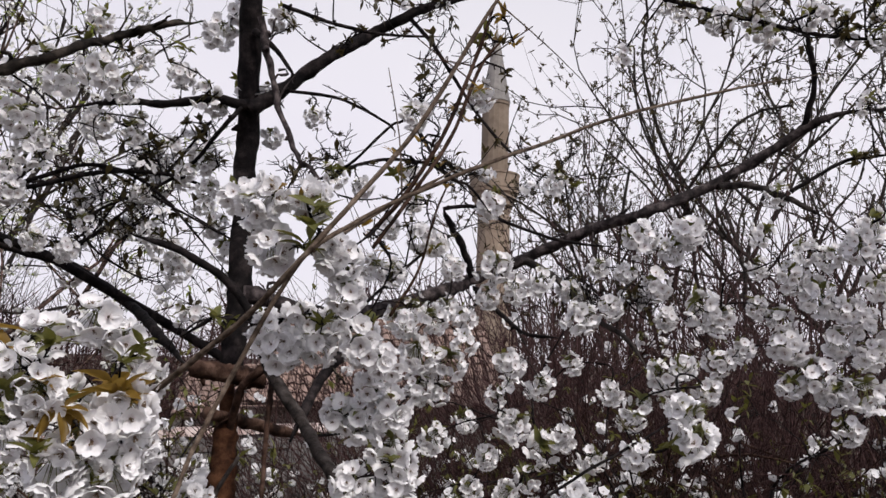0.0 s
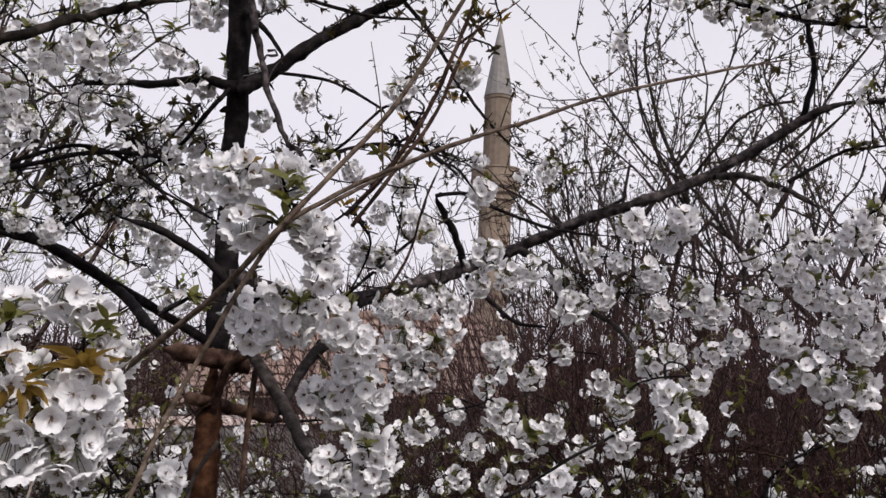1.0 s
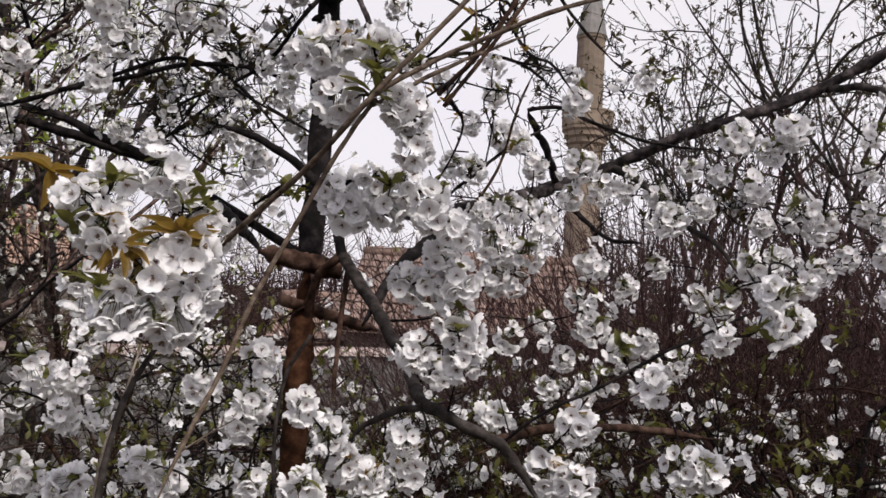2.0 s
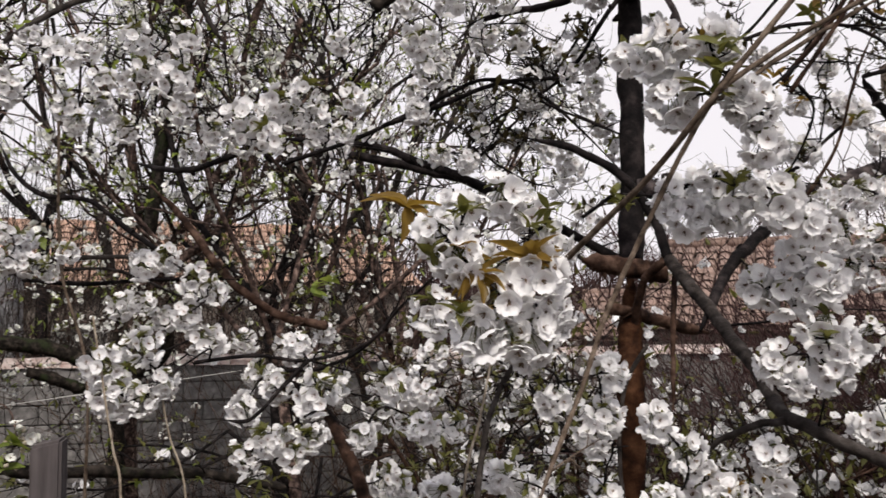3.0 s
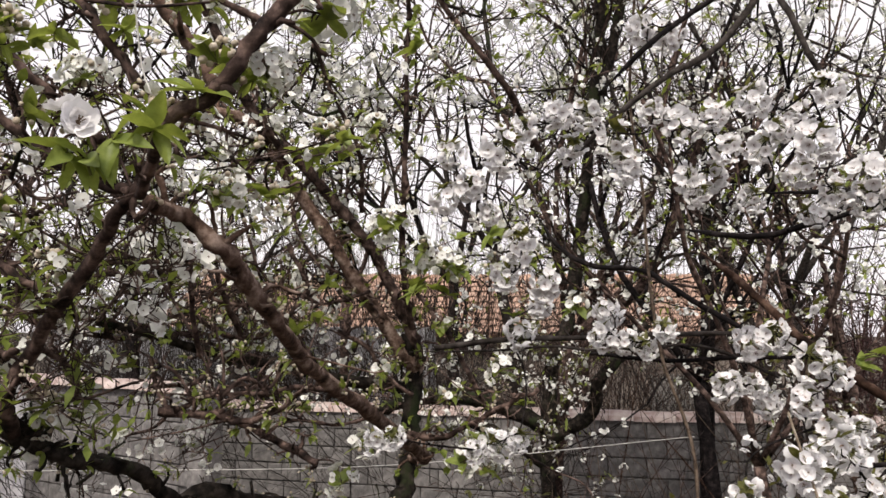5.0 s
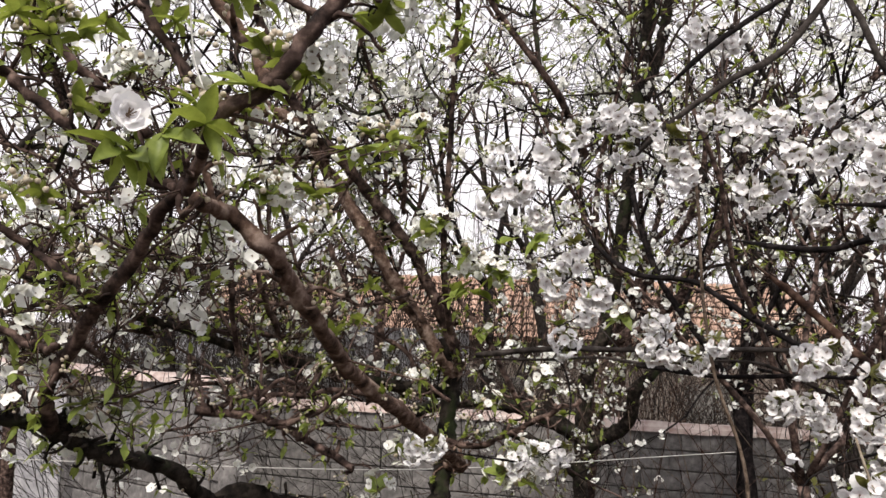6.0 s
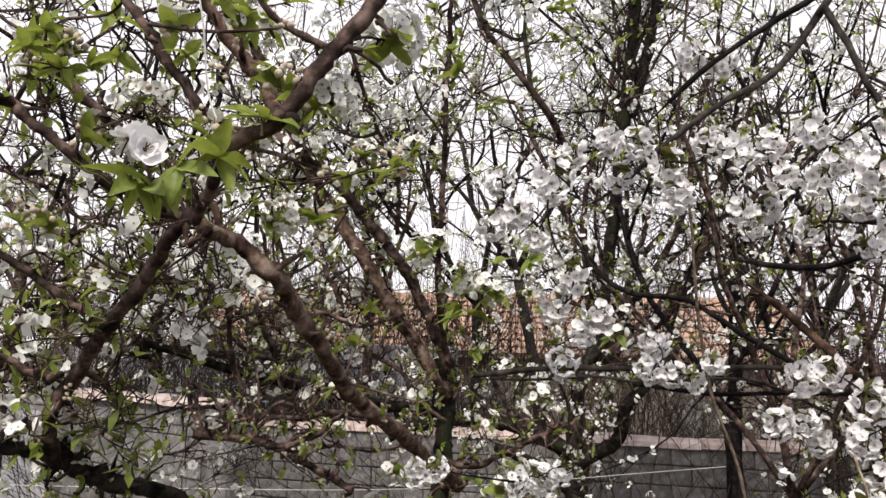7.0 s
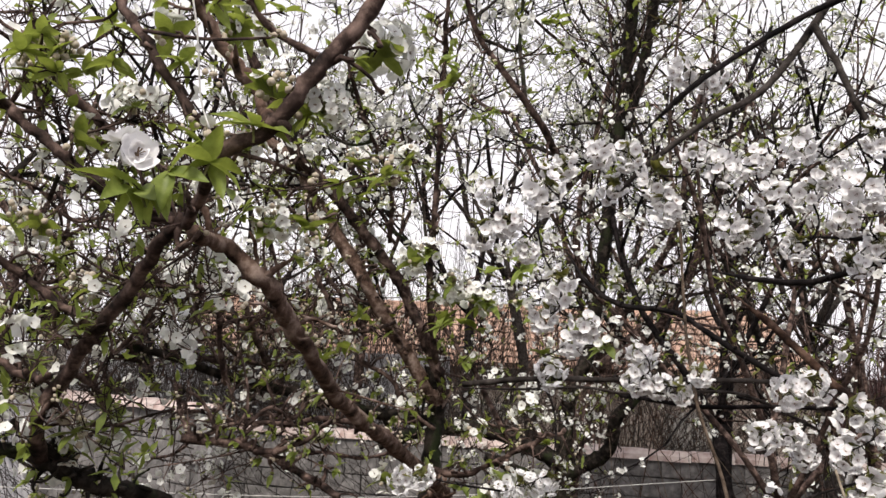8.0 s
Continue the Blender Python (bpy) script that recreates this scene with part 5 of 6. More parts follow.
blooms(cherry, "c", [(-1.665, 0.862, 2.856, 0.72), (-1.648, 0.912, 2.783, 0.68), (-1.686, 0.841, 2.799, 0.60), (-1.654, 0.805, 3.031, 0.80)])
blooms(cherry, "c", [(-1.911, 0.872, 2.983, 0.76), (-1.732, 1.082, 3.084, 0.67), (-1.539, 1.300, 3.022, 0.67), (-1.399, 1.409, 3.022, 0.67), (-1.246, 1.519, 2.970, 0.84), (-1.089, 1.595, 2.976, 0.59), (-1.398, 1.432, 2.936, 0.59)])
blooms(cherry, "c", [(-1.072, 1.343, 2.425, 0.72), (-0.960, 1.393, 2.421, 0.65), (-1.038, 1.368, 2.501, 0.55), (-0.851, 1.402, 2.252, 0.72), (-0.824, 1.407, 2.236, 0.65)])
limb(cherry, [(-1.870, 1.746, 2.911), (-1.748, 1.742, 2.820), (-1.583, 1.704, 2.684), (-1.457, 1.697, 2.592), (-1.355, 1.724, 2.534), (-1.220, 1.718, 2.517)], 0.0105, 0.0122, BARK_BROWN, spurs=0.8)
limb(cherry, [(-1.233, 1.284, 2.461), (-1.117, 1.323, 2.477), (-0.998, 1.350, 2.470), (-0.874, 1.373, 2.508), (-0.798, 1.362, 2.574), (-0.671, 1.316, 2.653), (-0.578, 1.247, 2.684)], 0.0046, 0.0024, BARK_CHERRY, flowers="c")
limb(cherry, [(-0.998, 1.350, 2.470), (-1.032, 1.322, 2.426), (-1.081, 1.278, 2.360), (-1.152, 1.279, 2.353)], 0.0048, 0.0035, BARK_CHERRY)
limb(cherry, [(-1.109, 1.521, 2.407), (-1.035, 1.452, 2.369), (-0.935, 1.383, 2.301), (-0.870, 1.344, 2.240), (-0.815, 1.294, 2.178)], 0.0117, 0.0136, BARK_BROWN, spurs=0.6)
limb(cherry, [(-1.233, 1.556, 2.418), (-1.054, 1.453, 2.440), (-0.926, 1.414, 2.484), (-0.850, 1.396, 2.540), (-0.785, 1.370, 2.620)], 0.0045, 0.0027, BARK_CHERRY)
limb(cherry, [(-2.320, 1.081, 2.634), (-2.057, 1.163, 2.643), (-1.949, 1.238, 2.655), (-1.845, 1.297, 2.646), (-1.684, 1.455, 2.657), (-1.551, 1.561, 2.588)], 0.0036, 0.0042, BARK_GREY, spurs=0.8, flowers="c")
limb(cherry, [(-1.818, 1.045, 3.016), (-1.751, 1.094, 3.065), (-1.692, 1.171, 3.156), (-1.609, 1.255, 3.245), (-1.542, 1.367, 3.331), (-1.469, 1.506, 3.547), (-1.455, 1.559, 3.641)], 0.0043, 0.0105, BARK_GREY, spurs=0.8, flowers="c")
limb(cherry, [(-1.738, 1.171, 3.215), (-1.624, 1.217, 3.315), (-1.567, 1.321, 3.404), (-1.471, 1.432, 3.497), (-1.374, 1.541, 3.564)], 0.0056, 0.0076, BARK_CHERRY, spurs=0.6)
limb(cherry, [(-1.477, 1.442, 3.470), (-1.435, 1.455, 3.377), (-1.396, 1.465, 3.269), (-1.362, 1.506, 3.185)], 0.0079, 0.0059, BARK_GREY, spurs=0.6)
limb(cherry, [(-1.935, 1.738, 2.981), (-1.691, 1.662, 2.931), (-1.545, 1.652, 2.936), (-1.415, 1.702, 2.997)], 0.0072, 0.0089, BARK_CHERRY, spurs=0.6)
limb(cherry, [(-2.383, 1.615, 3.069), (-2.273, 1.602, 2.954), (-2.138, 1.597, 2.882), (-1.958, 1.615, 2.855), (-1.789, 1.616, 2.759), (-1.619, 1.627, 2.670)], 0.0070, 0.0076, BARK_CHERRY, spurs=0.8)
limb(cherry, [(-2.244, 1.109, 2.645), (-2.063, 1.194, 2.669), (-1.917, 1.275, 2.674), (-1.762, 1.347, 2.683), (-1.632, 1.434, 2.686), (-1.503, 1.506, 2.688)], 0.0076, 0.0047, BARK_GREY, spurs=0.5)
limb(cherry, [(-2.013, 1.452, 2.633), (-1.757, 1.448, 2.622), (-1.602, 1.544, 2.633), (-1.433, 1.628, 2.632)], 0.0059, 0.0055, BARK_CHERRY, spurs=0.8)
# ---- upright dry canes and the post ----
cane = thing("dry_cane", "thin pale dry cane standing in the soil", "cane", (-1.129, 1.016, 0.0), "dry canes")
limb(cane, [(-1.264, 1.065, 2.562), (-1.207, 1.045, 2.426), (-1.174, 1.036, 2.343), (-1.129, 1.016, 2.258), (-1.129, 1.016, 1.928), (-1.129, 1.016, 1.599), (-1.129, 1.016, 1.269), (-1.129, 1.016, 0.939), (-1.129, 1.016, 0.609), (-1.129, 1.016, 0.280), (-1.129, 1.016, -0.050)], 0.0019, 0.0032, BARK_CANE, "stem", spurs=0.15)
cane = thing("dry_cane", "thin pale dry cane standing in the soil", "cane", (-1.089, 1.121, 0.0), "dry canes")
limb(cane, [(-1.179, 1.145, 2.426), (-1.159, 1.148, 2.345), (-1.089, 1.121, 2.238), (-1.089, 1.121, 1.911), (-1.089, 1.121, 1.584), (-1.089, 1.121, 1.257), (-1.089, 1.121, 0.931), (-1.089, 1.121, 0.604), (-1.089, 1.121, 0.277), (-1.089, 1.121, -0.050)], 0.0017, 0.0030, BARK_CANE, "stem", spurs=0.15)
cane = thing("dry_cane", "tall slender brown cane standing in the soil", "cane", (-1.639, 1.355, 0.0), "dry canes")
limb(cane, [(-1.697, 1.267, 3.549), (-1.783, 1.342, 3.246), (-1.767, 1.364, 3.014), (-1.748, 1.353, 2.827), (-1.702, 1.337, 2.626), (-1.639, 1.355, 2.418), (-1.639, 1.355, 2.110), (-1.639, 1.355, 1.801), (-1.639, 1.355, 1.493), (-1.639, 1.355, 1.184), (-1.639, 1.355, 0.876), (-1.639, 1.355, 0.567), (-1.639, 1.355, 0.259), (-1.639, 1.355, -0.050)], 0.0032, 0.0053, BARK_SHOOT, "stem", spurs=0.15)
cane = thing("dry_cane", "thin pale dry cane standing in the soil", "cane", (-0.567, 1.156, 0.0), "dry canes")
limb(cane, [(-0.563, 1.252, 2.494), (-0.555, 1.191, 2.414), (-0.567, 1.156, 2.293), (-0.567, 1.156, 1.958), (-0.567, 1.156, 1.624), (-0.567, 1.156, 1.289), (-0.567, 1.156, 0.954), (-0.567, 1.156, 0.619), (-0.567, 1.156, 0.285), (-0.567, 1.156, -0.050)], 0.0019, 0.0033, BARK_CANE, "stem", spurs=0.15)
POST_AT = (-1.849, 1.416, 2.228)
# ---- the pear: leaning trunk from a low horizontal limb, crossing near branches ----
pear = thing("pear_tree", "old pear tree with crossing brown branches, white blossom and green leaves", "tree", (-2.750, 0.000, 0.0))
limb(pear, [(-2.854, 1.462, 2.679), (-2.848, 1.486, 2.530), (-2.834, 1.465, 2.410), (-2.817, 1.446, 2.287), (-2.804, 1.417, 2.174), (-2.789, 1.358, 2.088)], 0.0258, 0.0339, BARK_MOSS, "leader", spurs=0.45)
limb(pear, [(-2.750, 0.000, -0.050), (-2.730, 0.030, 0.700), (-2.800, 0.150, 1.350), (-2.830, 0.640, 2.165), (-2.847, 0.864, 2.176), (-2.825, 1.050, 2.150), (-2.784, 1.288, 2.107), (-2.667, 1.495, 2.068), (-2.535, 1.647, 2.066), (-2.413, 1.772, 2.018), (-2.295, 2.119, 1.956), (-2.161, 2.329, 1.920), (-1.997, 2.536, 1.843)], 0.0401, 0.0148, BARK_MOSS, "trunk", spurs=0.9, label="short trunk bent into a thick mossy horizontal limb")
limb(pear, [(-3.177, 0.833, 3.434), (-3.050, 0.962, 3.375), (-3.014, 1.071, 3.205), (-2.957, 1.215, 2.994), (-2.919, 1.366, 2.763), (-2.838, 1.479, 2.562), (-2.850, 1.475, 2.590)], 0.0200, 0.0270, BARK_RUDDY_LIT, spurs=1.5)
limb(pear, [(-2.911, 0.718, 3.690), (-2.937, 0.822, 3.504), (-2.973, 0.953, 3.365), (-2.964, 1.139, 3.211), (-2.919, 1.286, 3.039), (-2.886, 1.380, 2.898), (-2.836, 1.455, 2.698), (-2.847, 1.513, 2.587)], 0.0160, 0.0220, BARK_PEAR, spurs=1.2, flowers="q")
limb(pear, [(-1.771, 0.204, 2.878), (-1.816, 0.272, 2.864), (-1.807, 0.341, 2.812), (-1.853, 0.404, 2.766), (-1.953, 0.515, 2.692), (-2.126, 0.679, 2.606), (-2.259, 0.888, 2.511), (-2.483, 1.175, 2.383), (-2.665, 1.397, 2.287), (-2.815, 1.446, 2.270)], 0.0125, 0.0210, BARK_RUDDY_LIT, spurs=0.6)
limb(pear, [(-1.790, 0.197, 2.901), (-1.858, 0.181, 2.857), (-1.963, 0.176, 2.797), (-2.074, 0.154, 2.721), (-2.168, 0.136, 2.648), (-2.256, 0.119, 2.566), (-2.332, 0.146, 2.489)], 0.0098, 0.0150, BARK_PEAR, spurs=0.6)
limb(pear, [(-1.750, 0.185, 2.881), (-1.644, 0.167, 2.912), (-1.550, 0.153, 2.947), (-1.501, 0.191, 2.976), (-1.467, 0.218, 3.034), (-1.452, 0.256, 3.086), (-1.431, 0.296, 3.162), (-1.407, 0.343, 3.260)], 0.0082, 0.0115, BARK_PEAR, spurs=0.6)
limb(pear, [(-1.670, 0.121, 3.206), (-1.679, 0.177, 3.145), (-1.636, 0.205, 3.083), (-1.592, 0.218, 3.031), (-1.549, 0.213, 2.990)], 0.0092, 0.0086, BARK_RUDDY_LIT, spurs=0.6)
limb(pear, [(-1.705, 0.044, 3.177), (-1.667, 0.064, 3.123), (-1.629, 0.105, 3.047), (-1.610, 0.135, 3.005), (-1.580, 0.160, 2.960)], 0.0075, 0.0060, BARK_PEAR, spurs=0.75)
limb(pear, [(-2.055, -0.076, 3.104), (-2.054, -0.027, 3.087), (-2.011, 0.020, 3.041), (-1.964, 0.082, 2.980), (-1.904, 0.165, 2.922), (-1.844, 0.209, 2.894)], 0.0098, 0.0085, BARK_PEAR, spurs=0.9)
limb(pear, [(-2.104, 0.001, 3.225), (-2.029, 0.057, 3.130), (-1.984, 0.122, 3.067), (-1.937, 0.178, 2.993)], 0.0091, 0.0075, BARK_PEAR, spurs=0.9)
limb(pear, [(-1.561, 0.174, 3.153), (-1.558, 0.215, 3.122), (-1.526, 0.258, 3.091), (-1.485, 0.268, 3.089)], 0.0046, 0.0055, BARK_PEAR, spurs=0.75)
limb(pear, [(-2.187, -0.017, 2.861), (-2.181, 0.046, 2.828), (-2.129, 0.095, 2.781), (-2.092, 0.144, 2.750)], 0.0066, 0.0079, BARK_PEAR, spurs=1.2)
limb(pear, [(-2.283, -0.003, 2.688), (-2.275, 0.051, 2.670), (-2.221, 0.099, 2.643), (-2.172, 0.116, 2.650)], 0.0061, 0.0074, BARK_PEAR, spurs=0.9)
limb(pear, [(-2.440, 0.049, 2.501), (-2.382, 0.135, 2.494), (-2.366, 0.195, 2.457), (-2.387, 0.268, 2.422), (-2.469, 0.422, 2.372), (-2.594, 0.587, 2.256), (-2.787, 0.847, 2.176)], 0.0140, 0.0215, BARK_MOSS, spurs=1.5)
limb(pear, [(-2.308, 0.086, 2.561), (-2.334, 0.154, 2.510), (-2.355, 0.216, 2.440)], 0.0072, 0.0094, BARK_MOSS, spurs=1.5)
limb(pear, [(-2.169, 0.133, 2.665), (-2.240, 0.212, 2.623), (-2.308, 0.274, 2.542)], 0.0066, 0.0055, BARK_PEAR, spurs=0.75)
limb(pear, [(-3.005, 0.162, 2.808), (-3.032, 0.295, 2.780), (-3.093, 0.468, 2.718), (-3.138, 0.653, 2.682), (-3.166, 0.854, 2.624), (-3.157, 1.100, 2.571), (-3.121, 1.356, 2.515), (-3.019, 1.586, 2.481)], 0.0050, 0.0267, BARK_MOSS, spurs=1.5, flowers="q")
limb(pear, [(-2.740, 0.565, 2.474), (-2.672, 0.726, 2.455), (-2.568, 0.810, 2.405), (-2.458, 0.886, 2.346)], 0.0118, 0.0102, BARK_PEAR, spurs=1.8)
limb(pear, [(-2.851, 0.577, 2.608), (-2.793, 0.578, 2.536), (-2.727, 0.598, 2.475), (-2.691, 0.697, 2.520), (-2.597, 0.783, 2.520), (-2.492, 0.876, 2.539), (-2.410, 1.001, 2.511)], 0.0074, 0.0068, BARK_PEAR, spurs=1.8)
limb(pear, [(-2.575, 0.698, 2.452), (-2.465, 0.752, 2.477), (-2.368, 0.774, 2.533), (-2.280, 0.768, 2.561)], 0.0079, 0.0045, BARK_PEAR, spurs=0.9)
limb(pear, [(-2.433, 1.204, 3.839), (-2.449, 1.292, 3.690), (-2.422, 1.390, 3.580), (-2.381, 1.502, 3.441), (-2.415, 1.669, 3.283)], 0.0080, 0.0125, BARK_PEAR, spurs=0.9)
limb(pear, [(-2.823, 1.453, 2.698), (-2.753, 1.362, 2.957), (-2.646, 1.294, 3.163), (-2.581, 1.251, 3.475), (-2.510, 1.206, 3.702), (-2.438, 1.163, 3.881)], 0.0115, 0.0060, BARK_PEAR, spurs=1.5, flowers="q")
limb(pear, [(-2.618, 0.913, 3.615), (-2.723, 1.047, 3.461), (-2.798, 1.216, 3.265), (-2.860, 1.269, 3.088)], 0.0058, 0.0085, BARK_PEAR, spurs=1.2, flowers="q")
limb(pear, [(-2.824, 1.445, 2.851), (-2.676, 1.481, 2.703), (-2.534, 1.486, 2.532), (-2.490, 1.521, 2.432)], 0.0072, 0.0094, BARK_PEAR, spurs=1.2)
limb(pear, [(-2.618, 0.588, 2.998), (-2.674, 0.618, 2.855), (-2.722, 0.644, 2.736), (-2.802, 0.704, 2.612)], 0.0057, 0.0086, BARK_PEAR, spurs=1.2)
limb(pear, [(-2.694, 0.681, 2.939), (-2.783, 0.748, 2.805), (-2.850, 0.841, 2.678)], 0.0071, 0.0096, BARK_PEAR, spurs=1.2)
limb(pear, [(-2.573, 1.259, 2.383), (-2.499, 1.351, 2.372), (-2.326, 1.413, 2.471), (-2.184, 1.423, 2.531)], 0.0103, 0.0059, BARK_PEAR, spurs=1.2)
limb(pear, [(-2.032, 0.441, 3.023), (-2.090, 0.548, 2.978), (-2.130, 0.650, 3.009), (-2.236, 0.657, 2.944)], 0.0037, 0.0029, BARK_PEAR, spurs=1.2, flowers="q")
blooms(pear, "d", [(-1.487, 0.337, 3.108, 1.0), (-1.494, 0.258, 3.014, 0.78)])
blooms(pear, "p", [(-1.794, 0.329, 2.907, 0.87), (-1.786, 0.341, 2.919, 0.80), (-1.701, 0.122, 3.135, 0.81), (-1.742, 0.242, 3.201, 0.80), (-1.816, 0.307, 3.225, 0.80)])
blooms(pear, "b", [(-1.565, 0.139, 2.954, 0.80), (-1.518, 0.200, 3.027, 0.80), (-1.514, 0.217, 3.016, 0.80), (-1.842, 0.000, 3.120, 0.87), (-1.853, -0.015, 3.092, 0.80), (-1.838, 0.023, 3.119, 0.80), (-1.768, 0.530, 3.024, 0.85), (-1.993, 0.004, 2.891, 0.80), (-1.988, 0.038, 2.891, 0.80), (-2.243, 0.180, 2.550, 0.95), (-1.930, 0.472, 2.939, 0.80), (-1.863, 0.055, 3.010, 0.80)])
blooms(pear, "p", [(-2.323, 0.202, 2.510, 0.95), (-2.307, 0.271, 2.520, 0.83), (-1.955, 0.422, 2.940, 0.85), (-2.436, 1.295, 2.901, 1.15), (-2.477, 1.241, 2.932, 1.11), (-2.410, 1.329, 2.878, 1.03), (-2.338, 1.408, 2.890, 1.15), (-2.542, 1.141, 2.993, 1.11), (-2.472, 1.095, 2.580, 0.91), (-2.427, 1.306, 2.511, 1.03), (-2.084, 0.574, 2.933, 0.80), (-2.510, 1.178, 3.028, 1.03), (-2.316, 1.435, 2.842, 0.95), (-1.700, 0.249, 3.000, 0.80), (-1.757, 0.223, 3.182, 0.80), (-1.831, 0.121, 3.069, 0.80), (-1.926, 0.023, 3.159, 0.80), (-2.267, 0.091, 2.620, 0.80), (-2.605, 0.884, 2.594, 0.91), (-2.335, 1.416, 2.581, 1.11)])
blooms(pear, "G", [(-1.553, 0.039, 2.888, 1.05), (-1.548, 0.059, 2.884, 1.05), (-1.535, 0.085, 2.907, 1.05), (-1.518, 0.125, 2.921, 1.05), (-1.509, 0.172, 2.975, 1.05), (-1.618, 0.114, 3.069, 0.75), (-1.525, 0.251, 3.008, 0.75), (-1.758, -0.045, 3.081, 0.75), (-1.757, -0.003, 3.062, 0.75), (-1.644, 0.039, 3.057, 0.75), (-1.746, -0.027, 3.106, 0.75), (-1.578, 0.140, 3.144, 0.75), (-1.630, 0.031, 3.098, 0.75)])
blooms(pear, "g", [(-1.707, 0.265, 2.945, 0.55), (-1.807, 0.293, 2.919, 0.55), (-2.082, 0.590, 2.888, 0.65), (-2.192, 0.760, 2.796, 0.55), (-1.997, 0.677, 3.063, 0.76), (-1.973, 0.709, 3.071, 0.57), (-1.846, -0.027, 3.120, 0.55), (-1.840, 0.049, 3.097, 0.55), (-1.719, 0.052, 3.137, 0.55), (-1.863, -0.040, 3.072, 0.55), (-1.855, 0.009, 3.074, 0.55), (-2.169, 0.105, 2.849, 0.55), (-2.227, 0.266, 2.732, 0.55), (-2.313, 0.267, 2.575, 0.56), (-2.338, 0.295, 2.471, 0.55), (-1.710, 0.291, 3.224, 0.55), (-1.752, 0.205, 3.211, 0.55)])
blooms(pear, "g", [(-2.393, 1.146, 3.494, 1.08), (-2.362, 1.232, 3.404, 0.91), (-2.387, 1.118, 3.553, 0.91), (-2.345, 1.389, 2.972, 0.97), (-2.459, 1.275, 2.817, 0.97), (-2.501, 1.224, 2.798, 0.81), (-2.247, 1.505, 2.813, 0.70), (-2.146, 1.328, 3.658, 0.91), (-2.459, 1.280, 2.702, 0.81), (-2.179, 1.294, 3.658, 0.81), (-2.458, 1.252, 2.414, 0.81), (-2.055, 1.463, 3.568, 0.70), (-2.338, 1.253, 3.421, 0.75), (-2.758, 0.803, 2.616, 0.91), (-2.527, 1.178, 2.504, 0.65)])
blooms(pear, "p", [(-2.576, 1.164, 3.007, 1.15), (-2.512, 1.298, 2.915, 1.15), (-2.478, 1.356, 2.884, 1.15), (-2.539, 1.258, 2.896, 1.12), (-2.248, 1.664, 2.773, 1.12), (-2.333, 1.547, 2.911, 1.12), (-2.385, 1.453, 3.028, 1.12), (-2.703, 0.970, 2.470, 1.03), (-2.615, 1.132, 2.360, 1.15), (-2.582, 1.194, 2.367, 0.86), (-2.302, 0.866, 2.325, 1.09), (-2.308, 1.256, 2.336, 1.15), (-2.270, 1.306, 2.319, 1.15), (-2.287, 1.297, 2.398, 1.11), (-2.239, 1.360, 2.382, 1.03), (-1.931, 1.386, 2.225, 1.15), (-1.942, 1.358, 2.168, 0.95), (-2.540, 1.101, 3.291, 1.15), (-2.611, 0.970, 3.273, 1.15)])
blooms(pear, "g", [(-2.637, 0.951, 3.209, 1.15), (-2.597, 1.030, 3.219, 1.15), (-2.627, 0.996, 3.168, 0.99), (-2.461, 1.362, 2.971, 1.05), (-2.401, 1.445, 2.976, 0.87), (-2.545, 1.264, 2.811, 1.15), (-2.493, 1.348, 2.797, 1.05), (-2.714, 0.952, 2.681, 0.99), (-2.688, 1.004, 2.732, 0.87), (-2.375, 1.518, 2.733, 0.82), (-1.671, 2.366, 2.625, 1.15), (-1.719, 2.339, 2.586, 1.07), (-2.499, 1.325, 2.331, 0.70), (-2.361, 1.535, 2.468, 0.82)])
big = part('flower', FLOWERS[2], pear)
big.matrix_local = Matrix.Translation(Vector((-1.501, 0.037, 2.911)) - pear.location) @ Vector((1.00, 0.06, 0.16)).to_track_quat('Z', 'Y').to_matrix().to_4x4() @ Matrix.Scale(1.00, 4)
big = part('flower', FLOWERS[8], pear)
big.matrix_local = Matrix.Translation(Vector((-1.521, 0.028, 2.929)) - pear.location) @ Vector((-0.06, -0.32, 0.87)).to_track_quat('Z', 'Y').to_matrix().to_4x4() @ Matrix.Scale(0.90, 4)
blooms(cherry, "r", [(0.075, 1.240, 3.221, 0.55), (0.102, 1.240, 3.216, 0.55), (0.033, 1.287, 3.096, 0.55), (-0.017, 1.306, 3.028, 0.55), (-0.083, 1.308, 3.012, 0.55), (-0.046, 1.296, 3.063, 0.55), (0.009, 1.282, 3.113, 0.55), (0.050, 1.270, 3.145, 0.55), (-0.068, 1.314, 2.989, 0.55), (-0.099, 1.330, 2.885, 0.55), (-0.044, 2.143, 2.986, 0.64), (-0.142, 1.321, 2.921, 0.55), (-0.128, 1.325, 2.908, 0.55), (0.082, 1.225, 3.253, 0.55), (-0.002, 1.315, 2.991, 0.55), (-0.088, 1.299, 3.043, 0.55)])
blooms(cherry, "o", [(-0.383, 1.339, 2.764, 0.80), (-0.365, 1.345, 2.746, 0.64), (-0.180, 1.187, 2.753, 0.55), (-0.127, 1.243, 2.753, 0.55), (-0.076, 1.239, 2.550, 0.55), (-0.428, 1.123, 2.696, 0.55), (-0.545, 1.071, 2.715, 0.55)])
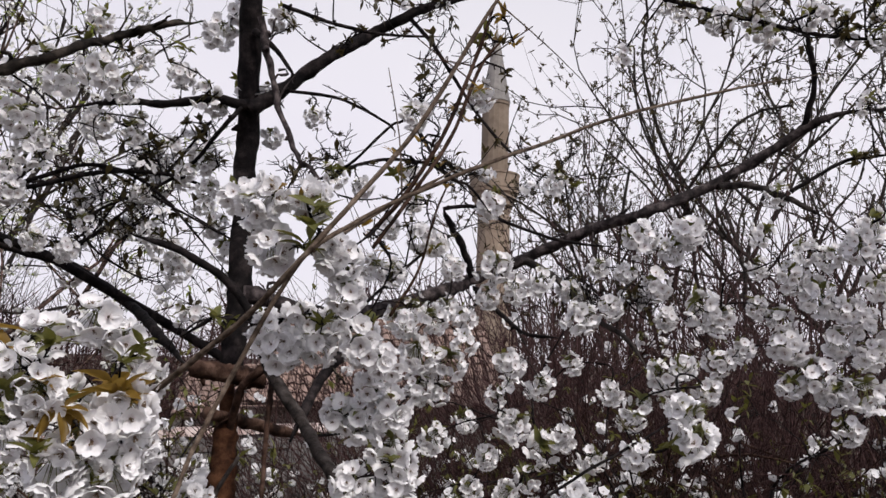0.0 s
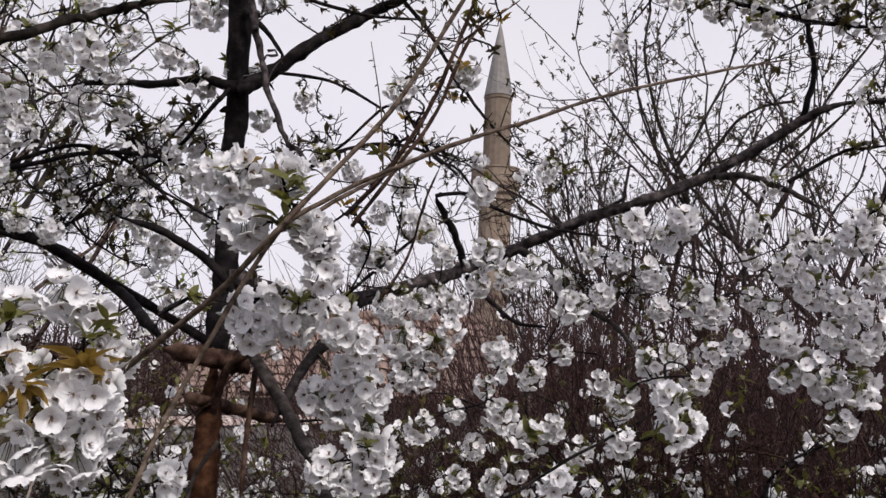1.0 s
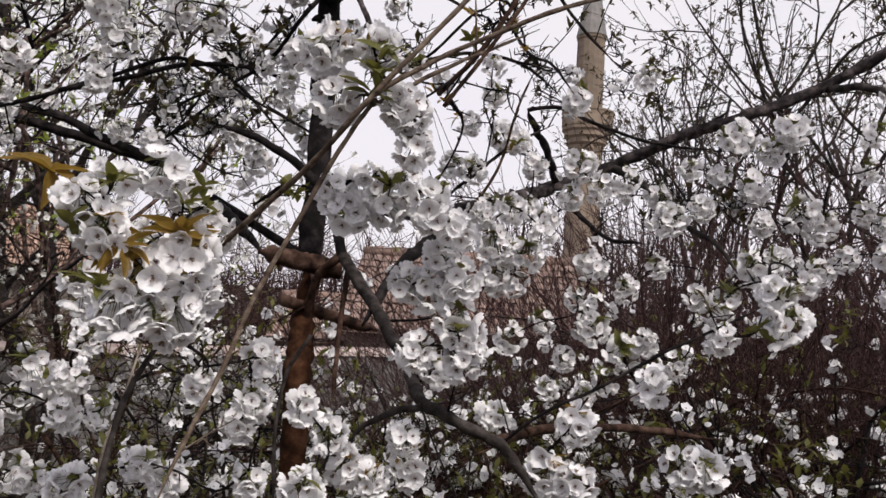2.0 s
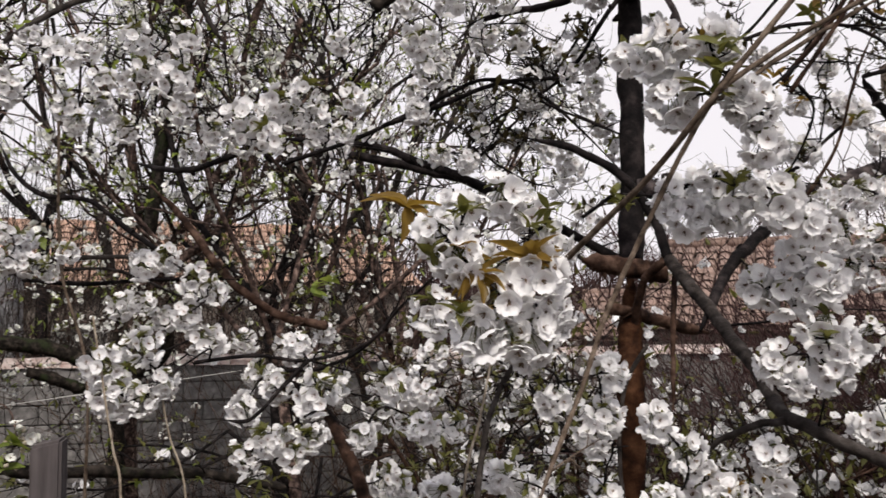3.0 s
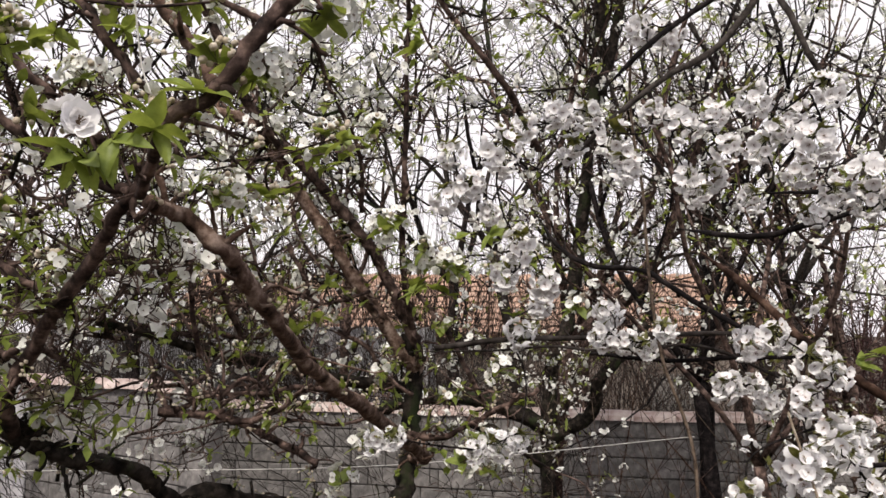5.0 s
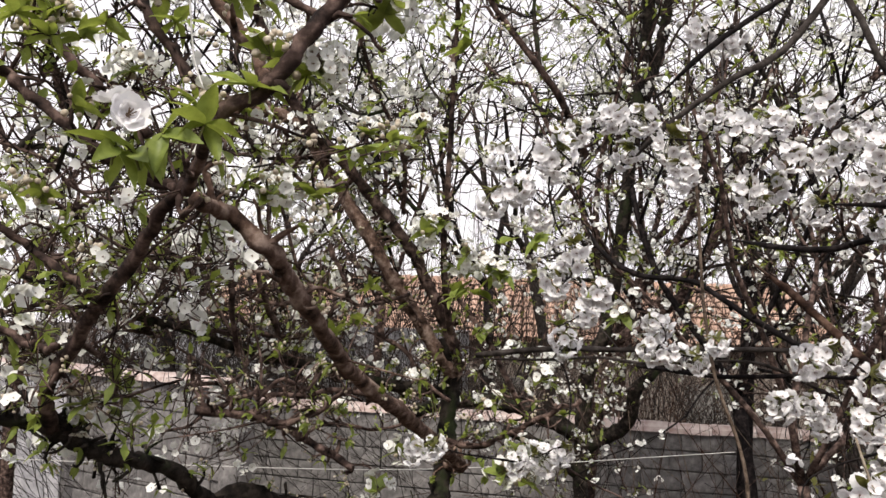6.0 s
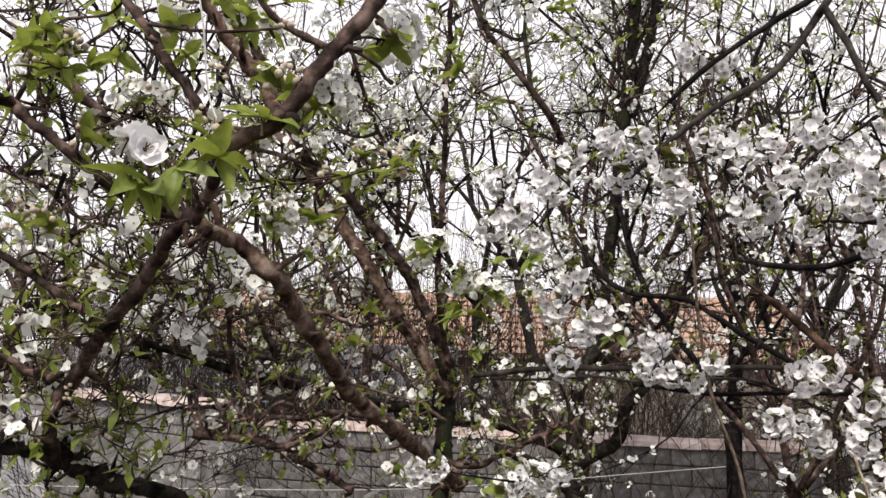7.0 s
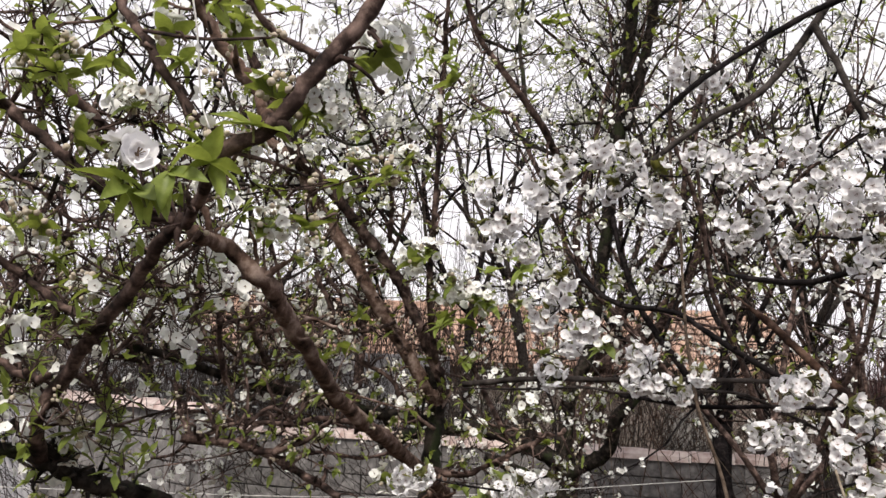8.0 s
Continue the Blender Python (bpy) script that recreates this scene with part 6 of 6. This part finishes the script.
# ---- the dark plum behind ----
plum = thing("plum_tree", "tall dark-trunked plum tree with bare upper stems", "tree", (-4.801, 4.148, 0.0))
limb(plum, [(-4.031, 3.970, 5.556), (-4.248, 4.164, 4.929), (-4.375, 4.248, 4.511), (-4.583, 4.331, 3.658), (-4.681, 4.330, 3.069), (-4.737, 4.294, 2.732), (-4.818, 4.208, 2.396), (-4.801, 4.148, 1.834), (-4.801, 4.148, 1.520), (-4.801, 4.148, 1.206), (-4.801, 4.148, 0.892), (-4.801, 4.148, 0.578), (-4.801, 4.148, 0.264), (-4.801, 4.148, -0.050)], 0.0408, 0.0652, BARK_MOSS, "trunk", spurs=0.5)
limb(plum, [(-3.921, 4.108, 5.478), (-4.097, 4.213, 5.068), (-4.236, 4.265, 4.739), (-4.374, 4.280, 4.432)], 0.0296, 0.0408, BARK_MOSS, spurs=0.5)
limb(plum, [(-4.166, 4.512, 2.755), (-4.286, 4.417, 2.551), (-4.430, 4.288, 2.345), (-4.523, 4.311, 2.099), (-4.795, 4.169, 1.913)], 0.0323, 0.0556, BARK_MOSS, spurs=0.5)
limb(plum, [(-4.818, 4.13, 2.008), (-5.038, 3.886, 2.146), (-5.189, 3.576, 2.224), (-5.339, 3.279, 2.194), (-5.485, 2.993, 2.093)], 0.0600, 0.0430, BARK_MOSS, spurs=0.5, label="thick mossy low limb")
limb(plum, [(-4.823, 4.155, 1.713), (-4.906, 3.904, 1.905), (-5.037, 3.609, 2.035)], 0.0480, 0.0330, BARK_MOSS, spurs=0.5)
limb(plum, [(-3.637, 4.750, 4.583), (-3.969, 4.767, 3.819), (-4.278, 4.659, 3.084), (-4.660, 4.363, 2.695)], 0.0222, 0.0408, BARK_PEAR, spurs=0.6)
CORD_A = [(-5.102, 0.167, 2.045), (-4.885, 1.204, 1.969), (-4.270, 2.421, 1.959), (-3.254, 3.713, 2.118)]
CORD_B = [(-1.476, 0.071, 3.111), (-1.483, 0.086, 3.058), (-1.501, 0.102, 2.993), (-1.497, 0.114, 2.956)]
limb(cherry, [(-1.026, 1.629, 3.264), (-0.951, 1.659, 3.305), (-0.860, 1.690, 3.355), (-0.792, 1.785, 3.431), (-0.685, 1.811, 3.474), (-0.621, 1.900, 3.526)], 0.0134, 0.0079, BARK_MOSS, spurs=0.8, flowers="f")
limb(cherry, [(-0.470, 2.101, 3.665), (-0.333, 2.141, 3.634), (-0.191, 2.167, 3.615), (-0.014, 2.174, 3.616)], 0.0065, 0.0036, BARK_CHERRY, "twig", spurs=2.0)
limb(cherry, [(0.584, 2.237, 3.791), (0.758, 2.212, 3.732), (0.893, 2.182, 3.687), (1.061, 2.132, 3.628), (1.223, 2.059, 3.593)], 0.0070, 0.0054, BARK_CHERRY, "twig", spurs=2.0, flowers="f")
blooms(cherry, "k", [(-0.305, 2.081, 3.530, 0.62), (-0.244, 2.065, 3.589, 0.67), (-0.183, 2.084, 3.559, 0.67), (-0.122, 2.078, 3.582, 0.62), (-0.364, 2.045, 3.594, 0.62), (-0.061, 2.062, 3.625, 0.62), (-0.336, 2.135, 3.363, 0.57), (-0.389, 2.116, 3.396, 0.55), (0.086, 1.285, 3.235, 0.55), (0.094, 1.303, 3.187, 0.55), (0.033, 1.316, 3.160, 0.55), (0.044, 1.332, 3.110, 0.55), (0.311, 2.174, 3.238, 0.67), (0.343, 2.177, 3.207, 0.67), (0.403, 2.163, 3.221, 0.62), (0.447, 2.147, 3.251, 0.62), (0.647, 1.976, 3.590, 0.72), (0.725, 1.946, 3.594, 0.77), (0.774, 1.924, 3.600, 0.67), (0.703, 1.970, 3.558, 0.62)])
blooms(cherry, "k", [(0.972, 1.869, 3.522, 0.77), (1.001, 1.877, 3.468, 0.72), (1.036, 1.937, 3.235, 0.77), (1.070, 1.925, 3.211, 0.72), (-0.699, 2.061, 3.315, 0.67), (-0.668, 2.030, 3.438, 0.62), (-0.805, 2.023, 3.308, 0.67), (-0.727, 2.066, 3.261, 0.67), (-0.782, 2.076, 3.139, 0.62), (-0.305, 2.155, 3.313, 0.57), (-0.366, 2.142, 3.324, 0.57), (-0.210, 2.185, 3.243, 0.62), (-0.700, 2.120, 3.058, 0.67), (-0.833, 2.078, 3.017, 0.62), (-0.896, 2.012, 3.212, 0.67), (-0.979, 1.961, 3.255, 0.67), (-1.024, 1.874, 3.442, 0.72), (-0.931, 1.904, 3.487, 0.72), (-0.824, 1.961, 3.468, 0.72), (-0.735, 2.001, 3.456, 0.67)])
blooms(cherry, "k", [(-1.042, 1.846, 3.488, 0.72), (-0.071, 1.351, 3.037, 0.55), (-0.023, 1.345, 3.067, 0.55)])
blooms(cherry, "B", [(0.110, 1.369, 2.412, 0.65), (0.070, 1.358, 2.335, 0.77), (0.106, 1.353, 2.323, 0.65)])
blooms(cherry, "C", [(-0.264, 1.145, 2.329, 0.59)])
blooms(cherry, "C", [(-0.024, 1.468, 2.401, 0.55), (-0.128, 1.469, 2.471, 0.57), (0.234, 1.457, 2.474, 0.67), (0.286, 1.431, 2.351, 0.64), (0.322, 1.421, 2.343, 0.64)])
blooms(cherry, "c", [(-1.496, 1.321, 2.363, 0.82), (-0.949, 1.628, 2.378, 0.82), (-0.898, 1.646, 2.381, 0.74), (-0.881, 1.660, 2.462, 0.74), (-0.999, 1.605, 2.340, 0.74), (-1.271, 1.475, 2.347, 0.82), (-1.223, 1.489, 2.278, 0.74)])
limb(pear, [(-3.161, 0.128, 2.709), (-3.140, 0.263, 2.732), (-3.111, 0.396, 2.690), (-3.158, 0.592, 2.662)], 0.0060, 0.0090, BARK_PEAR, spurs=1.95)
limb(pear, [(-2.950, 0.157, 2.902), (-2.936, 0.252, 2.865), (-3.008, 0.364, 2.927), (-3.072, 0.507, 2.929), (-3.122, 0.684, 2.878)], 0.0049, 0.0083, BARK_PEAR, spurs=1.95)
limb(pear, [(-2.952, 1.047, 2.975), (-2.930, 1.108, 2.831), (-2.956, 1.067, 2.719), (-2.955, 1.161, 2.574)], 0.0083, 0.0064, BARK_PEAR, spurs=1.95)
limb(pear, [(-2.989, 0.765, 2.810), (-2.941, 0.878, 2.764), (-2.887, 0.982, 2.822), (-2.818, 1.108, 2.776), (-2.822, 1.281, 2.822)], 0.0067, 0.0056, BARK_PEAR, spurs=1.95)
limb(pear, [(-3.139, 0.652, 2.699), (-3.093, 0.776, 2.741), (-3.050, 0.877, 2.674), (-3.076, 1.050, 2.678)], 0.0062, 0.0086, BARK_PEAR, spurs=1.95)
limb(pear, [(-2.523, 0.640, 2.515), (-2.500, 0.700, 2.571), (-2.507, 0.769, 2.542), (-2.519, 0.836, 2.599), (-2.548, 0.978, 2.567)], 0.0055, 0.0047, BARK_PEAR, spurs=1.95)
limb(pear, [(-2.538, 0.762, 2.412), (-2.504, 0.838, 2.455), (-2.525, 0.991, 2.432), (-2.541, 1.150, 2.456)], 0.0057, 0.0043, BARK_PEAR, spurs=1.95)
limb(pear, [(-2.881, 1.195, 2.688), (-2.829, 1.274, 2.637), (-2.792, 1.321, 2.549), (-2.732, 1.395, 2.481)], 0.0083, 0.0062, BARK_PEAR, spurs=1.95)
limb(pear, [(-2.742, 0.136, 3.008), (-2.731, 0.226, 2.963), (-2.711, 0.296, 2.999), (-2.778, 0.446, 2.950)], 0.0051, 0.0041, BARK_PEAR, spurs=1.95)
limb(pear, [(-2.911, 0.382, 2.784), (-2.886, 0.458, 2.850), (-2.860, 0.545, 2.825), (-2.908, 0.689, 2.903)], 0.0049, 0.0045, BARK_PEAR, spurs=1.95)
limb(pear, [(-2.984, 1.200, 2.915), (-2.925, 1.303, 2.844), (-2.881, 1.373, 2.732)], 0.0065, 0.0050, BARK_PEAR, spurs=1.95)
limb(pear, [(-2.585, 0.035, 3.075), (-2.576, 0.125, 3.051), (-2.569, 0.212, 2.985), (-2.623, 0.311, 3.019)], 0.0047, 0.0038, BARK_PEAR, spurs=1.95)
limb(cherry, [(-0.251, 2.145, 2.813), (-0.149, 2.148, 2.907), (-0.046, 2.239, 3.015), (0.067, 2.325, 3.097)], 0.0053, 0.0036, BARK_CHERRY, "twig", spurs=2.0, flowers="f")
limb(cherry, [(-0.146, 2.155, 2.816), (-0.073, 2.148, 2.940), (-0.031, 2.127, 3.092), (0.012, 2.105, 3.197)], 0.0046, 0.0026, BARK_BROWN, "twig", spurs=1.5)
blooms(cherry, "c", [(-0.140, 2.243, 2.949, 0.88), (-0.098, 2.213, 3.155, 0.67), (-0.031, 2.237, 3.031, 0.77), (0.019, 2.245, 2.969, 0.77), (-0.159, 2.224, 3.074, 0.67), (-0.204, 2.237, 2.962, 0.77), (0.054, 2.257, 2.827, 0.77), (0.006, 2.256, 2.858, 0.72)])
blooms(cherry, "k", [(-0.091, 1.813, 3.006, 0.63), (-0.041, 1.803, 3.072, 0.59), (-0.063, 1.824, 2.943, 0.59), (0.014, 1.819, 2.984, 0.55), (-0.144, 1.798, 3.068, 0.55)])
blooms(cherry, "f", [(0.776, 2.217, 3.708, 0.87), (0.839, 2.186, 3.725, 0.82), (0.896, 2.181, 3.687, 0.82), (1.099, 2.114, 3.626, 0.82), (1.170, 2.146, 3.447, 0.82), (1.000, 2.132, 3.693, 0.76), (0.712, 2.222, 3.744, 0.70), (1.173, 2.078, 3.616, 0.82)])
blooms(cherry, "k", [(0.745, 2.223, 3.719, 0.87), (0.807, 2.214, 3.690, 0.87), (0.863, 2.186, 3.705, 0.87), (0.918, 2.163, 3.705, 0.82), (0.965, 2.162, 3.663, 0.82), (1.073, 2.124, 3.633, 0.87), (1.122, 2.096, 3.639, 0.87), (1.153, 2.100, 3.592, 0.82), (1.195, 2.176, 3.310, 0.87), (1.154, 2.205, 3.284, 0.82), (0.681, 2.227, 3.754, 0.82)])


def crown_growth(tree, mat, chosen, count, reach, radius, seed, flowers, leaves, heads="", upright=0.03, spread=0.8, bias=(-0.75, 0.5, 0.4), mats=(PETAL_PEAR, LEAF_GREEN), size=0.028):
    """Crooked side branches with spurs, buds and small leaves, grown out of a tree's own limbs."""
    rng = np.random.default_rng(seed)
    pts = np.array([p for p in np.concatenate(LINES[tree.name]) if chosen(p)])
    CLEAR[1], CLEAR[2] = 1.55, np.zeros(3)
    b, tips = Build(), []
    for k in range(count):
        w = rng.normal(0, 0.5, 3) + bias
        grow(b, b, tips, pts[int(rng.integers(len(pts)))], w / np.linalg.norm(w), reach * rng.uniform(0.6, 1.25), radius * rng.uniform(0.7, 1.2), 2, rng, upright, spread, (2, 5))
    fb = Build()
    mini_clumps(fb, tips, flowers, leaves, rng, size)
    back = Matrix.Translation(-tree.location)
    tagged(part("twig_growth", b.mesh("twig_growth", [mat]), tree), kind="stuff").data.transform(back)
    tagged(part("blossom", fb.mesh("blossom", [*mats, HEART]), tree, "small white blossom and young leaves"), kind="stuff").data.transform(back)
    for kind in heads:
        bloom(tree, kind, *tips[int(rng.integers(len(tips)))][0], rng.uniform(0.7, 1.0))


crown_growth(pear, BARK_PEAR, lambda p: p[0] < -2.95 and p[2] > 2.45, 24, 0.55, 0.0075, 61, 0.09, 0.09, "bpbqbpqbp")
crown_growth(pear, BARK_PEAR, lambda p: p[0] < -2.65 and p[1] < 1.0 and 2.3 < p[2] < 3.1, 30, 0.45, 0.007, 63, 0.08, 0.08, "bpbq", -0.02)
crown_growth(plum, BARK_PEAR, lambda p: 1.85 < p[2] < 2.75, 26, 0.55, 0.009, 67, 0.10, 0.10, "qqpqfqf", -0.02, 0.9, (-0.1, -0.3, 0.25))
crown_growth(plum, BARK_MOSS, lambda p: p[2] > 2.7, 46, 0.9, 0.012, 64, 0.16, 0.08, "ffqqf", 0.08)
crown_growth(pear, BARK_PEAR, lambda p: -2.4 < p[0] < -1.75 and p[1] < 0.35 and p[2] > 2.5, 16, 0.24, 0.0042, 68, 0.05, 0.09, "bbb", 0.0, 0.9, (-0.5, 0.1, 0.1))
crown_growth(pear, BARK_MOSS, lambda p: p[0] < -2.3 and p[2] > 2.95, 24, 0.6, 0.007, 62, 0.12, 0.10, "pqpqpb", 0.08)
crown_growth(cherry, BARK_CHERRY, lambda p: -1.3 < p[0] < -0.5 and p[2] > 3.0, 12, 0.24, 0.0042, 65, 0.02, 0.075, "fffff", 0.02, 0.8, (-0.1, 0.25, 0.1), (PETAL, LEAF_BUD), 0.03)
crown_growth(cherry, BARK_CHERRY, lambda p: p[0] > -0.45 and p[1] > 1.9 and p[2] > 2.9, 13, 0.20, 0.0036, 66, 0.015, 0.07, "", 0.02, 0.8, (0.1, 0.25, 0.1), (PETAL, LEAF_BUD), 0.026)
attach(cherry, BARK_CHERRY)
attach(pear, BARK_PEAR, 0.5)


# ---- grey post ----
def wooden_post(x, y, top):
    p = thing("wooden_post", "weathered grey square wooden post standing in the soil", "post", (x, y, 0))
    bm = bmesh.new()
    bmesh.ops.create_cube(bm, size=1)
    for v in bm.verts:
        v.co = Vector((v.co.x * 0.074, v.co.y * 0.066, top if v.co.z > 0 else -0.05))
        if v.co.z > 0:
            v.co.z += 0.008 * (1 if v.co.x > 0 else -1)
    bmesh.ops.bevel(bm, geom=bm.edges[:], offset=0.007, segments=2, affect="EDGES")
    part_bm("shaft", bm, WOOD_POST, p)
    p.rotation_euler = (0, 0, radians(38))


wooden_post(*POST_AT)


# ---- cords ----
def cord(pts, r, label):
    c = thing("cord", label, "cord", pts[0], "cords")
    b = Build()
    v, f = sweep(spline(pts, 5) - np.array(pts[0]), np.full((len(pts) - 1) * 5 + 1, r), 5, RNG, 0.02)
    b.add(v, f)
    part("strand", b.mesh("strand", [WIRE]), c)


cord(CORD_A, 0.0022, "thin white cord stretched between the fruit trees")
cord(CORD_B, 0.0011, "thin white string hanging from a pear branch")


# ---- pieces of the walls, last ----
def lay_blocks(parent, length, height, mats, skip=None, course=0.2, long=0.4):
    made = []
    for k in range(4):
        bm = bmesh.new()
        bmesh.ops.create_cube(bm, size=1)
        rng = random.Random(k)
        for v in bm.verts:
            v.co = Vector((v.co.x * (long - 0.012), v.co.y * 0.03, v.co.z * (course - 0.012)))
            v.co += Vector((rng.uniform(-0.004, 0.004), 0, rng.uniform(-0.003, 0.003)))
        bmesh.ops.bevel(bm, geom=[e for e in bm.edges], offset=0.006, segments=1, affect="EDGES")
        me = bpy.data.meshes.new("block")
        bm.to_mesh(me)
        bm.free()
        me.materials.append(mats[k % len(mats)])
        made.append(me)
    count = 0
    for r in range(int(height / course)):
        for c in range(int(length / long)):
            x = -length / 2 + (c + 0.5 + 0.5 * (r % 2)) * long
            if x > length / 2 - long / 2 or (skip and skip(x, r * course)):
                continue
            ob = part("block", made[RNG.integers(4)], parent)
            ob.matrix_local = Matrix.Translation((x, -0.092 + RNG.normal(0, 0.002), (r + 0.5) * course)) @ Matrix.Rotation(RNG.normal(0, 0.006), 4, "Y")
            count += 1
    return count


lay_blocks(wall_a, 12.0, 1.8, [BLOCK], skip=lambda x, z: x > 5.2 or z < 0.19)
lay_blocks(wall_b, B_LEN, 2.08, [BLOCK], skip=lambda x, z: x < 1.6 or x > 4.2 or z < 0.19)
